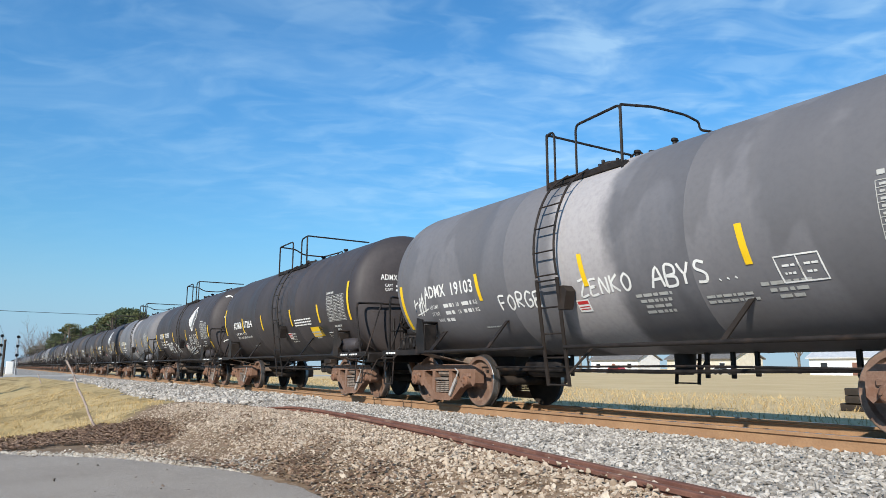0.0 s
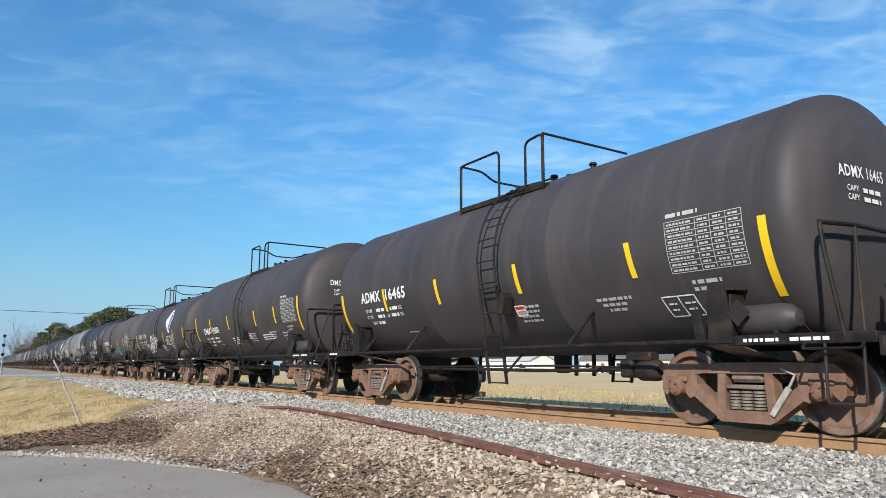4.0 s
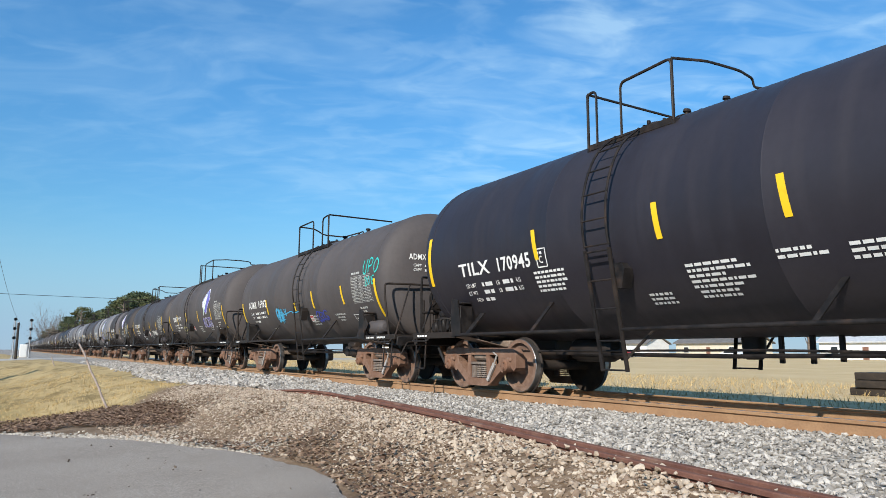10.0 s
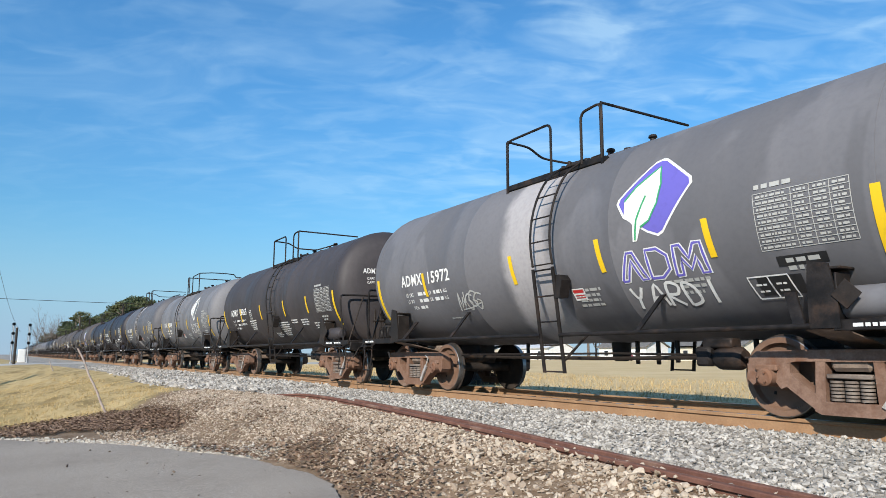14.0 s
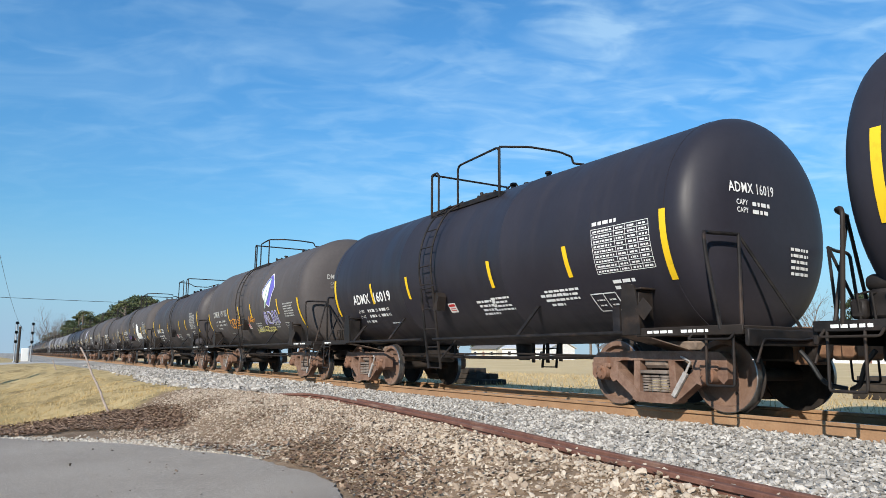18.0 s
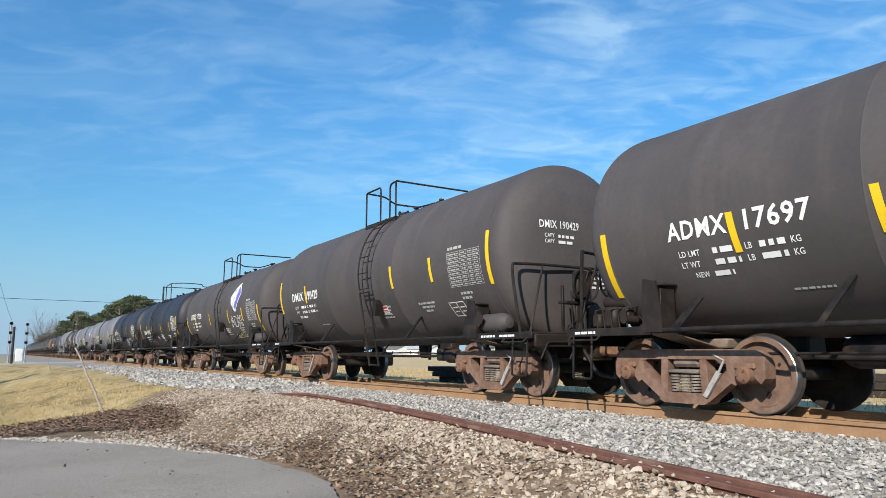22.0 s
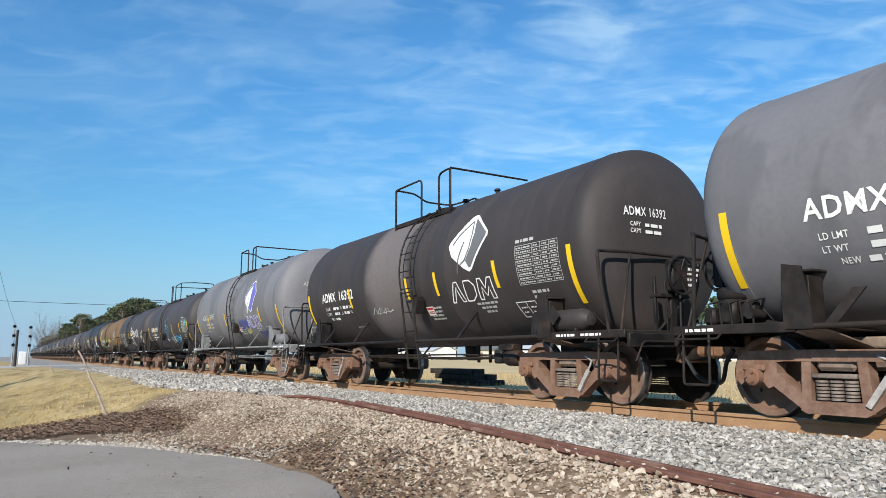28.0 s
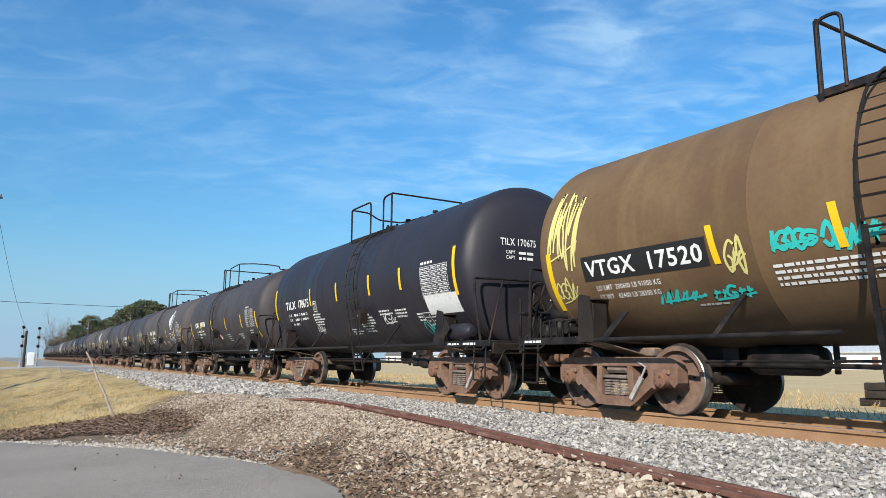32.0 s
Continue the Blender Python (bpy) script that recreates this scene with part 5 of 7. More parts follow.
def mark_car(car, spec, rng):
    """All the paint marks on one car: tape, reporting marks, small lines, table, sign, spray paint."""
    text, style = spec["text"], spec["style"]
    ink = M["white"] if style != "faint" else M["white_dim"]
    lift, end = spec.get("lift", 0.0), spec.get("end", 0.0)
    for x in (-5.40 - END, 5.04 + END):
        g = Geo()
        patch(g, x, x + 0.10, -1.02 + end, -0.10 + end, 0.010)
        decal("reflector_tape", g, M["yellow"], car, "strip of yellow reflective tape")
    for x in spec.get("tape", (-3.4, -1.4, 0.9, 3.2)):
        g = Geo()
        patch(g, x, x + 0.09, -0.59 + lift, -0.12 + lift, 0.010, slant=-0.1)
        decal("reflector_tape", g, M["yellow"], car, "strip of yellow reflective tape")
    g, hd = Geo(), Geo()
    x0, x1, h = spec.get("text_at", (-4.42, -2.52, -0.35))
    if text:
        for word, a, b in zip(text.split(), (0.0, 0.55), (0.455, 1.0)):
            text_on_shell(g, word, x0 + (x1 - x0) * a, h, 0.315, 0.7, to=x0 + (x1 - x0) * b, bold=0.022)
        text_on_head(hd, text, -0.92, 0.32, 0.19, 0.72)
    else:
        text_on_shell(g, "ADMX", x0, h, 0.32, 0.70, bold=0.02)
        for k in range(5):
            patch(g, x0 + 1.06 + 0.18 * k, x0 + 1.16 + 0.18 * k, h, h + 0.22)
    lines = spec.get("weights")
    if lines:
        for k, line in enumerate(lines):
            text_on_shell(g, line, x0 + 0.10, h - 0.22 - 0.14 * k, 0.105, 0.80)
    else:
        for k, word in enumerate(("LD LMT", "LT WT")):
            y = h - 0.22 - 0.14 * k
            text_on_shell(g, word, x0 + 0.10, y, 0.105, 0.80)
            dashes(g, x0 + 0.58, x0 + 0.92, y, 0.07, rng)
            text_on_shell(g, "LB", x0 + 1.0, y, 0.105, 0.8)
            dashes(g, x0 + 1.18, x0 + 1.48, y, 0.07, rng)
            text_on_shell(g, "KG", x0 + 1.54, y, 0.105, 0.8)
        text_on_shell(g, "NEW", x0 + 0.25, h - 0.50, 0.10, 0.8)
        dashes(g, x0 + 0.52, x0 + 0.78, h - 0.50, 0.065, rng)
    for y in (0.16, 0.06):
        text_on_head(hd, "CAPY", -0.82, y, 0.095, 0.8)
        dashes(hd, -0.54, -0.20, y, 0.05, rng, put=lambda a, b: head_point(a, b))
    for y in (-0.35, -0.43, -0.51, -0.59, -0.67):
        dashes(hd, 0.20, 0.62, y, 0.04, rng, put=lambda a, b: head_point(a, b))
    decal("stencilling", g, ink, car, "white stencilled marks and weights")
    decal("head_stencilling", hd, ink, car)
    g = Geo()
    for x in (4.78 + END, 5.3 + END, -5.95 - END):     # small lettering on the edges of the end platforms
        put = lambda a, b: Vector((a, -1.522, b))
        dashes(g, x, x + 0.40, 0.965, 0.035, rng, put=put)
    decal("sill_lettering", g, M["white"], car)
    if "head" in spec:                # a spray tag across the head
        g = Geo()
        for k in range(spec["head"]):
            z, y = 1.0 - 0.42 * k, -1.0 + 0.2 * (k % 2)
            pts = smooth_path([(y + 0.16 * i + rng.uniform(-0.05, 0.05), z + rng.uniform(-0.16, 0.16), 0) for i in range(7)], 5)
            for a, b in zip(pts, pts[1:]):
                if math.hypot(b.x, b.y) < 1.45:
                    w = Vector((-(b - a).y, (b - a).x, 0)).normalized() * 0.022
                    g.add([head_point(*p.xy) for p in (a + w, a - w, b - w, b + w)], [[0, 1, 2, 3]])
        decal("head_tag", g, M["white"], car)
    if style != "faint":
        g = Geo()
        table(g, 3.82, 4.86, -0.60, 0.03, rng)
        dashes(g, 3.84, 4.30, 0.08, 0.05, rng)
        for k in range(2):
            dashes(g, 4.05, 4.45 - 0.1 * k, -0.76 - 0.09 * k, 0.05, rng)
        decal("capacity_table", g, M["white" if spec["body"] == "black_clean" else "white_dim"], car, "white stencilled table of capacities")
    g = Geo()
    bx, bh = spec.get("box", (3.56, -1.19))
    for k in range(2):
        x = bx + 0.24 * k
        stroke(g, [(x, bh), (x + 0.24, bh), (x + 0.20, bh + 0.30), (x - 0.04, bh + 0.30), (x, bh)], 0.020)
        dashes(g, x + 0.03, x + 0.18, bh + 0.18, 0.026, rng)
        dashes(g, x + 0.04, x + 0.16, bh + 0.09, 0.026, rng)
    decal("test_box", g, ink, car)
    if style == "lined":            # a fleet with many fine lines of instructions
        g = Geo()
        for x, h, w, n in ((-2.35, -0.62, 0.75, 5), (0.45, -0.80, 0.9, 5), (1.65, -0.76, 0.65, 2), (2.42, -0.78, 0.75, 3), (3.3, -0.92, 0.3, 3), (-0.30, -1.16, 0.6, 3), (0.5, -1.18, 0.6, 2)):
            for k in range(n):
                dashes(g, x, x + w * rng.uniform(0.6, 1.0), h - 0.075 * k, 0.040, rng)
        stroke(g, [(-2.20, -0.52), (-1.98, -0.52), (-1.98, -0.24), (-2.20, -0.24), (-2.20, -0.52)], 0.02)
        text_on_shell(g, "C", -2.15, -0.46, 0.16, 0.8)
        dashes(g, -2.17, -2.02, -0.32, 0.04, rng)
        decal("small_lettering", g, M["white"], car, "lines of small white writing")
    else:
        g = Geo()
        for k in range(4):
            w = (0.58, 0.50, 0.40, 0.46)[k]
            dashes(g, 0.95 - w / 2, 0.95 + w / 2, -0.84 - 0.085 * k, 0.045, rng)
        for k in range(3):
            w = 0.62 - 0.16 * k
            dashes(g, 2.75 - w / 2, 2.75 + w / 2, -0.86 - 0.085 * k, 0.045, rng)
        dashes(g, -2.9, -2.45, -1.12, 0.03, rng)
        decal("small_lettering", g, M["white" if spec["body"] == "black_clean" else "white_dim"], car)
        lx = (TURNED_OFF if spec["turned"] else -LADDER_OFF) + spec.get("ladder", 0.0) + 0.30
        g = Geo()
        patch(g, lx, lx + 0.25, -0.98, -0.78)
        g.slot = 1
        patch(g, lx + 0.02, lx + 0.23, -0.85, -0.80, 0.009)
        for y in (-0.90, -0.94):
            patch(g, lx + 0.03, lx + 0.22, y, y + 0.015, 0.009)
        part("warning_sign", g, [M["white"], M["red"]], car, "small white and red warning sign", sharp=60)
    if "leaf" in spec:
        leaf_sign(car, spec["leaf"], -0.10 if R > 1.55 else 0.0)
    for item in spec.get("paint", ()):
        kind, mat, *rest = item
        g = Geo()
        if kind == "word":
            word, x, h, size, w = rest
            tag_word(g, word, x, h, size, w, rng)
        elif kind == "loop":
            x0, x1, h0, h1, w, n = rest
            scribble(g, x0, x1, h0, h1, w, rng, n)
        elif kind == "patch":
            x0, x1, h0, h1 = rest
            patch(g, x0, x1, h0, h1, 0.004)
        elif kind == "lines":
            x0, x1, h, n = rest
            for k in range(n):
                dashes(g, x0, x1 - rng.uniform(0, 0.15), h - 0.075 * k, 0.038, rng)
        elif kind == "text":
            word, x, h, size = rest
            text_on_shell(g, word, x, h, size, 0.8)
        decal({"word": "spray_tag", "loop": "spray_tag", "patch": "paint_patch", "lines": "small_lettering", "text": "stencilling"}[kind], g, M[mat], car)


# each car: text, paint, style, and what sets it apart: places on the shell are metres along the car and up from the axis
TRAIN = [
    dict(text='', body='black', style='plain'),
    dict(text='ADMX 19103', body='grey_band', deck=(0.67, -0.9), style='plain', tape=(-2.73, -0.18, 2.35), text_at=(-4.49, -2.86, -0.41), box=(2.72, -0.85), paint=[('word', 'white', 'FORGE', -2.2, -0.8, 0.25, 0.036), ('word', 'white', 'ZENKO', -0.3, -0.72, 0.235, 0.034), ('word', 'white', 'ABYS...', 0.99, -0.74, 0.27, 0.036), ('loop', 'white', -4.98, -4.5, -0.75, -0.3, 0.04, 3), ('lines', 'white_dim', 1.7, 2.4, -0.95, 2)]),
    dict(text='ADMX 17264', body='black', style='plain', turned=True, tape=(-3.33, -1.37, 1.2, 3.2), lift=0.0, end=0.4, text_at=(-4.36, -2.34, -0.43), paint=[('patch', 'yellow', 2.45, 3.17, -0.98, -0.69), ('patch', 'patch', 3.01, 3.62, -0.98, -0.69), ('lines', 'white', 1.45, 2.78, -0.46, 3)], weights=('LD LMT  200900 LB 91150 KG', 'LT WT   62100 LB  28150 KG  NEW 3-89')),
    dict(text='SYRX 200303', body='black', style='plain', turned=True, head=5, leaf=0.35, tape=(-3.49, -1.4, 1.2, 3.2), text_at=(-4.39, -2.3, -0.33), paint=[('word', 'white', 'AVSXM', -2.95, -1.12, 0.5, 0.075), ('loop', 'white', 0.7, 2.2, -1.3, -0.75, 0.05, 5), ('loop', 'white', 3.0, 4.1, -1.25, -0.9, 0.05, 4)]),
    dict(text='ADMX 16366', body='grey_band', style='plain', turned=True, tape=(-3.4, 1.26, 3.06)),
    dict(text='', body='black', style='plain', leaf=0.35),
    dict(text='ADMX 16465', body='black', style='plain', turned=True),
    dict(text='DMIX 190681', body='black', deck=(0.69, 0.9), style='plain', turned=True, size=1, tape=(-3.40, -1.24, 1.54, 3.27), end=0.14, text_at=(-4.35, -2.45, -0.64), ladder=-0.15, paint=[('lines', 'white', -1.23, -0.56, -0.92, 4), ('lines', 'white', 1.78, 2.78, -0.92, 3)]),
    dict(text='ADMX 17779', body='black', style='faint', turned=True, leaf=0.5, tape=(-2.79, -0.57, 1.2, 3.2), text_at=(-4.68, -2.82, -0.32), paint=[('patch', 'grey_patch', -3.15, -2.78, -0.86, -0.46), ('loop', 'white', -2.7, -1.45, -1.2, -0.5, 0.075, 4), ('loop', 'white', -1.7, -0.3, -0.98, -0.18, 0.075, 5), ('loop', 'white', -0.6, 0.05, -0.62, -0.3, 0.055, 4)]),
    dict(text='ADMX 16626', body='black_dull', style='plain', tape=(-3.35, -1.4, 1.2, 3.2), text_at=(-4.22, -2.41, -0.34), paint=[('loop', 'teal', 0.22, 1.34, -0.93, -0.55, 0.04, 5), ('loop', 'teal', 0.56, 1.45, -1.17, -0.88, 0.035, 4)], weights=('LD LMT  200900   LB  91150 KG', 'LT WT  62100      LB  28150 KG', '     NEW  1-97')),
    dict(text='TILX 171032', body='black_clean', style='lined', size=1, tape=(-3.4, 0.22, 1.95, 3.2), lift=0.21, end=0.41, paint=[('patch', 'white', 3.34, 4.12, -0.95, -0.83)]),
    dict(text='DMIX 190664', body='grey', style='plain', turned=True, size=1, tape=(-3.4, -0.41, 2.43), text_at=(-4.39, -2.69, -0.5), paint=[('patch', 'yellow', 1.61, 2.39, -0.62, -0.28), ('lines', 'patch', 1.67, 2.34, -0.4, 3), ('lines', 'white_dim', 1.73, 2.28, -0.71, 3), ('lines', 'white_dim', 2.34, 3.12, -1.11, 2)]),
    dict(text='ADMX 17761', body='black_dull', style='plain', leaf=0.6, tape=(-3.64, -1.32, 0.81, 3.17), text_at=(-4.47, -2.7, -0.28), paint=[('word', 'pale_yellow', 'LALO', -0.12, -1.12, 0.48, 0.1), ('word', 'white', 'SOB', -0.45, -0.62, 0.36, 0.035), ('word', 'lime', 'JK', 5.16, -0.02, 0.48, 0.13), ('word', 'white', 'LOB', -2.0, -0.8, 0.42, 0.035), ('loop', 'white', -4.95, -4.5, -0.75, -0.35, 0.03, 4), ('patch', 'patch', 2.2, 3.3, -1.1, -0.84), ('lines', 'white_dim', -2.4, -1.9, -0.62, 4)]),
    dict(text='TILX 170945', body='black_clean', deck=(0.67, -1.5), style='lined', size=1, tape=(-2.23, 0.16, 1.86, 3.2), lift=0.19, end=0.44, text_at=(-4.37, -2.36, -0.48)),
    dict(text='ADMX 16962', body='black_dull', style='plain', turned=True, tape=(-2.75, -0.24, 1.2, 3.2), text_at=(-4.62, -2.78, -0.33), paint=[('loop', 'sky_blue', -2.02, -1.38, -0.92, -0.42, 0.065, 7), ('word', 'sky_blue', 'V', -1.22, -0.72, 0.22, 0.05), ('loop', 'sky_blue', -1.1, 0.15, -0.66, -0.56, 0.035, 1), ('word', 'teal', 'UPO', 4.5, 0.06, 0.32, 0.035), ('word', 'teal', '2015', 4.6, -0.22, 0.18, 0.03), ('loop', 'blue', 1.2, 1.9, -1.0, -0.7, 0.05, 4)]),
    dict(text='DMIX 191212', body='black_dull', style='plain', size=1, leaf=0.9, text_at=(-4.34, -2.55, -0.44), paint=[('loop', 'pale_yellow', -2.45, -1.67, -1.0, -0.71, 0.03, 4)]),
    dict(text='VTGX 17071', body='black', style='plain', turned=True, tape=(-3.4, -1.17, 0.97, 3.07), end=0.2, ladder=-0.45, paint=[('lines', 'white', 1.45, 3.01, -0.69, 4), ('lines', 'white', -2.23, -1.34, -0.79, 6), ('patch', 'white', 0.28, 0.61, -0.85, -0.65), ('patch', 'red', 0.31, 0.58, -0.74, -0.67)]),
    dict(text='ADMX 16259', body='black_band', style='plain', leaf=0.45, tape=(-3.37, -1.73, 0.53, 3.27), end=0.2, text_at=(-4.42, -2.51, -0.32)),
    dict(text='ADMX 15972', body='grey_band', style='plain', turned=True, leaf=0.8, tape=(-3.42, -0.59, 1.39, 3.17), text_at=(-4.31, -2.46, -0.33), paint=[('word', 'white', 'YARD1', 1.75, -1.2, 0.34, 0.045), ('loop', 'white_dim', -2.4, -1.7, -0.95, -0.6, 0.04, 5), ('patch', 'patch', 3.62, 4.15, -1.15, -0.9), ('patch', 'patch', 3.95, 4.5, -0.8, -0.68)]),
    dict(text='ADMX 19063', body='black', style='lined', turned=True, tape=(-3.23, -1.0, 1.28, 3.17)),
    dict(text='', body='grey', style='plain', leaf=0.4),
    dict(text='ADMX 19235', body='grey_dark', style='plain', turned=True, size=1, tape=(-2.45, -0.95, 2.34, 3.45)),
    dict(text='TILX 170922', body='black_clean', deck=(0.88, 0.9), style='lined', turned=True, size=1, tape=(-2.51, -1.34, 2.23), end=0.45, lift=0.2, paint=[('patch', 'white', 2.67, 3.67, -0.77, -0.66)]),
    dict(text='ADMX 16019', body='black_clean', style='plain', tape=(-3.34, -1.65, 1.28, 3.23), end=0.22, text_at=(-4.37, -2.46, -0.55), ladder=0.15, paint=[('lines', 'white', 1.11, 1.67, -0.8, 4), ('lines', 'white', 2.56, 3.34, -0.79, 3)]),
    dict(text='DMIX 191183', body='black_dull', deck=(0.67, -0.9), style='faint', size=1, leaf=1.0, tape=(-2.44, -1.03, 0.45, 3.27), end=-0.1, text_at=(-4.57, -2.65, -0.38), ladder=0.19, paint=[('loop', 'orange', -2.34, -1.0, -0.9, -0.52, 0.06, 5), ('loop', 'orange', -0.0, 0.67, -0.76, -0.52, 0.05, 3), ('loop', 'pale_yellow', 0.44, 2.34, -1.19, -0.95, 0.05, 8), ('lines', 'white_dim', 3.79, 4.68, -0.33, 6)]),
    dict(text='ADMX 15222', body='black', style='plain', turned=True, size=2, tape=(-3.82, -1.57, 1.36, 2.84), end=0.23, text_at=(-4.71, -2.94, -0.6), ladder=-0.40),
    dict(text='GATX 73421', body='black_dull', ladder=0.22, style='plain', size=1, tape=(-3.48, -1.49, 0.59, 3.31), text_at=(-4.43, -2.55, -0.49), paint=[('patch', 'white', 1.39, 1.84, -0.9, 0.09), ('patch', 'white', 1.78, 3.17, -0.88, -0.5), ('patch', 'yellow', 1.91, 2.25, -0.81, -0.56), ('patch', 'yellow', 2.34, 2.67, -0.81, -0.56), ('patch', 'yellow', 2.76, 3.07, -0.81, -0.56), ('patch', 'white', 1.84, 2.28, -0.48, -0.03), ('loop', 'purple', -2.5, -1.25, -0.92, -0.5, 0.045, 7), ('patch', 'white', -1.87, -1.55, -0.68, -0.38), ('patch', 'patch', -1.84, -1.58, -0.65, -0.41), ('word', 'white', 'C', -1.76, -0.62, 0.11, 0.02), ('patch', 'white_dim', 0.16, 0.22, 0.05, 0.19), ('patch', 'white_dim', 0.21, 0.29, -0.10, 0.02), ('patch', 'white_dim', 0.06, 0.16, 0.20, 0.24), ('patch', 'white_dim', -0.26, -0.24, -0.15, 0.22), ('patch', 'white_dim', -0.16, -0.14, -0.05, 0.32), ('patch', 'patch', 3.67, 4.79, -0.24, -0.09), ('lines', 'red', -3.9, -3.45, -1.24, 2)], weights=('LD LMT  222600LB  100950KG', 'LT WT   63400LB   28750KG', '   NEW  7-95')),
    dict(text='ADMX 17697', body='black_dull', style='plain', tape=(-3.39, -1.82, 1.2, 3.2), text_at=(-4.27, -2.45, -0.34)),
    dict(text='DMIX 190429', body='black_dull', deck=(0.66, -0.6), style='plain', turned=True, size=1, tape=(-3.4, 1.57, 3.18), lift=0.15, end=0.38, ladder=0.17),
    dict(text='ADMX 17250', body='black_dull', style='plain', turned=True, leaf=0.55, tape=(-3.74, -1.32, 1.44, 3.24), text_at=(-4.5, -2.65, -0.25), paint=[('loop', 'pale_yellow', 1.56, 2.9, -1.26, -1.03, 0.03, 6), ('patch', 'white', 0.13, 0.38, -0.85, -0.72)]),
    dict(text='ADMX 17058', body='black_clean', style='plain', tape=(-3.23, -1.7, 1.06, 3.29), end=0.18, text_at=(-4.23, -2.31, -0.61), paint=[('lines', 'white', 0.72, 1.28, -0.74, 4), ('lines', 'white', 2.56, 3.45, -0.84, 3)]),
    dict(text='ADMX 19569', body='black_clean', style='lined', turned=True, tape=(-3.4, -1.0, 1.45, 3.34), lift=0.2),
    dict(text='', body='grey', style='plain'),
    dict(text='ADMX 16384', body='grey', style='plain', leaf=0.85, tape=(-3.59, -1.87, 1.2, 3.2), text_at=(-4.46, -2.67, -0.32), paint=[('loop', 'lime', -5.25, -4.5, -0.85, -0.12, 0.075, 6), ('word', 'lime', 'T', -5.05, 0.0, 0.2, 0.05), ('word', 'purple', 'JKW', 4.7, -0.74, 0.22, 0.05)]),
    dict(text='ADMX 16129', body='grey_band', style='plain', tape=(-3.4, 3.3), paint=[('loop', 'white', -3.12, -0.89, -1.17, -0.55, 0.055, 5), ('loop', 'white', -0.11, 0.78, -1.12, -0.55, 0.04, 5), ('loop', 'white', 0.78, 3.9, -1.03, -0.41, 0.04, 6), ('loop', 'white_dim', 4.45, 5.01, -0.93, -0.55, 0.03, 5), ('patch', 'patch', 3.45, 4.18, -1.36, -1.08)]),
    dict(text='ADMX 16392', body='black_band', style='plain', turned=True, leaf=0.35, tape=(-2.73, 0.11, 1.26, 3.2), paint=[('loop', 'white_dim', -1.67, -0.78, -0.84, -0.65, 0.03, 3), ('patch', 'white', 0.13, 0.38, -0.85, -0.72)]),
    dict(text='ADMX 19495', body='grey', deck=(0.8, 0.9), style='faint', turned=True, size=1, leaf=0.85, tape=(-3.44, -0.94, 3.26), lift=-0.1, end=-0.13, text_at=(-4.39, -2.49, -0.35), ladder=-0.18, paint=[('loop', 'blue', 0.78, 1.78, -0.9, -0.52, 0.06, 5), ('loop', 'blue', 2.67, 3.67, -1.33, -1.0, 0.05, 5), ('loop', 'pale_yellow', 1.34, 1.78, -1.09, -0.81, 0.05, 3)]),
    dict(text='ADMX 15968', body='black', style='plain', tape=(-3.46, -1.82, 1.42, 3.27), text_at=(-4.37, -2.48, -0.35), paint=[('word', 'sky_blue', 'OC', -0.22, -0.14, 0.36, 0.028), ('word', 'sky_blue', 'COO', -0.46, -0.5, 0.4, 0.028), ('word', 'sky_blue', 'OC', -0.2, -0.9, 0.36, 0.028), ('word', 'sky_blue', 'HOEKNT', 1.36, -1.08, 0.36, 0.05), ('word', 'white', 'W', 1.4, -1.0, 0.42, 0.03), ('loop', 'sky_blue', 2.62, 3.75, -1.3, -1.02, 0.028, 8), ('loop', 'blue', -2.0, -1.3, -1.1, -0.75, 0.03, 5), ('loop', 'teal', 4.4, 4.95, -0.35, 0.0, 0.03, 4)]),
    dict(text='VTGX 17192', body='black', deck=(0.7, -2.05), style='faint', tape=(-2.54, -0.66, 0.33, 3.2), text_at=(-4.56, -2.7, -0.35), ladder=0.62, paint=[('word', 'white', 'ERAHINSK', 0.82, -0.48, 0.44, 0.055), ('word', 'white', 'Z', 0.5, -0.3, 0.46, 0.06), ('word', 'white', '16', 0.3, -0.08, 0.16, 0.035), ('loop', 'white_dim', -4.1, -2.4, -1.2, -0.62, 0.06, 6), ('lines', 'white', -1.45, -1.0, -0.52, 5), ('lines', 'white', 0.72, 1.2, -0.58, 6), ('loop', 'white', 4.3, 4.95, -1.0, -0.05, 0.035, 4)]),
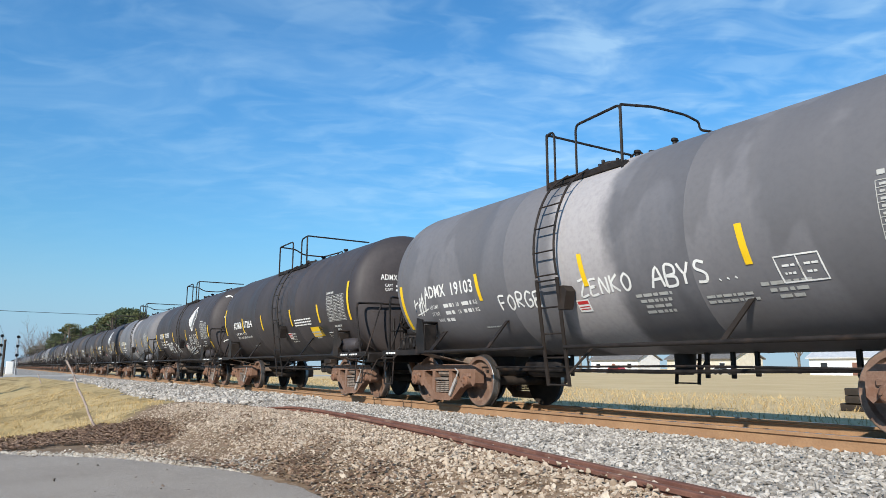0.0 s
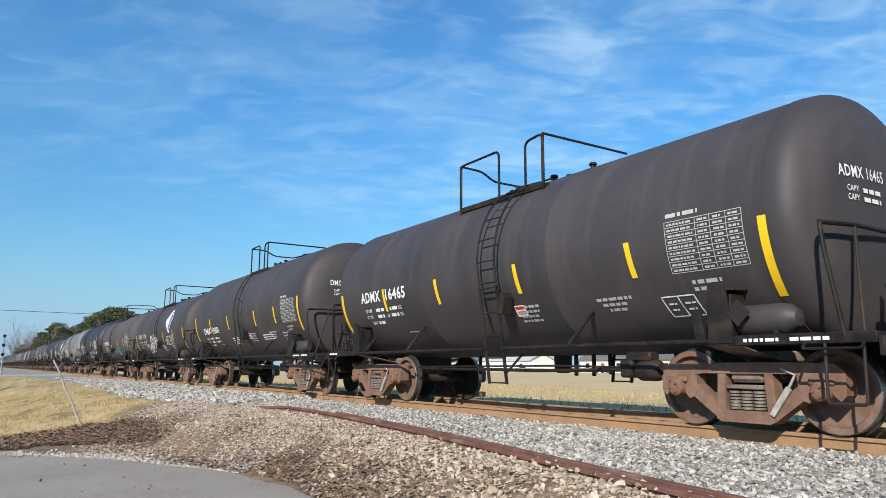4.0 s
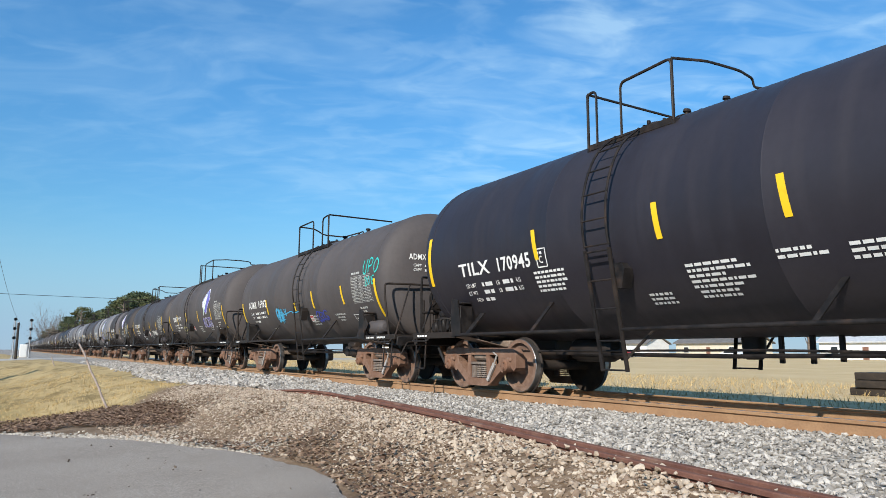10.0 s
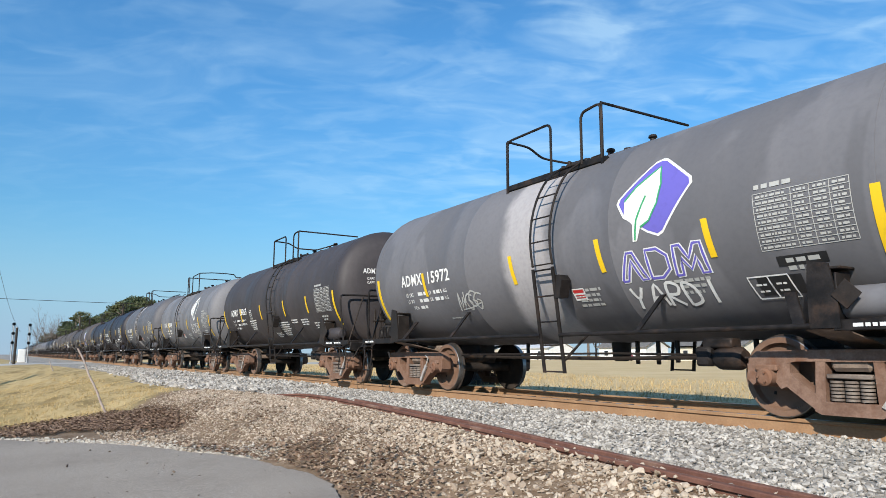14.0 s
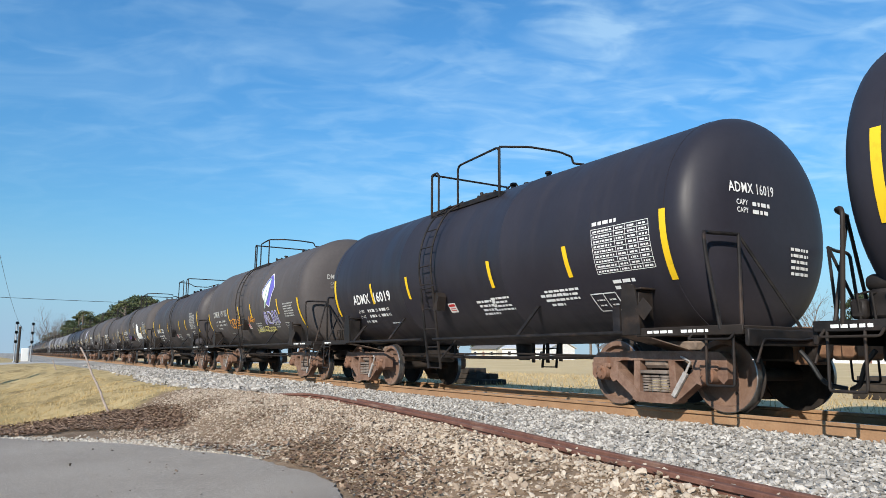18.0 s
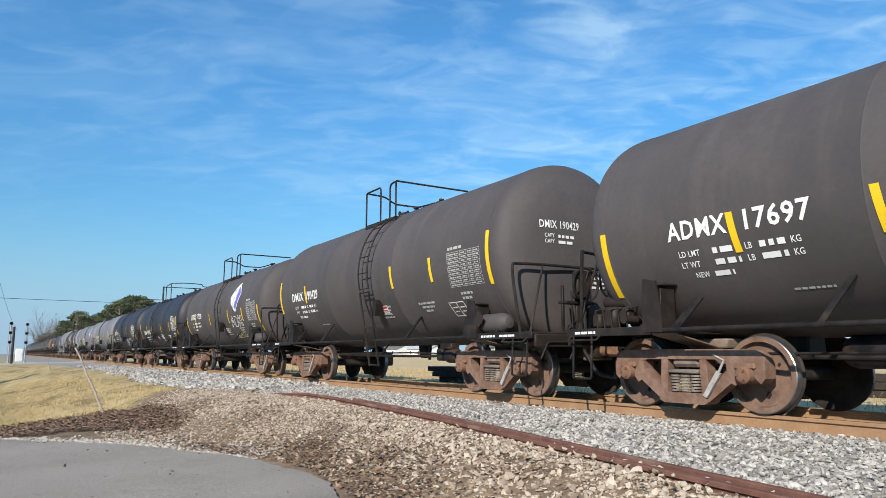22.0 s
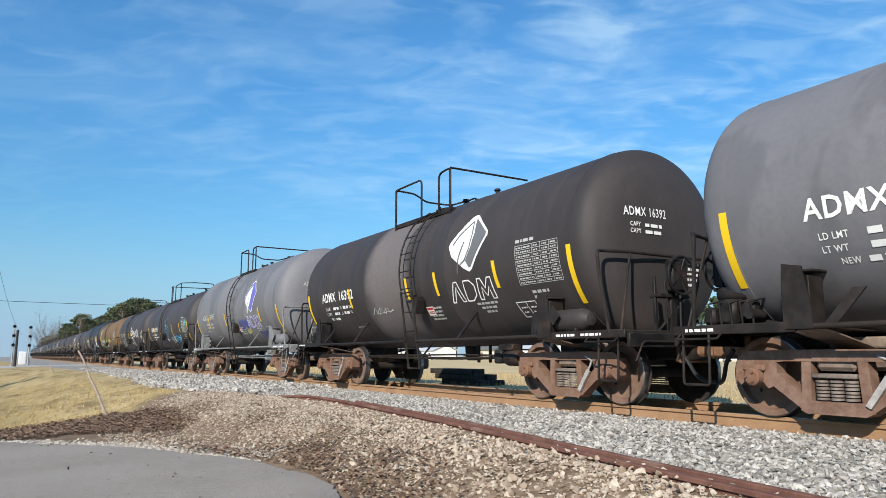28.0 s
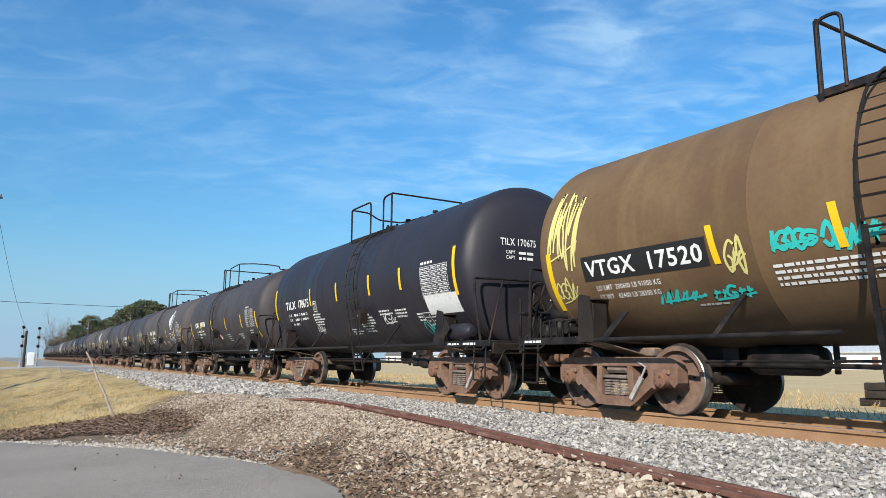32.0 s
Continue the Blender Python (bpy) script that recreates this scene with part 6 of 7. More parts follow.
    dict(text='VTGX 17520', body='brown', style='plain', ladder=0.35, tape=(-2.45, -0.98, 1.2, 3.2), text_at=(-4.58, -2.59, -0.53), paint=[('patch', 'patch', -4.66, -2.52, -0.6, -0.24), ('loop', 'pale_yellow', -5.36, -4.72, -0.35, 0.85, 0.04, 9), ('loop', 'pale_yellow', -5.3, -4.9, -0.9, -0.5, 0.03, 4), ('loop', 'teal', -1.72, -1.22, -0.55, -0.32, 0.06, 5), ('loop', 'teal', -1.12, -0.55, -0.62, -0.3, 0.06, 5), ('loop', 'teal', -3.45, -2.78, -1.07, -0.85, 0.05, 5), ('loop', 'teal', -2.66, -2.1, -1.05, -0.88, 0.05, 5), ('loop', 'pale_yellow', -2.3, -2.05, -0.75, -0.3, 0.04, 3), ('loop', 'pale_yellow', 0.3, 1.9, -0.65, -0.2, 0.05, 8), ('loop', 'teal', 1.9, 2.9, -1.15, -0.85, 0.06, 6), ('lines', 'white', -1.75, -0.3, -0.72, 4), ('text', 'white', 'CORN SYRUP', 3.85, 0.1, 0.16), ('patch', 'patch', 2.8, 3.3, -0.45, -0.15)], weights=('LD LMT  200600 LB 91000 KG', 'LT WT   62400 LB 28300 KG')),
    dict(text='TILX 170675', body='black_clean', style='lined', turned=True, size=1, tape=(-2.4, -0.55, 1.38, 2.92), lift=0.25, end=0.41, ladder=0.27, paint=[('patch', 'white', 3.84, 5.07, -0.95, -0.54), ('loop', 'white', -2.45, -2.01, -1.19, -0.9, 0.035, 3), ('loop', 'teal', 3.34, 4.12, -1.47, -1.09, 0.04, 5), ('loop', 'white', 1.67, 2.23, -1.09, -0.81, 0.04, 3)]),
]
BODIES = {"black": "black", "black_clean": "clean glossy black", "black_dull": "dull sooty black", "black_band": "black", "grey": "grey", "grey_band": "light grey", "grey_dark": "dark grey", "brown": "rusty brown"}
PITCH, FIRST_X = 13.05, 6.09          # length of a car over its couplers, the first car's place at the start
RUN = [(0, 0.00), (4, 62.94), (8, 126.02), (12, 189.03), (16, 251.84), (20, 314.39), (24, 376.67), (28, 438.76), (32, 500.79)]   # seconds and metres run: it slows a little
CARS = []


def build_train():
    SHARED.update(tank=tank_mesh(), side_frame=side_frame(), spring_pack=spring_pack(), journal=journal(), wheelset=wheelset(), bolster=truck_bolster(), lever=brake_lever())
    SHARED["far_frame"] = far_frame()
    rng = random.Random(11)
    specs = list(TRAIN)
    for k in range(19):
        specs.append(dict(text="", body=("black", "black_clean", "grey", "black", "black_dull", "grey_band")[rng.randrange(6)], style="plain", **({"leaf": 0.4} if k % 3 == 1 else {})))
    masters = {}
    x = FIRST_X + PITCH
    for i, spec in enumerate(specs):
        size, turned, far = spec.setdefault("size", 0), spec.setdefault("turned", False), i > len(TRAIN) + 1
        long = 0.36 if size == 2 else 0.0
        x -= PITCH + long
        spec["x"] = x
        x -= long
        key, at = (size, turned, far), pose(spec["x"], TRACK_Y, 0)
        if key in masters:
            car = copy_thing(masters[key], at)
        else:
            set_size(size)
            SHARED.setdefault(("tank", "big_tank", "long_tank")[size], None)
            if SHARED[("tank", "big_tank", "long_tank")[size]] is None:
                SHARED[("tank", "big_tank", "long_tank")[size]] = tank_mesh()
            car = masters[key] = build_car(turned, far)
            car.matrix_basis = at
        CARS.append((car, spec))
    for i, (car, spec) in enumerate(CARS):
        body = spec["body"]
        what = ["with white stencilled marks"]
        if "leaf" in spec:
            what = ["with a leaf sign"]
        if any(p[0] in ("word", "loop") for p in spec.get("paint", ())):
            what.append("and spray-painted tags")
        elif spec["style"] == "lined":
            what.append("and yellow tape")
        if "band" in body or body == "grey_dark":
            what = ["with a pale spill band"] + what[1:]
        tagged(car, f"{BODIES[body]} tank car {' '.join(what)}", "tank car", "tank cars of the train")
        for ob in car.children:
            if ob.name.startswith("tank"):
                slot = ob.material_slots[0]
                slot.link, slot.material = "OBJECT", M[body]
            elif ob.name.startswith("brake_reservoir"):
                ob.material_slots[0].link = "OBJECT"
                ob.material_slots[0].material = M[body]
            elif spec["text"].endswith("9495") and ob.data and ob.data.materials and ob.data.materials[0] == M["frame_black"] and not ob.name.startswith(("handrail", "rail_post", "walkway", "manway", "valve", "ladder", "rung", "lower")):
                slot = ob.material_slots[0]
                slot.link, slot.material = "OBJECT", M["frame_grey"]
        for ob in car.children:
            if "ladder" in spec and ob.name.startswith(("ladder", "lower_stile", "rung", "walkway", "grating", "handrail", "rail_post", "manway", "valve")) and not ob.name.startswith("handrail_brace"):
                ob.matrix_basis = pose(spec["ladder"], 0, 0)
            if "deck" in spec and ob.name.startswith(("walkway", "grating", "handrail", "rail_post", "manway", "valve")) and not ob.name.startswith("handrail_brace"):
                k, c = spec["deck"]                # a shorter platform
                ob.matrix_basis = ob.matrix_basis @ pose(c * (1 - k), 0, 0) @ Matrix.Diagonal((k, 1, 1, 1))
        set_size(spec["size"])
        FAR[0] = i > len(TRAIN) + 1
        mark_car(car, spec, random.Random(100 + i))
    set_size(0)


build_train()

# ---------------------------------------------------------------- stones, litter and grass


def base_stones(rng, n):
    """Some broken-stone shapes: an icosahedron pulled about."""
    bm = bmesh.new()
    bmesh.ops.create_icosphere(bm, subdivisions=1, radius=1)
    v = np.array([p.co[:] for p in bm.verts])
    f = np.array([[p.index for p in q.verts] for q in bm.faces])
    bm.free()
    out = []
    for _ in range(n):
        w = v * rng.uniform(0.62, 1.25, (len(v), 1)) * np.array([rng.uniform(0.95, 1.5), rng.uniform(0.7, 1.1), rng.uniform(0.35, 0.7)])
        out.append(w)
    return out, f


def scatter(name, xy, size, mat, label, lift=0.25, seed=1, top=None):
    """Stones at the points xy, of the given sizes, as one mesh."""
    rng = np.random.default_rng(seed)
    shapes, f = base_stones(rng, 14)
    n, k = len(xy), len(shapes[0])
    pick = rng.integers(0, len(shapes), n)
    q = rng.normal(size=(n, 4)) * np.array([1, 0.25, 0.25, 1])
    q /= np.linalg.norm(q, axis=1)[:, None]
    w, x, y, z = q.T
    rot = np.stack([1 - 2 * (y * y + z * z), 2 * (x * y - z * w), 2 * (x * z + y * w), 2 * (x * y + z * w), 1 - 2 * (x * x + z * z), 2 * (y * z - x * w),
                    2 * (x * z - y * w), 2 * (y * z + x * w), 1 - 2 * (x * x + y * y)], -1).reshape(n, 3, 3)
    v = np.einsum("nij,nkj->nki", rot, np.array(shapes)[pick]) * size[:, None, None]
    zs = height(xy[:, 0], xy[:, 1]) if top is None else top
    v += np.stack([xy[:, 0], xy[:, 1], zs + size * lift + rng.uniform(-0.3, 0.6, n) * size], -1)[:, None, :]
    faces = (f[None] + (np.arange(n) * k)[:, None, None]).reshape(-1, 3)
    return raw_mesh(name, v.reshape(-1, 3), faces, mat, label)


def raw_mesh(name, v, faces, mat, label, parent=None):
    me = bpy.data.meshes.new(name)
    me.vertices.add(len(v))
    me.vertices.foreach_set("co", np.asarray(v, np.float32).ravel())
    m = faces.shape[1]
    me.loops.add(faces.size)
    me.loops.foreach_set("vertex_index", faces.astype(np.int32).ravel())
    me.polygons.add(len(faces))
    me.polygons.foreach_set("loop_start", np.arange(0, faces.size, m, dtype=np.int32))
    me.polygons.foreach_set("loop_total", np.full(len(faces), m, np.int32))
    me.update(calc_edges=True)
    me.shade_flat()
    me.materials.append(mat)
    ob = new(name, me)
    ob.parent = parent
    return tagged(ob, label, name.replace("_", " "), kind="stuff")


def stone_material(name, tones, rough=0.9):
    n = Nodes(name)
    r = n.island()
    col = n.mix(n.ramp(r, 0.25, 0.3), tones[0], tones[1])
    col = n.mix(n.ramp(r, 0.55, 0.6), col, tones[2])
    col = n.mix(n.ramp(r, 0.85, 0.88), col, tones[3])
    col = n.mix(n.ramp(n.noise(30, 3, 0.6), 0.35, 0.75, 0, 0.4), col, tuple(v * 0.6 for v in tones[1]))
    n.bump(n.noise(120, 3, 0.6), 0.4, 0.003)
    return n.done(col, rough, 0, 0.3)


def spread(rng, x0, x1, y0, y1, per_m2):
    n = int((x1 - x0) * (y1 - y0) * per_m2)
    return np.stack([rng.uniform(x0, x1, n), rng.uniform(y0, y1, n)], -1)


def old_rail_y(x):
    """Where the old rail runs, on the ground's own grid."""
    return np.interp(-x, [-3, 0, 1.95, 3.9, 5.2, 6.75, 9, 11.5, 13, 15.8, 18.8, 21], [3.9, 4.4, 4.73, 5.18, 5.5, 5.8, 6.22, 6.55, 6.6, 6.5, 6.3, 5.6])


LITTER_ZONES = [[(-14.0, 0.2), (-15.4, 0.4), (-16.3, 1.3), (-17.2, 2.3), (-18.4, 3.2), (-17.2, 3.9), (-15.0, 3.9), (-13.2, 3.6), (-13.7, 2.4), (-14.2, 1.5), (-13.7, 0.9)],
                [(-6.7, 3.55), (-6.2, 4.4), (-4.8, 3.8), (-3.0, 3.4), (-3.0, 2.8), (-5.2, 3.1)],
                [(-11.2, 2.7), (-10.2, 3.15), (-8.7, 3.9), (-6.7, 4.1), (-6.5, 3.5), (-8.0, 3.35), (-9.2, 3.1)]]


def in_zone(xy, zone, rng, soft):
    """Whether points lie in a plan outline, its edge made ragged."""
    p = xy + rng.normal(0, soft, xy.shape)
    inside = np.zeros(len(p), bool)
    for (ax, ay), (bx, by) in zip(zone, zone[1:] + zone[:1]):
        cross = (ay > p[:, 1]) != (by > p[:, 1])
        inside ^= cross & (p[:, 0] < (bx - ax) * (p[:, 1] - ay) / ((by - ay) or 1e-9) + ax)
    return inside


def stones():
    rng = np.random.default_rng(21)
    ballast = stone_material("grey_ballast_stone", ((0.3864, 0.3606, 0.327), (0.2744, 0.2542, 0.2296), (0.504, 0.4726, 0.4312), (0.1848, 0.168, 0.149)))
    old = stone_material("tan_old_gravel", ((0.44, 0.36, 0.28), (0.335, 0.26, 0.192), (0.52, 0.44, 0.35), (0.24, 0.17, 0.12)))
    a = spread(rng, -17, 3, 4.3, 9.2, 430)
    a = a[a[:, 1] > old_rail_y(a[:, 0]) + 0.20 + 0.12 * np.sin(a[:, 0] * 1.3)]
    b = spread(rng, -60, -17, 5.25, 9.8, 100)
    b = b[b[:, 1] > np.interp(-b[:, 0], [17, 19, 22, 30, 45, 60], [6.7, 6.4, 5.8, 6.2, 7.1, 7.6]) + 0.15 * np.sin(b[:, 0] * 0.7) + rng.normal(0, 0.15, len(b))]
    near = np.arange(len(a) + len(b)) < len(a)
    xy = spots(np.concatenate([a, b]))
    keep = xy[:, 1] < 7.40
    xy, near = xy[keep], near[keep]
    size = np.where(near, rng.uniform(0.013, 0.032, len(xy)), rng.uniform(0.045, 0.075, len(xy)))
    scatter("ballast", xy, size, ballast, "loose light grey crushed stone beside the rails", seed=2)
    c = spread(rng, -60, 2, 9.40, 10.4, 60)
    scatter("far_ballast", c, rng.uniform(0.03, 0.06, len(c)), ballast, "grey crushed stone on the far side of the track", seed=3)
    d = spread(rng, -20, 6, 2.0, 6.8, 860)
    e = road_edge(d[:, 0])
    bare = wave(d[:, 0], d[:, 1], 1.7, 3.1) + wave(d[:, 0], d[:, 1], 3.9, 1.1) * 0.5 - 0.9 * step(-d[:, 0], 8, 13) * step(4.6 - d[:, 1], 0.2, 1.2) - 0.5 * step(4.1 - d[:, 1], 0.0, 0.7)
    keep = (d[:, 1] > e + 0.1) & (d[:, 1] < old_rail_y(d[:, 0]) + 0.05) & (rng.random(len(d)) < 0.42 + 0.7 * step(bare, -0.75, 0.35)) & (d[:, 0] + 1.2 * d[:, 1] > -13.0 + rng.normal(0, 0.5, len(d)))
    for k, zone in enumerate(LITTER_ZONES):
        keep &= ~(in_zone(d, zone, rng, 0.22) & (rng.random(len(d)) < (0.92, 0.55, 0.75)[k]))
    d = d[keep]
    scatter("old_gravel", spots(d), np.clip(rng.lognormal(-4.22, 0.40, len(d)), 0.008, 0.044) * (0.78 + 0.27 * step(d[:, 0], -9.0, -4.0)), old, "loose tan gravel mixed with earth", seed=4)
    # stones that lie between and on the old rails
    f = spread(rng, -9, 3, 0, 0.17, 60)
    f[:, 1] = old_rail_y(f[:, 0]) + 0.04 + f[:, 1]
    scatter("rail_gravel", spots(f), rng.uniform(0.018, 0.034, len(f)), old, "gravel caught between the old rails", seed=6, top=np.full(len(f), -0.232))
    # a pale strip along the asphalt
    s = rng.uniform(-14.2, -8.4, 3600)
    g = np.stack([s, road_edge(s) + np.abs(rng.normal(0.05, 0.30, len(s))) + 0.05], -1)
    pale = stone_material("pale_verge_gravel", ((0.483, 0.437, 0.3737), (0.3795, 0.3335, 0.276), (0.5405, 0.4945, 0.4255), (0.276, 0.23, 0.1782)))
    scatter("verge_gravel", spots(g), rng.uniform(0.011, 0.028, len(g)), pale, "pale gravel along the asphalt's edge", seed=5)


stones()


def flakes(name, xy, size, mat, label, seed, up=0.02, tall=None):
    """Dead leaves and chips (lying) or blades of grass (standing) as one mesh of small triangles."""
    rng = np.random.default_rng(seed)
    n = len(xy)
    a = rng.uniform(0, 2 * math.pi, n)
    z = height(xy[:, 0], xy[:, 1])
    d = np.stack([np.cos(a), np.sin(a)], -1)
    p = np.zeros((n, 3, 3))
    if tall is None:
        for k, off in enumerate((0, 2.1, 4.2)):
            p[:, k, 0] = xy[:, 0] + np.cos(a + off) * size
            p[:, k, 1] = xy[:, 1] + np.sin(a + off) * size
            p[:, k, 2] = z + up + rng.uniform(0, 1, n) * size * 1.2
    else:
        for k, s in enumerate((-1, 1)):
            p[:, k, :2] = xy + d * (size * s)[:, None]
            p[:, k, 2] = z - 0.01
        p[:, 2, :2] = xy + rng.normal(0, 0.45, (n, 2)) * tall[:, None]
        p[:, 2, 2] = z + tall
    return raw_mesh(name, p.reshape(-1, 3), np.arange(3 * n).reshape(-1, 3), mat, label)


def litter_and_grass():
    rng = np.random.default_rng(31)
    n = Nodes("dead_leaf_litter")
    r = n.island()
    leaf = n.done(n.mix(n.ramp(r, 0.5, 0.9), n.mix(r, (0.105, 0.060, 0.036), (0.20, 0.118, 0.072)), (0.31, 0.21, 0.14)), 0.9)
    # the ridge of leaf mould between the ditch and the pale verge
    b = spread(rng, -21, -2.5, 0.2, 5.3, 620)
    b = b[(in_zone(b, LITTER_ZONES[0], rng, 0.20) | in_zone(b, LITTER_ZONES[1], rng, 0.18) | in_zone(b, LITTER_ZONES[2], rng, 0.14)) & (b[:, 1] > road_edge(b[:, 0]) + 0.03)]
    ridge = spread(rng, -18.5, -13, 0.2, 4.0, 900)
    b = np.concatenate([b, ridge[in_zone(ridge, LITTER_ZONES[0], rng, 0.12)]])
    c = spread(rng, -16, -2, 2.4, 5.1, 200)
    c = c[(wave(c[:, 0], c[:, 1], 1.9, 2.2) + 0.6 * wave(c[:, 0], c[:, 1], 5.1, 0.7) + rng.normal(0, 0.35, len(c)) > 0.42) & (c[:, 1] > road_edge(c[:, 0]) + 0.05)]
    xy = np.concatenate([b, c])
    flakes("leaf_litter", spots(xy), rng.uniform(0.012, 0.036, len(xy)), leaf, "dark brown dead leaves and chips on the verge", 7, up=0.03)
    n = Nodes("dry_grass_blades")
    r = n.island()
    straw = n.done(n.mix(r, (0.33, 0.235, 0.105), (0.52, 0.395, 0.205)), 0.9, 0, 0.05)
    a = spread(rng, -44, -13.5, -2.5, 5.4, 110)
    a = a[(a[:, 0] + 1.2 * a[:, 1] < -13.9 + 0.3 * np.sin(a[:, 1] * 3)) & (wave(a[:, 0], a[:, 1], 2.1, 0.3) + rng.normal(0, 0.5, len(a)) > -0.2)]
    flakes("dry_grass", spots(a), rng.uniform(0.005, 0.012, len(a)), straw, "short dry yellow grass on the ditch bank", 8, tall=rng.uniform(0.03, 0.11, len(a)))
    b = spread(rng, -75, 2, 12.6, 24, 20)
    flakes("field_grass", b, rng.uniform(0.006, 0.014, len(b)), straw, "dry yellow grass of the field beyond the track", 9, tall=rng.uniform(0.05, 0.2, len(b)))


litter_and_grass()


def asphalt_specks():
    rng = np.random.default_rng(77)
    xy = spread(rng, -14, 1, -3, 3.2, 14)
    xy = xy[wave(xy[:, 0], xy[:, 1], 2.2, 0.4) + rng.normal(0, 0.35, len(xy)) > 0.45]
    xy = xy[xy[:, 1] < road_edge(xy[:, 0]) - 0.15]
    n = Nodes("dark_chips")
    mat = n.done(n.mix(n.island(), (0.05, 0.035, 0.025), (0.17, 0.13, 0.10)), 0.9)
    size = rng.uniform(0.006, 0.022, len(xy))
    scatter("asphalt_chips", spots(xy), size, mat, "small dark chips strewn on the asphalt", 0.1, 12, np.full(len(xy), ROAD_Z + 0.032))


asphalt_specks()

# ---------------------------------------------------------------- small things by the track
WOOD = surface("weathered_post_wood", (0.30, 0.235, 0.20), (0.42, 0.345, 0.30), 0.85, scale=7, fine=50, bump=0.5)
CREOSOTE = surface("creosoted_wood", (0.022, 0.017, 0.013), (0.055, 0.042, 0.032), 0.9, scale=5, fine=50, bump=0.5)
GALV = surface("dull_galvanised_steel", (0.33, 0.34, 0.35), (0.45, 0.46, 0.47), 0.5, 0.6, 6)


def leaning_post(base, top, r, label):
    base, top = Vector(base), Vector(top)
    pts = [base.lerp(top, k / 8) + Vector((0.015 * math.sin(k * 1.3), 0.012 * math.cos(k * 1.9), 0)) for k in range(9)]
    tp = thing("leaning_post", label, "post", at=Matrix.Translation(base))
    part("shaft", Geo().tube([p - base for p in pts], [r * (1.15 - 0.25 * k / 8) for k in range(9)], 10), WOOD, tp)
    part("wire_staple", Geo().tube([pts[6] - base + Vector((0, -r, 0)), pts[6] - base + Vector((0.02, -r - 0.02, 0.03)), pts[6] - base + Vector((0, -r, 0.06))], 0.006, 6), GALV, tp)


leaning_post((-17.44, 1.99, float(height(np.array(-17.44), np.array(1.99))) - 0.1), (-18.01, 1.32, 0.82), 0.023, "weathered wooden post leaning over the ditch bank")
leaning_post((-52.8, 2.62, -0.75), (-52.9, 2.27, 0.21), 0.03, "thin dark post leaning beside the ballast")


def tie_pile(x, y, rows):
    """Old ties stacked along the track, on the field's edge."""
    tp = thing("tie_pile", "stack of old creosoted railway ties in the grass", "tie pile", at=pose(x, y, FIELD_Z))
    rng = random.Random(int(x * 7))
    for k, (n, x0) in enumerate(rows):
        for i in range(n):
            part("tie", Geo().box((0, 0, 0), (2.6, 0.22, 0.18), 0.015), CREOSOTE, tp, at=pose(x0 + rng.uniform(-0.08, 0.08), 0.26 * i + rng.uniform(-0.02, 0.02), 0.10 + 0.185 * k, 0, 0, rng.uniform(-2, 2)))


tie_pile(-7.9, 17.5, [(4, -0.12), (4, 0.0), (3, 0.05)])
tie_pile(-21.5, 13.7, [(4, 0.6), (4, 0.25), (3, -0.15)])


def crossing_signal(x, y, turn):
    sg = thing("crossing_signal", "railway crossing signal mast with dark round lamps", "signal", "signals at the crossing", at=pose(x, y, -0.3, 0, 0, turn))
    part("mast", Geo().lathe([(0, 0.16), (0.12, 0.16), (0.14, 0.07), (4.1, 0.06), (4.12, 0.0)], (0, 0, 0), "Z", 12), GALV, sg, "silver mast")
    for z in (2.2, 3.2, 4.2):
        lamp = part("lamp", Geo().lathe([(-0.10, 0.0), (-0.10, 0.12), (0.02, 0.12), (0.10, 0.12), (0.22, 0.13)], (0, 0, 0), "X", 14), M["patch"], sg, at=pose(0.12, 0.0, z))
        part("target", Geo().lathe([(-0.02, 0.0), (-0.02, 0.17), (0.0, 0.17)], (0, 0, 0), "X", 18), M["patch"], lamp)
    part("ladder", Geo().tube([(-0.18, -0.14, 0.2), (-0.10, -0.14, 4.2)], 0.018, 6).tube([(-0.18, 0.14, 0.2), (-0.10, 0.14, 4.2)], 0.018, 6), GALV, sg)


crossing_signal(-88.0, 0.12, 0)
crossing_signal(-90.0, 1.66, 0)


def cabinet(x, y):
    cb = thing("signal_cabinet", "white metal signal cabinet beside the crossing", "cabinet", at=pose(x, y, -0.32))
    part("body", Geo().box((0, 0, 0.85), (0.9, 0.75, 1.4), 0.03), plain("white_cabinet_paint", (0.72, 0.72, 0.70), 0.5), cb)
    part("plinth", Geo().box((0, 0, 0.08), (1.0, 0.85, 0.18), 0.02), surface("cabinet_concrete", (0.35, 0.34, 0.32), (0.45, 0.44, 0.42), 0.9), cb)
    door = part("door", Geo().box((0.46, 0, 0.85), (0.03, 0.62, 1.2), 0.01), plain("cabinet_door_paint", (0.66, 0.66, 0.64), 0.5), cb)
    part("handle", Geo().box((0.485, 0.22, 0.9), (0.02, 0.03, 0.14), 0.006), GALV, door)


cabinet(-91.0, 1.13)
sp = thing("marker_post", "dark wooden marker post beside the crossing", "post", at=pose(-84.0, 0.41, -0.4))
part("shaft", Geo().tube([(0, 0, 0), (0.01, 0, 2.0), (0, 0, 3.8)], [0.13, 0.12, 0.11], 10), CREOSOTE, sp)
part("cap", Geo().lathe([(3.78, 0.125), (3.84, 0.12), (3.87, 0.0)], (0, 0, 0), "Z", 10), GALV, sp)


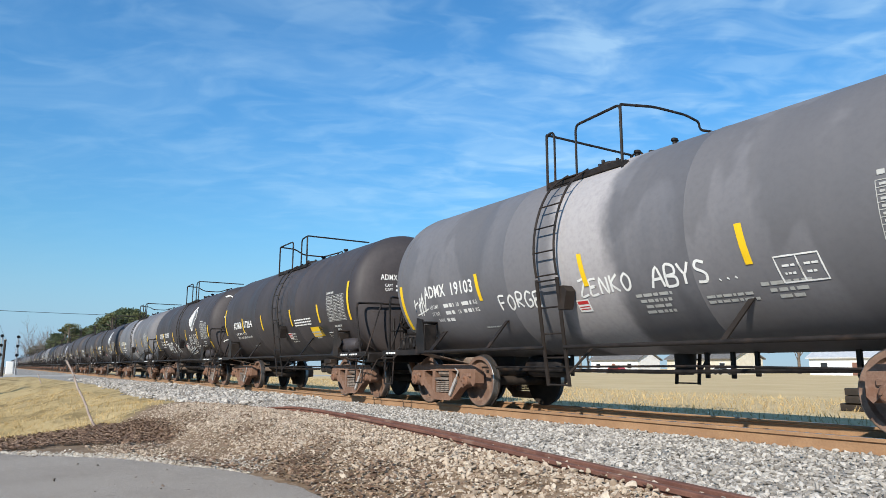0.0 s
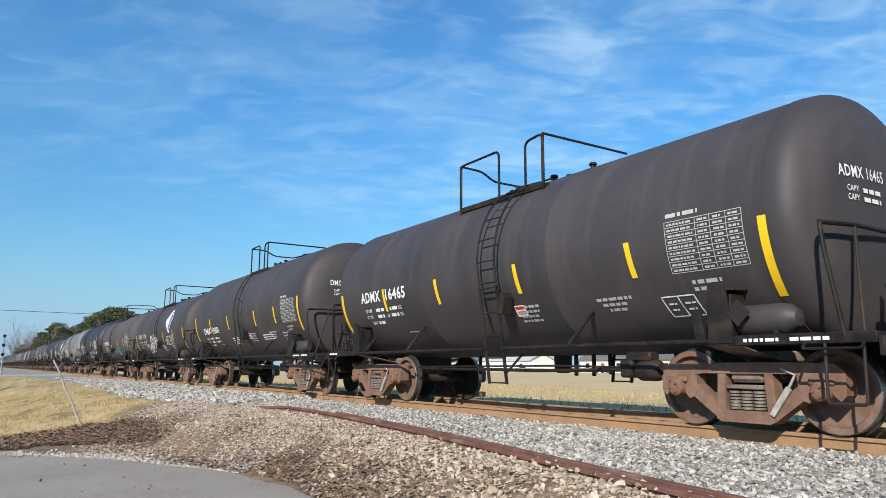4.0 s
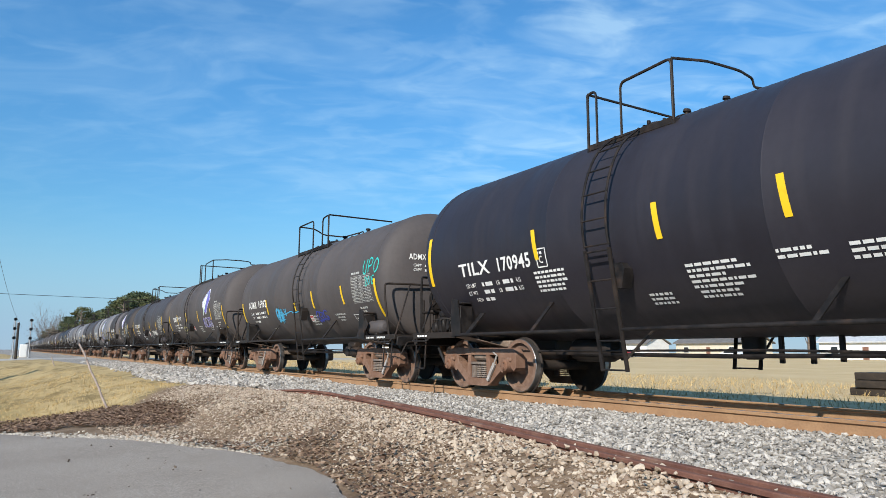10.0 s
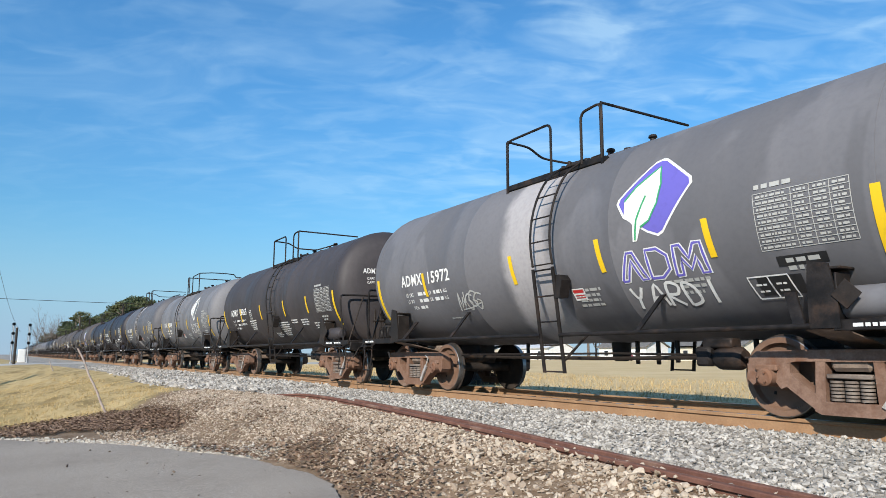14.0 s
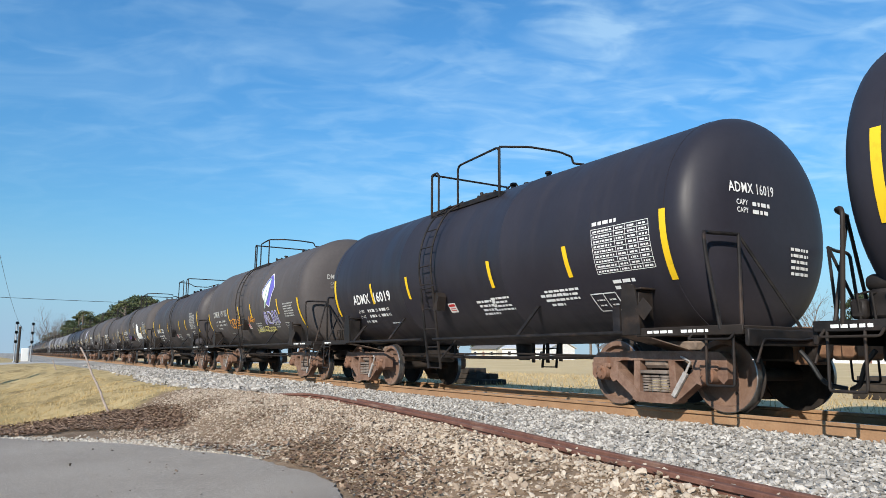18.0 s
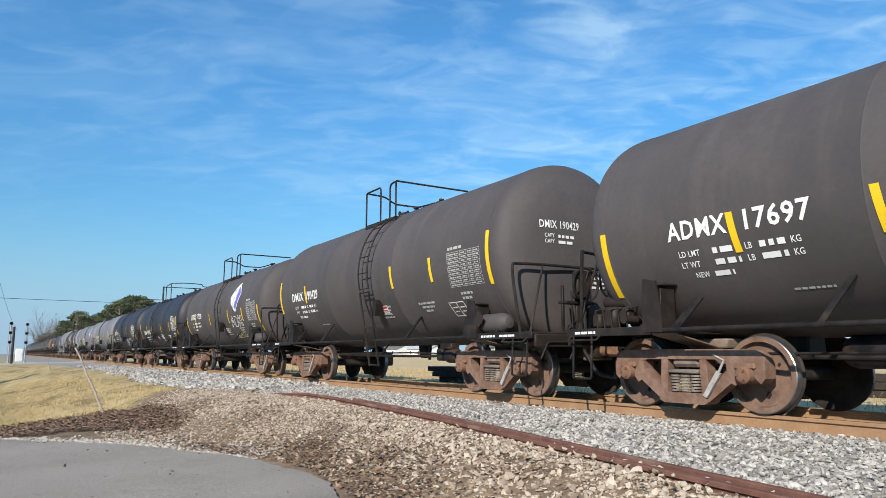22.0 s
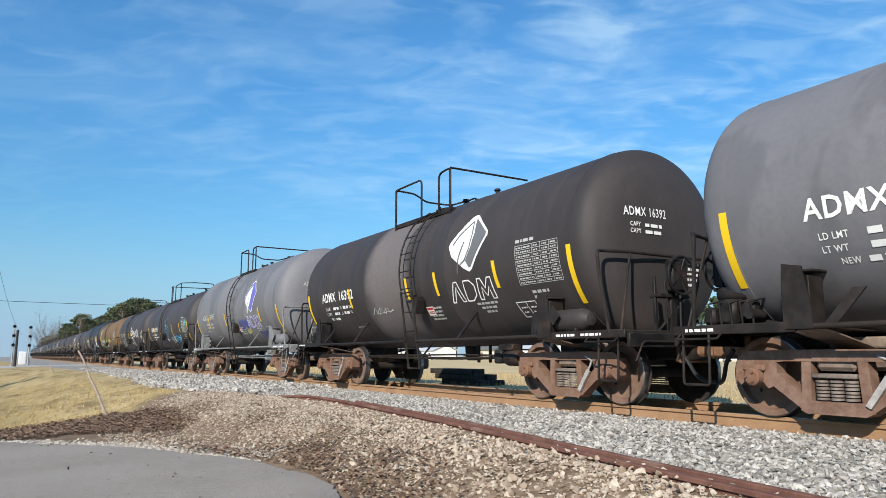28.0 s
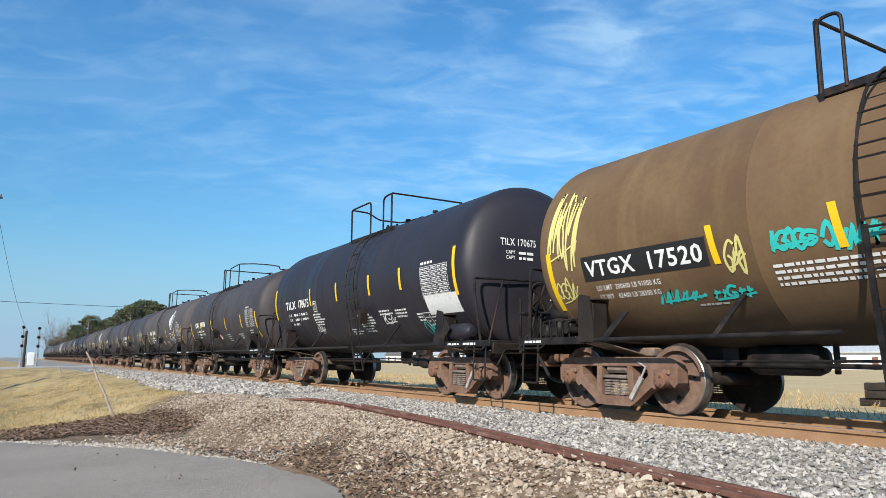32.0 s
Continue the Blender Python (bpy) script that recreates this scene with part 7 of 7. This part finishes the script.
def utility_pole(x, y, h, label):
    up = thing("utility_pole", label, "utility pole", at=pose(x, y, float(height(np.array(x), np.array(y))) - 0.2))
    part("pole", Geo().tube([(0, 0, 0), (0.02, 0.01, h * 0.5), (0, 0, h)], [0.17, 0.14, 0.11], 12), CREOSOTE, up)
    arm = part("crossarm", Geo().box((0, 0, h - 0.7), (0.10, 2.2, 0.12), 0.015), CREOSOTE, up)
    for s in (-1.0, -0.35, 0.35, 1.0):
        part("insulator", Geo().lathe([(h - 0.64, 0.02), (h - 0.58, 0.055), (h - 0.54, 0.03), (h - 0.50, 0.05), (h - 0.46, 0.0)], (0, s, 0), "Z", 10), GALV, arm)
    part("bracket", Geo().tube(fillet([(0.1, 0, h - 3.6), (0.35, 0.1, h - 3.4), (0.42, 0.15, h - 3.9)], 0.1), 0.03, 8), M["patch"], up)


utility_pole(-47.0, -2.76, 12.0, "dark wooden utility pole with a crossarm beside the ditch")
utility_pole(-111.7, -44.06, 10.5, "dark wooden utility pole beyond the crossing")
utility_pole(-122.2, 56.49, 12.5, "tall dark wooden utility pole beyond the track")


def wire(a, b, sag, r, label):
    a, b = Vector(a), Vector(b)
    pts = [a.lerp(b, k / 24) - Vector((0, 0, sag * 4 * (k / 24) * (1 - k / 24))) for k in range(25)]
    w = new("overhead_wire", mesh_of("overhead_wire", Geo().tube(pts, r, 6), M["patch"]))
    tagged(w, label, "wire", "overhead wires")


wire((-112.0, -43.4, 9.2), (-122.2, 56.6, 9.6), 0.9, 0.035, "dark overhead wire that crosses the track")
wire((-47.0, -2.1, 10.2), (-89.7, 0.8, 3.1), 1.2, 0.012, "thin slack service wire from the pole")

# ---------------------------------------------------------------- trees and houses far off
BARK = surface("grey_brown_bark", (0.11, 0.085, 0.065), (0.19, 0.155, 0.125), 0.9, scale=3, fine=20, bump=0.7, dist=0.02)


def leaf_material(name, a, b):
    n = Nodes(name)
    return n.done(n.mix(n.island(), a, b), 0.7, 0, 0.3)


LEAF = {"green": leaf_material("dark_evergreen_leaves", (0.030, 0.048, 0.022), (0.080, 0.100, 0.048)),
        "olive": leaf_material("olive_leaves", (0.060, 0.075, 0.030), (0.12, 0.125, 0.055))}


def grow(g, base, way, length, r, level, rng, tips, spread_=0.6):
    """A limb that bends, thins and forks."""
    pts, p, d = [base], Vector(base), Vector(way).normalized()
    n = 4
    for k in range(n):
        d = (d + Vector((rng.gauss(0, 0.13), rng.gauss(0, 0.13), rng.gauss(0.05, 0.08)))).normalized()
        p = p + d * length / n
        pts.append(p.copy())
    g.tube(pts, [r * (1 - 0.6 * k / n) for k in range(n + 1)], 6 if level < 2 else 4, False)
    if level == 0 or r < 0.012:
        tips.append((p, d))
        return
    for k in range(rng.choice((3, 4)) if level > 1 else 3):
        q = pts[rng.choice((2, 3, 4))]
        a = rng.uniform(0, 2 * math.pi)
        side = d.cross(Vector((math.cos(a), math.sin(a), 0.3))).normalized()
        grow(g, q, d * (1 - spread_ * 0.5) + side * spread_ + Vector((0, 0, 0.12)), length * rng.uniform(0.55, 0.78), r * 0.45, level - 1, rng, tips, spread_)


def make_tree(h, kind, seed):
    """kind: bare, or the name of a leaf material."""
    rng = random.Random(seed)
    label = {"bare": "leafless grey-brown tree at the far edge of the field", "green": "dark green evergreen tree beyond the track", "olive": "olive green tree with an open crown"}[kind]
    tr = thing("tree", label, "tree", "trees beyond the track")
    g, tips = Geo(), []
    top = Vector((rng.uniform(-0.4, 0.4), rng.uniform(-0.4, 0.4), h * (0.5 if kind == "bare" else 0.8)))
    trunk = [Vector((0, 0, -0.3)), top * 0.3 + Vector((0.1, 0, 0)), top * 0.65, top]
    g.tube(trunk, [h * 0.024, h * 0.02, h * 0.015, h * 0.007], 8, False)
    if kind == "bare":
        for k in range(9):
            b = trunk[1].lerp(top, k / 8)
            a = k * 2.4 + rng.uniform(-0.4, 0.4)
            grow(g, b, (math.cos(a) * 0.7, math.sin(a) * 0.7, 0.9), h * rng.uniform(0.28, 0.42), h * 0.008, 2, rng, tips, 0.55)
        part("trunk", g, BARK, tr, sharp=60)
        tw = Geo()
        for p, d in tips:
            for _ in range(2):
                e = p + (d + Vector((rng.gauss(0, 0.5), rng.gauss(0, 0.5), 0.3))).normalized() * h * 0.07
                tw.tube([p, p.lerp(e, 0.5) + Vector((0.03, 0, 0.04)), e], [0.02, 0.014, 0.006], 3, False)
        part("twig_spray", tw, BARK, tr, kind="stuff", sharp=60)
        return tr
    clumps = []
    for k in range(20):
        t = rng.uniform(0.42 if kind == "green" else 0.28, 1.0)
        a = rng.uniform(0, 2 * math.pi)
        reach = h * (0.30 if kind == "green" else 0.26) * (1.15 - 0.75 * t) * rng.uniform(0.5, 1.15) * (1.35 if kind == "olive" else 1)
        b = trunk[0].lerp(top, t * 0.95)
        e = b + Vector((math.cos(a) * reach, math.sin(a) * reach, reach * 0.45))
        g.tube([b, b.lerp(e, 0.5) + Vector((0, 0, 0.1)), e], [h * 0.007, h * 0.005, 0.02], 5, False)
        clumps.append((e, h * rng.uniform(0.035, 0.085)))
    clumps.append((top, h * 0.07))
    part("trunk", g, BARK, tr, sharp=60)
    nr = np.random.default_rng(seed)
    vs = []
    for c, r in clumps:
        n = 150
        p = nr.normal(size=(n, 3))
        p = p / np.linalg.norm(p, axis=1)[:, None] * (nr.random((n, 1)) ** 0.5) * r * np.array([1.35, 1.35, 0.6]) + np.array(c)
        s = nr.uniform(0.10, 0.24, n) * (h / 14)
        a, b = nr.normal(size=(n, 3)), nr.normal(size=(n, 3))
        a /= np.linalg.norm(a, axis=1)[:, None]
        b = np.cross(a, b)
        b /= np.linalg.norm(b, axis=1)[:, None]
        vs.append(np.stack([p - a * s[:, None], p + b * s[:, None] * 0.6, p + a * s[:, None], p - b * s[:, None] * 0.6], 1))
    v = np.concatenate(vs).reshape(-1, 3)
    raw_mesh("crown", v, np.arange(len(v)).reshape(-1, 4), LEAF[kind], "", tr)
    return tr


def trees():
    kinds = [(17, "green", 1), (14, "green", 2), (15, "bare", 3), (18, "bare", 4), (13, "olive", 5), (20, "olive", 6)]
    masters = [make_tree(*k) for k in kinds]
    for i, m in enumerate(masters):
        m.matrix_basis = pose(-240 - 12 * i, 60 + 6 * i, -0.4, 0, 0, 50 * i)
    rng = random.Random(9)
    spots = []
    # beyond the train: each stands so far off that its top clears the cars as it should
    for bearing, rise, k in ((3.2, 0.039, 1), (3.6, 0.044, 0), (4.2, 0.058, 4), (4.7, 0.047, 1), (5.1, 0.049, 0), (5.7, 0.052, 4), (6.3, 0.058, 1), (6.9, 0.068, 0), (7.3, 0.075, 1), (7.8, 0.079, 0), (8.3, 0.075, 4), (9.0, 0.069, 0), (9.9, 0.071, 1), (10.9, 0.066, 0), (2.6, 0.03, 2), (2.2, 0.027, 1), (3.9, 0.05, 0), (4.4, 0.052, 4), (6.0, 0.059, 0), (6.6, 0.063, 4), (7.0, 0.073, 4), (7.6, 0.08, 0), (8.1, 0.08, 1), (8.7, 0.075, 1), (5.4, 0.054, 1)):
        far = kinds[k][0] * 0.80 / rise
        spots.append((-far * math.cos(radians(bearing)), far * math.sin(radians(bearing)), k))
    for k in range(16):
        x = -rng.uniform(330, 420)
        spots.append((x, -x * math.tan(radians(rng.uniform(1.6, 6.0))), rng.choice((2, 1, 4, 2, 3))))
    x = -290.0
    while x < 10:                       # along the far edge of the field
        spots.append((x, 138 + rng.uniform(-10, 16), rng.choice((2, 3, 2, 3, 0, 1, 2, 4))))
        x += rng.uniform(4.5, 9)
    for x, y, k in spots:
        copy_thing(masters[k], pose(x, y, -0.5, 0, 0, rng.uniform(0, 360)))


trees()


def house(x, y, turn, w, d, wall, roof, label):
    hs = thing("house", label, "house", "houses beyond the field", at=pose(x, y, FIELD_Z, 0, 0, turn))
    g = Geo()
    g.prism([(-w / 2, 0), (w / 2, 0), (w / 2, 2.9), (-w / 2, 2.9)], -d / 2, d / 2)
    body = part("wall", g, wall, hs)
    g = Geo()
    o = [(-d / 2 - 0.5, 2.75), (0, 4.7), (d / 2 + 0.5, 2.75), (d / 2 + 0.5, 2.95), (0, 4.92), (-d / 2 - 0.5, 2.95)]
    g.prism(o, -w / 2 - 0.4, w / 2 + 0.4, pose(0, 0, 0, 0, 0, 90))
    part("roof", g, roof, hs)
    g = Geo()
    g.prism([(-d / 2, 2.85), (d / 2, 2.85), (0, 4.7)], -w / 2 + 0.05, w / 2 - 0.05, pose(0, 0, 0, 0, 0, 90))
    part("gable", g, wall, hs)
    glass = GLASS
    for k in range(3):
        wx = -w / 2 + w * (k + 0.5) / 3
        if k == 1:
            dr = part("door", Geo().box((wx, -d / 2 - 0.02, 1.05), (0.95, 0.06, 2.05), 0.01), plain("house_door_paint", (0.20, 0.10, 0.07), 0.5), hs)
            part("knob", Geo().lathe([(-0.06, 0.0), (-0.05, 0.03), (0.0, 0.02)], (wx + 0.36, -d / 2 - 0.05, 1.0), "Y", 8), GALV, dr)
        else:
            wn = part("window", Geo().box((wx, -d / 2 - 0.02, 1.55), (1.3, 0.06, 1.25), 0.01), plain("window_frame_paint", (0.75, 0.75, 0.73), 0.5), hs)
            part("pane", Geo().box((wx, -d / 2 - 0.055, 1.55), (1.12, 0.02, 1.05), 0.004), glass, wn)


def glass_material():
    n = Nodes("dark_window_glass")
    return n.done((0.03, 0.035, 0.04), 0.08, 0.0, 0.8)


GLASS = glass_material()
WALLS = [surface("white_siding", (0.72, 0.72, 0.70), (0.80, 0.80, 0.78), 0.7, scale=1.5, fine=14), surface("cream_siding", (0.60, 0.55, 0.44), (0.68, 0.63, 0.52), 0.7, scale=1.5, fine=14),
         surface("red_brick_wall", (0.25, 0.11, 0.075), (0.33, 0.16, 0.11), 0.85, scale=2, fine=14)]
ROOFS = [surface("grey_shingle", (0.12, 0.115, 0.11), (0.19, 0.18, 0.17), 0.9, scale=2, fine=10), surface("pale_metal_roof", (0.55, 0.56, 0.57), (0.65, 0.66, 0.67), 0.5, 0.2, 2)]
for k, (hx, hy, w, wl, rf) in enumerate(((-150, 122, 14, 0, 0), (-126, 118, 18, 0, 1), (-103, 121, 12, 1, 0), (-84, 117, 20, 0, 1), (-60, 120, 13, 0, 0), (-41, 118, 16, 1, 0), (-20, 121, 15, 0, 1), (2, 118, 17, 0, 0), (26, 122, 14, 1, 1))):
    house(hx * 1.3 - 34, hy, (3, -4, 2, 0, 5, -3, 1, 4, -2)[k], w, 8, WALLS[wl], ROOFS[rf], ("white", "cream", "red brick")[wl] + " single-storey house with a " + ("grey shingle", "pale metal")[rf] + " roof")


def parked_car(x, y, turn, paint, label):
    pc = thing("parked_car", label, "car", "cars parked by the houses", at=pose(x, y, FIELD_Z, 0, 0, turn))
    part("body", Geo().prism([(-2.2, 0.35), (2.2, 0.35), (2.25, 0.75), (1.3, 0.92), (0.7, 1.42), (-1.3, 1.45), (-1.9, 0.98), (-2.25, 0.85)], -0.86, 0.86), paint, pc)
    part("side_window", Geo().prism([(1.05, 0.95), (0.6, 1.34), (-1.15, 1.36), (-1.6, 0.98)], -0.875, 0.875), GLASS, pc)
    for wx in (-1.35, 1.35):
        for wy in (-0.82, 0.82):
            tyre = part("tyre", Geo().lathe([(-0.1, 0.18), (-0.1, 0.31), (-0.07, 0.33), (0.07, 0.33), (0.1, 0.31), (0.1, 0.18)], (0, 0, 0), "Y", 16), M["patch"], pc, at=pose(wx, wy, 0.33))
            part("rim", Geo().lathe([(-0.09, 0.0), (-0.09, 0.19), (0.09, 0.19), (0.09, 0.0)], (0, 0, 0), "Y", 12), GALV, tyre)


PAINTS = [plain("white_car_paint", (0.75, 0.75, 0.75), 0.3, worn=0.05), plain("silver_car_paint", (0.45, 0.46, 0.48), 0.3, 0.5, 0.05), plain("red_car_paint", (0.35, 0.03, 0.03), 0.3, worn=0.05)]
for k, (cx, cy, tn, p) in enumerate(((-112, 107, 4, 0), (-96, 106, 178, 1), (-72, 107, 2, 0), (-52, 106, 182, 2), (-33, 107, 5, 0), (-12, 106, 176, 1), (12, 107, 0, 0))):
    parked_car(cx * 1.3 - 34, cy, tn, PAINTS[p], ("white", "silver", "red")[p] + " car parked beyond the field")

# ---------------------------------------------------------------- what moves


def run(t):
    """Metres that the train has run by t seconds."""
    k = min(int(t // 4), len(RUN) - 2)
    p = [RUN[min(max(k + d, 0), len(RUN) - 1)][1] for d in (-1, 0, 1, 2)]
    if k == 0:
        p[0] = 2 * p[1] - p[2]
    if k == len(RUN) - 2:
        p[3] = 2 * p[2] - p[1]
    a = t / 4 - k
    return 0.5 * (2 * p[1] + (p[2] - p[0]) * a + (2 * p[0] - 5 * p[1] + 4 * p[2] - p[3]) * a * a + (3 * p[1] - p[0] - 3 * p[2] + p[3]) * a ** 3)


def motions():
    """The train rolls by and slows a little; every wheelset turns with it."""
    for car, spec in CARS:
        walk(car, [(t, pose(spec["x"] + run(t), TRACK_Y, 0)) for t in range(0, 33, 2)])
    firsts = {}
    for car, spec in CARS:
        for tk in car.children:
            if tk.name.startswith("truck"):
                for ws in tk.children:
                    if ws.name.startswith("wheelset"):
                        side = 1 if ws.matrix_basis.translation.x > 0 else -1
                        if side not in firsts:
                            walk(ws, [(k / FPS, pose(side * WHEEL_X, 0, WHEEL_R, 0, math.degrees(run(k / FPS) / WHEEL_R), 0)) for k in range(32 * FPS + 1)])
                            firsts[side] = ws
                        else:
                            ws.rotation_mode = "QUATERNION"
                            ws.animation_data_create()
                            ws.animation_data.action = firsts[side].animation_data.action
                            ws.animation_data.action_slot = firsts[side].animation_data.action_slot


motions()
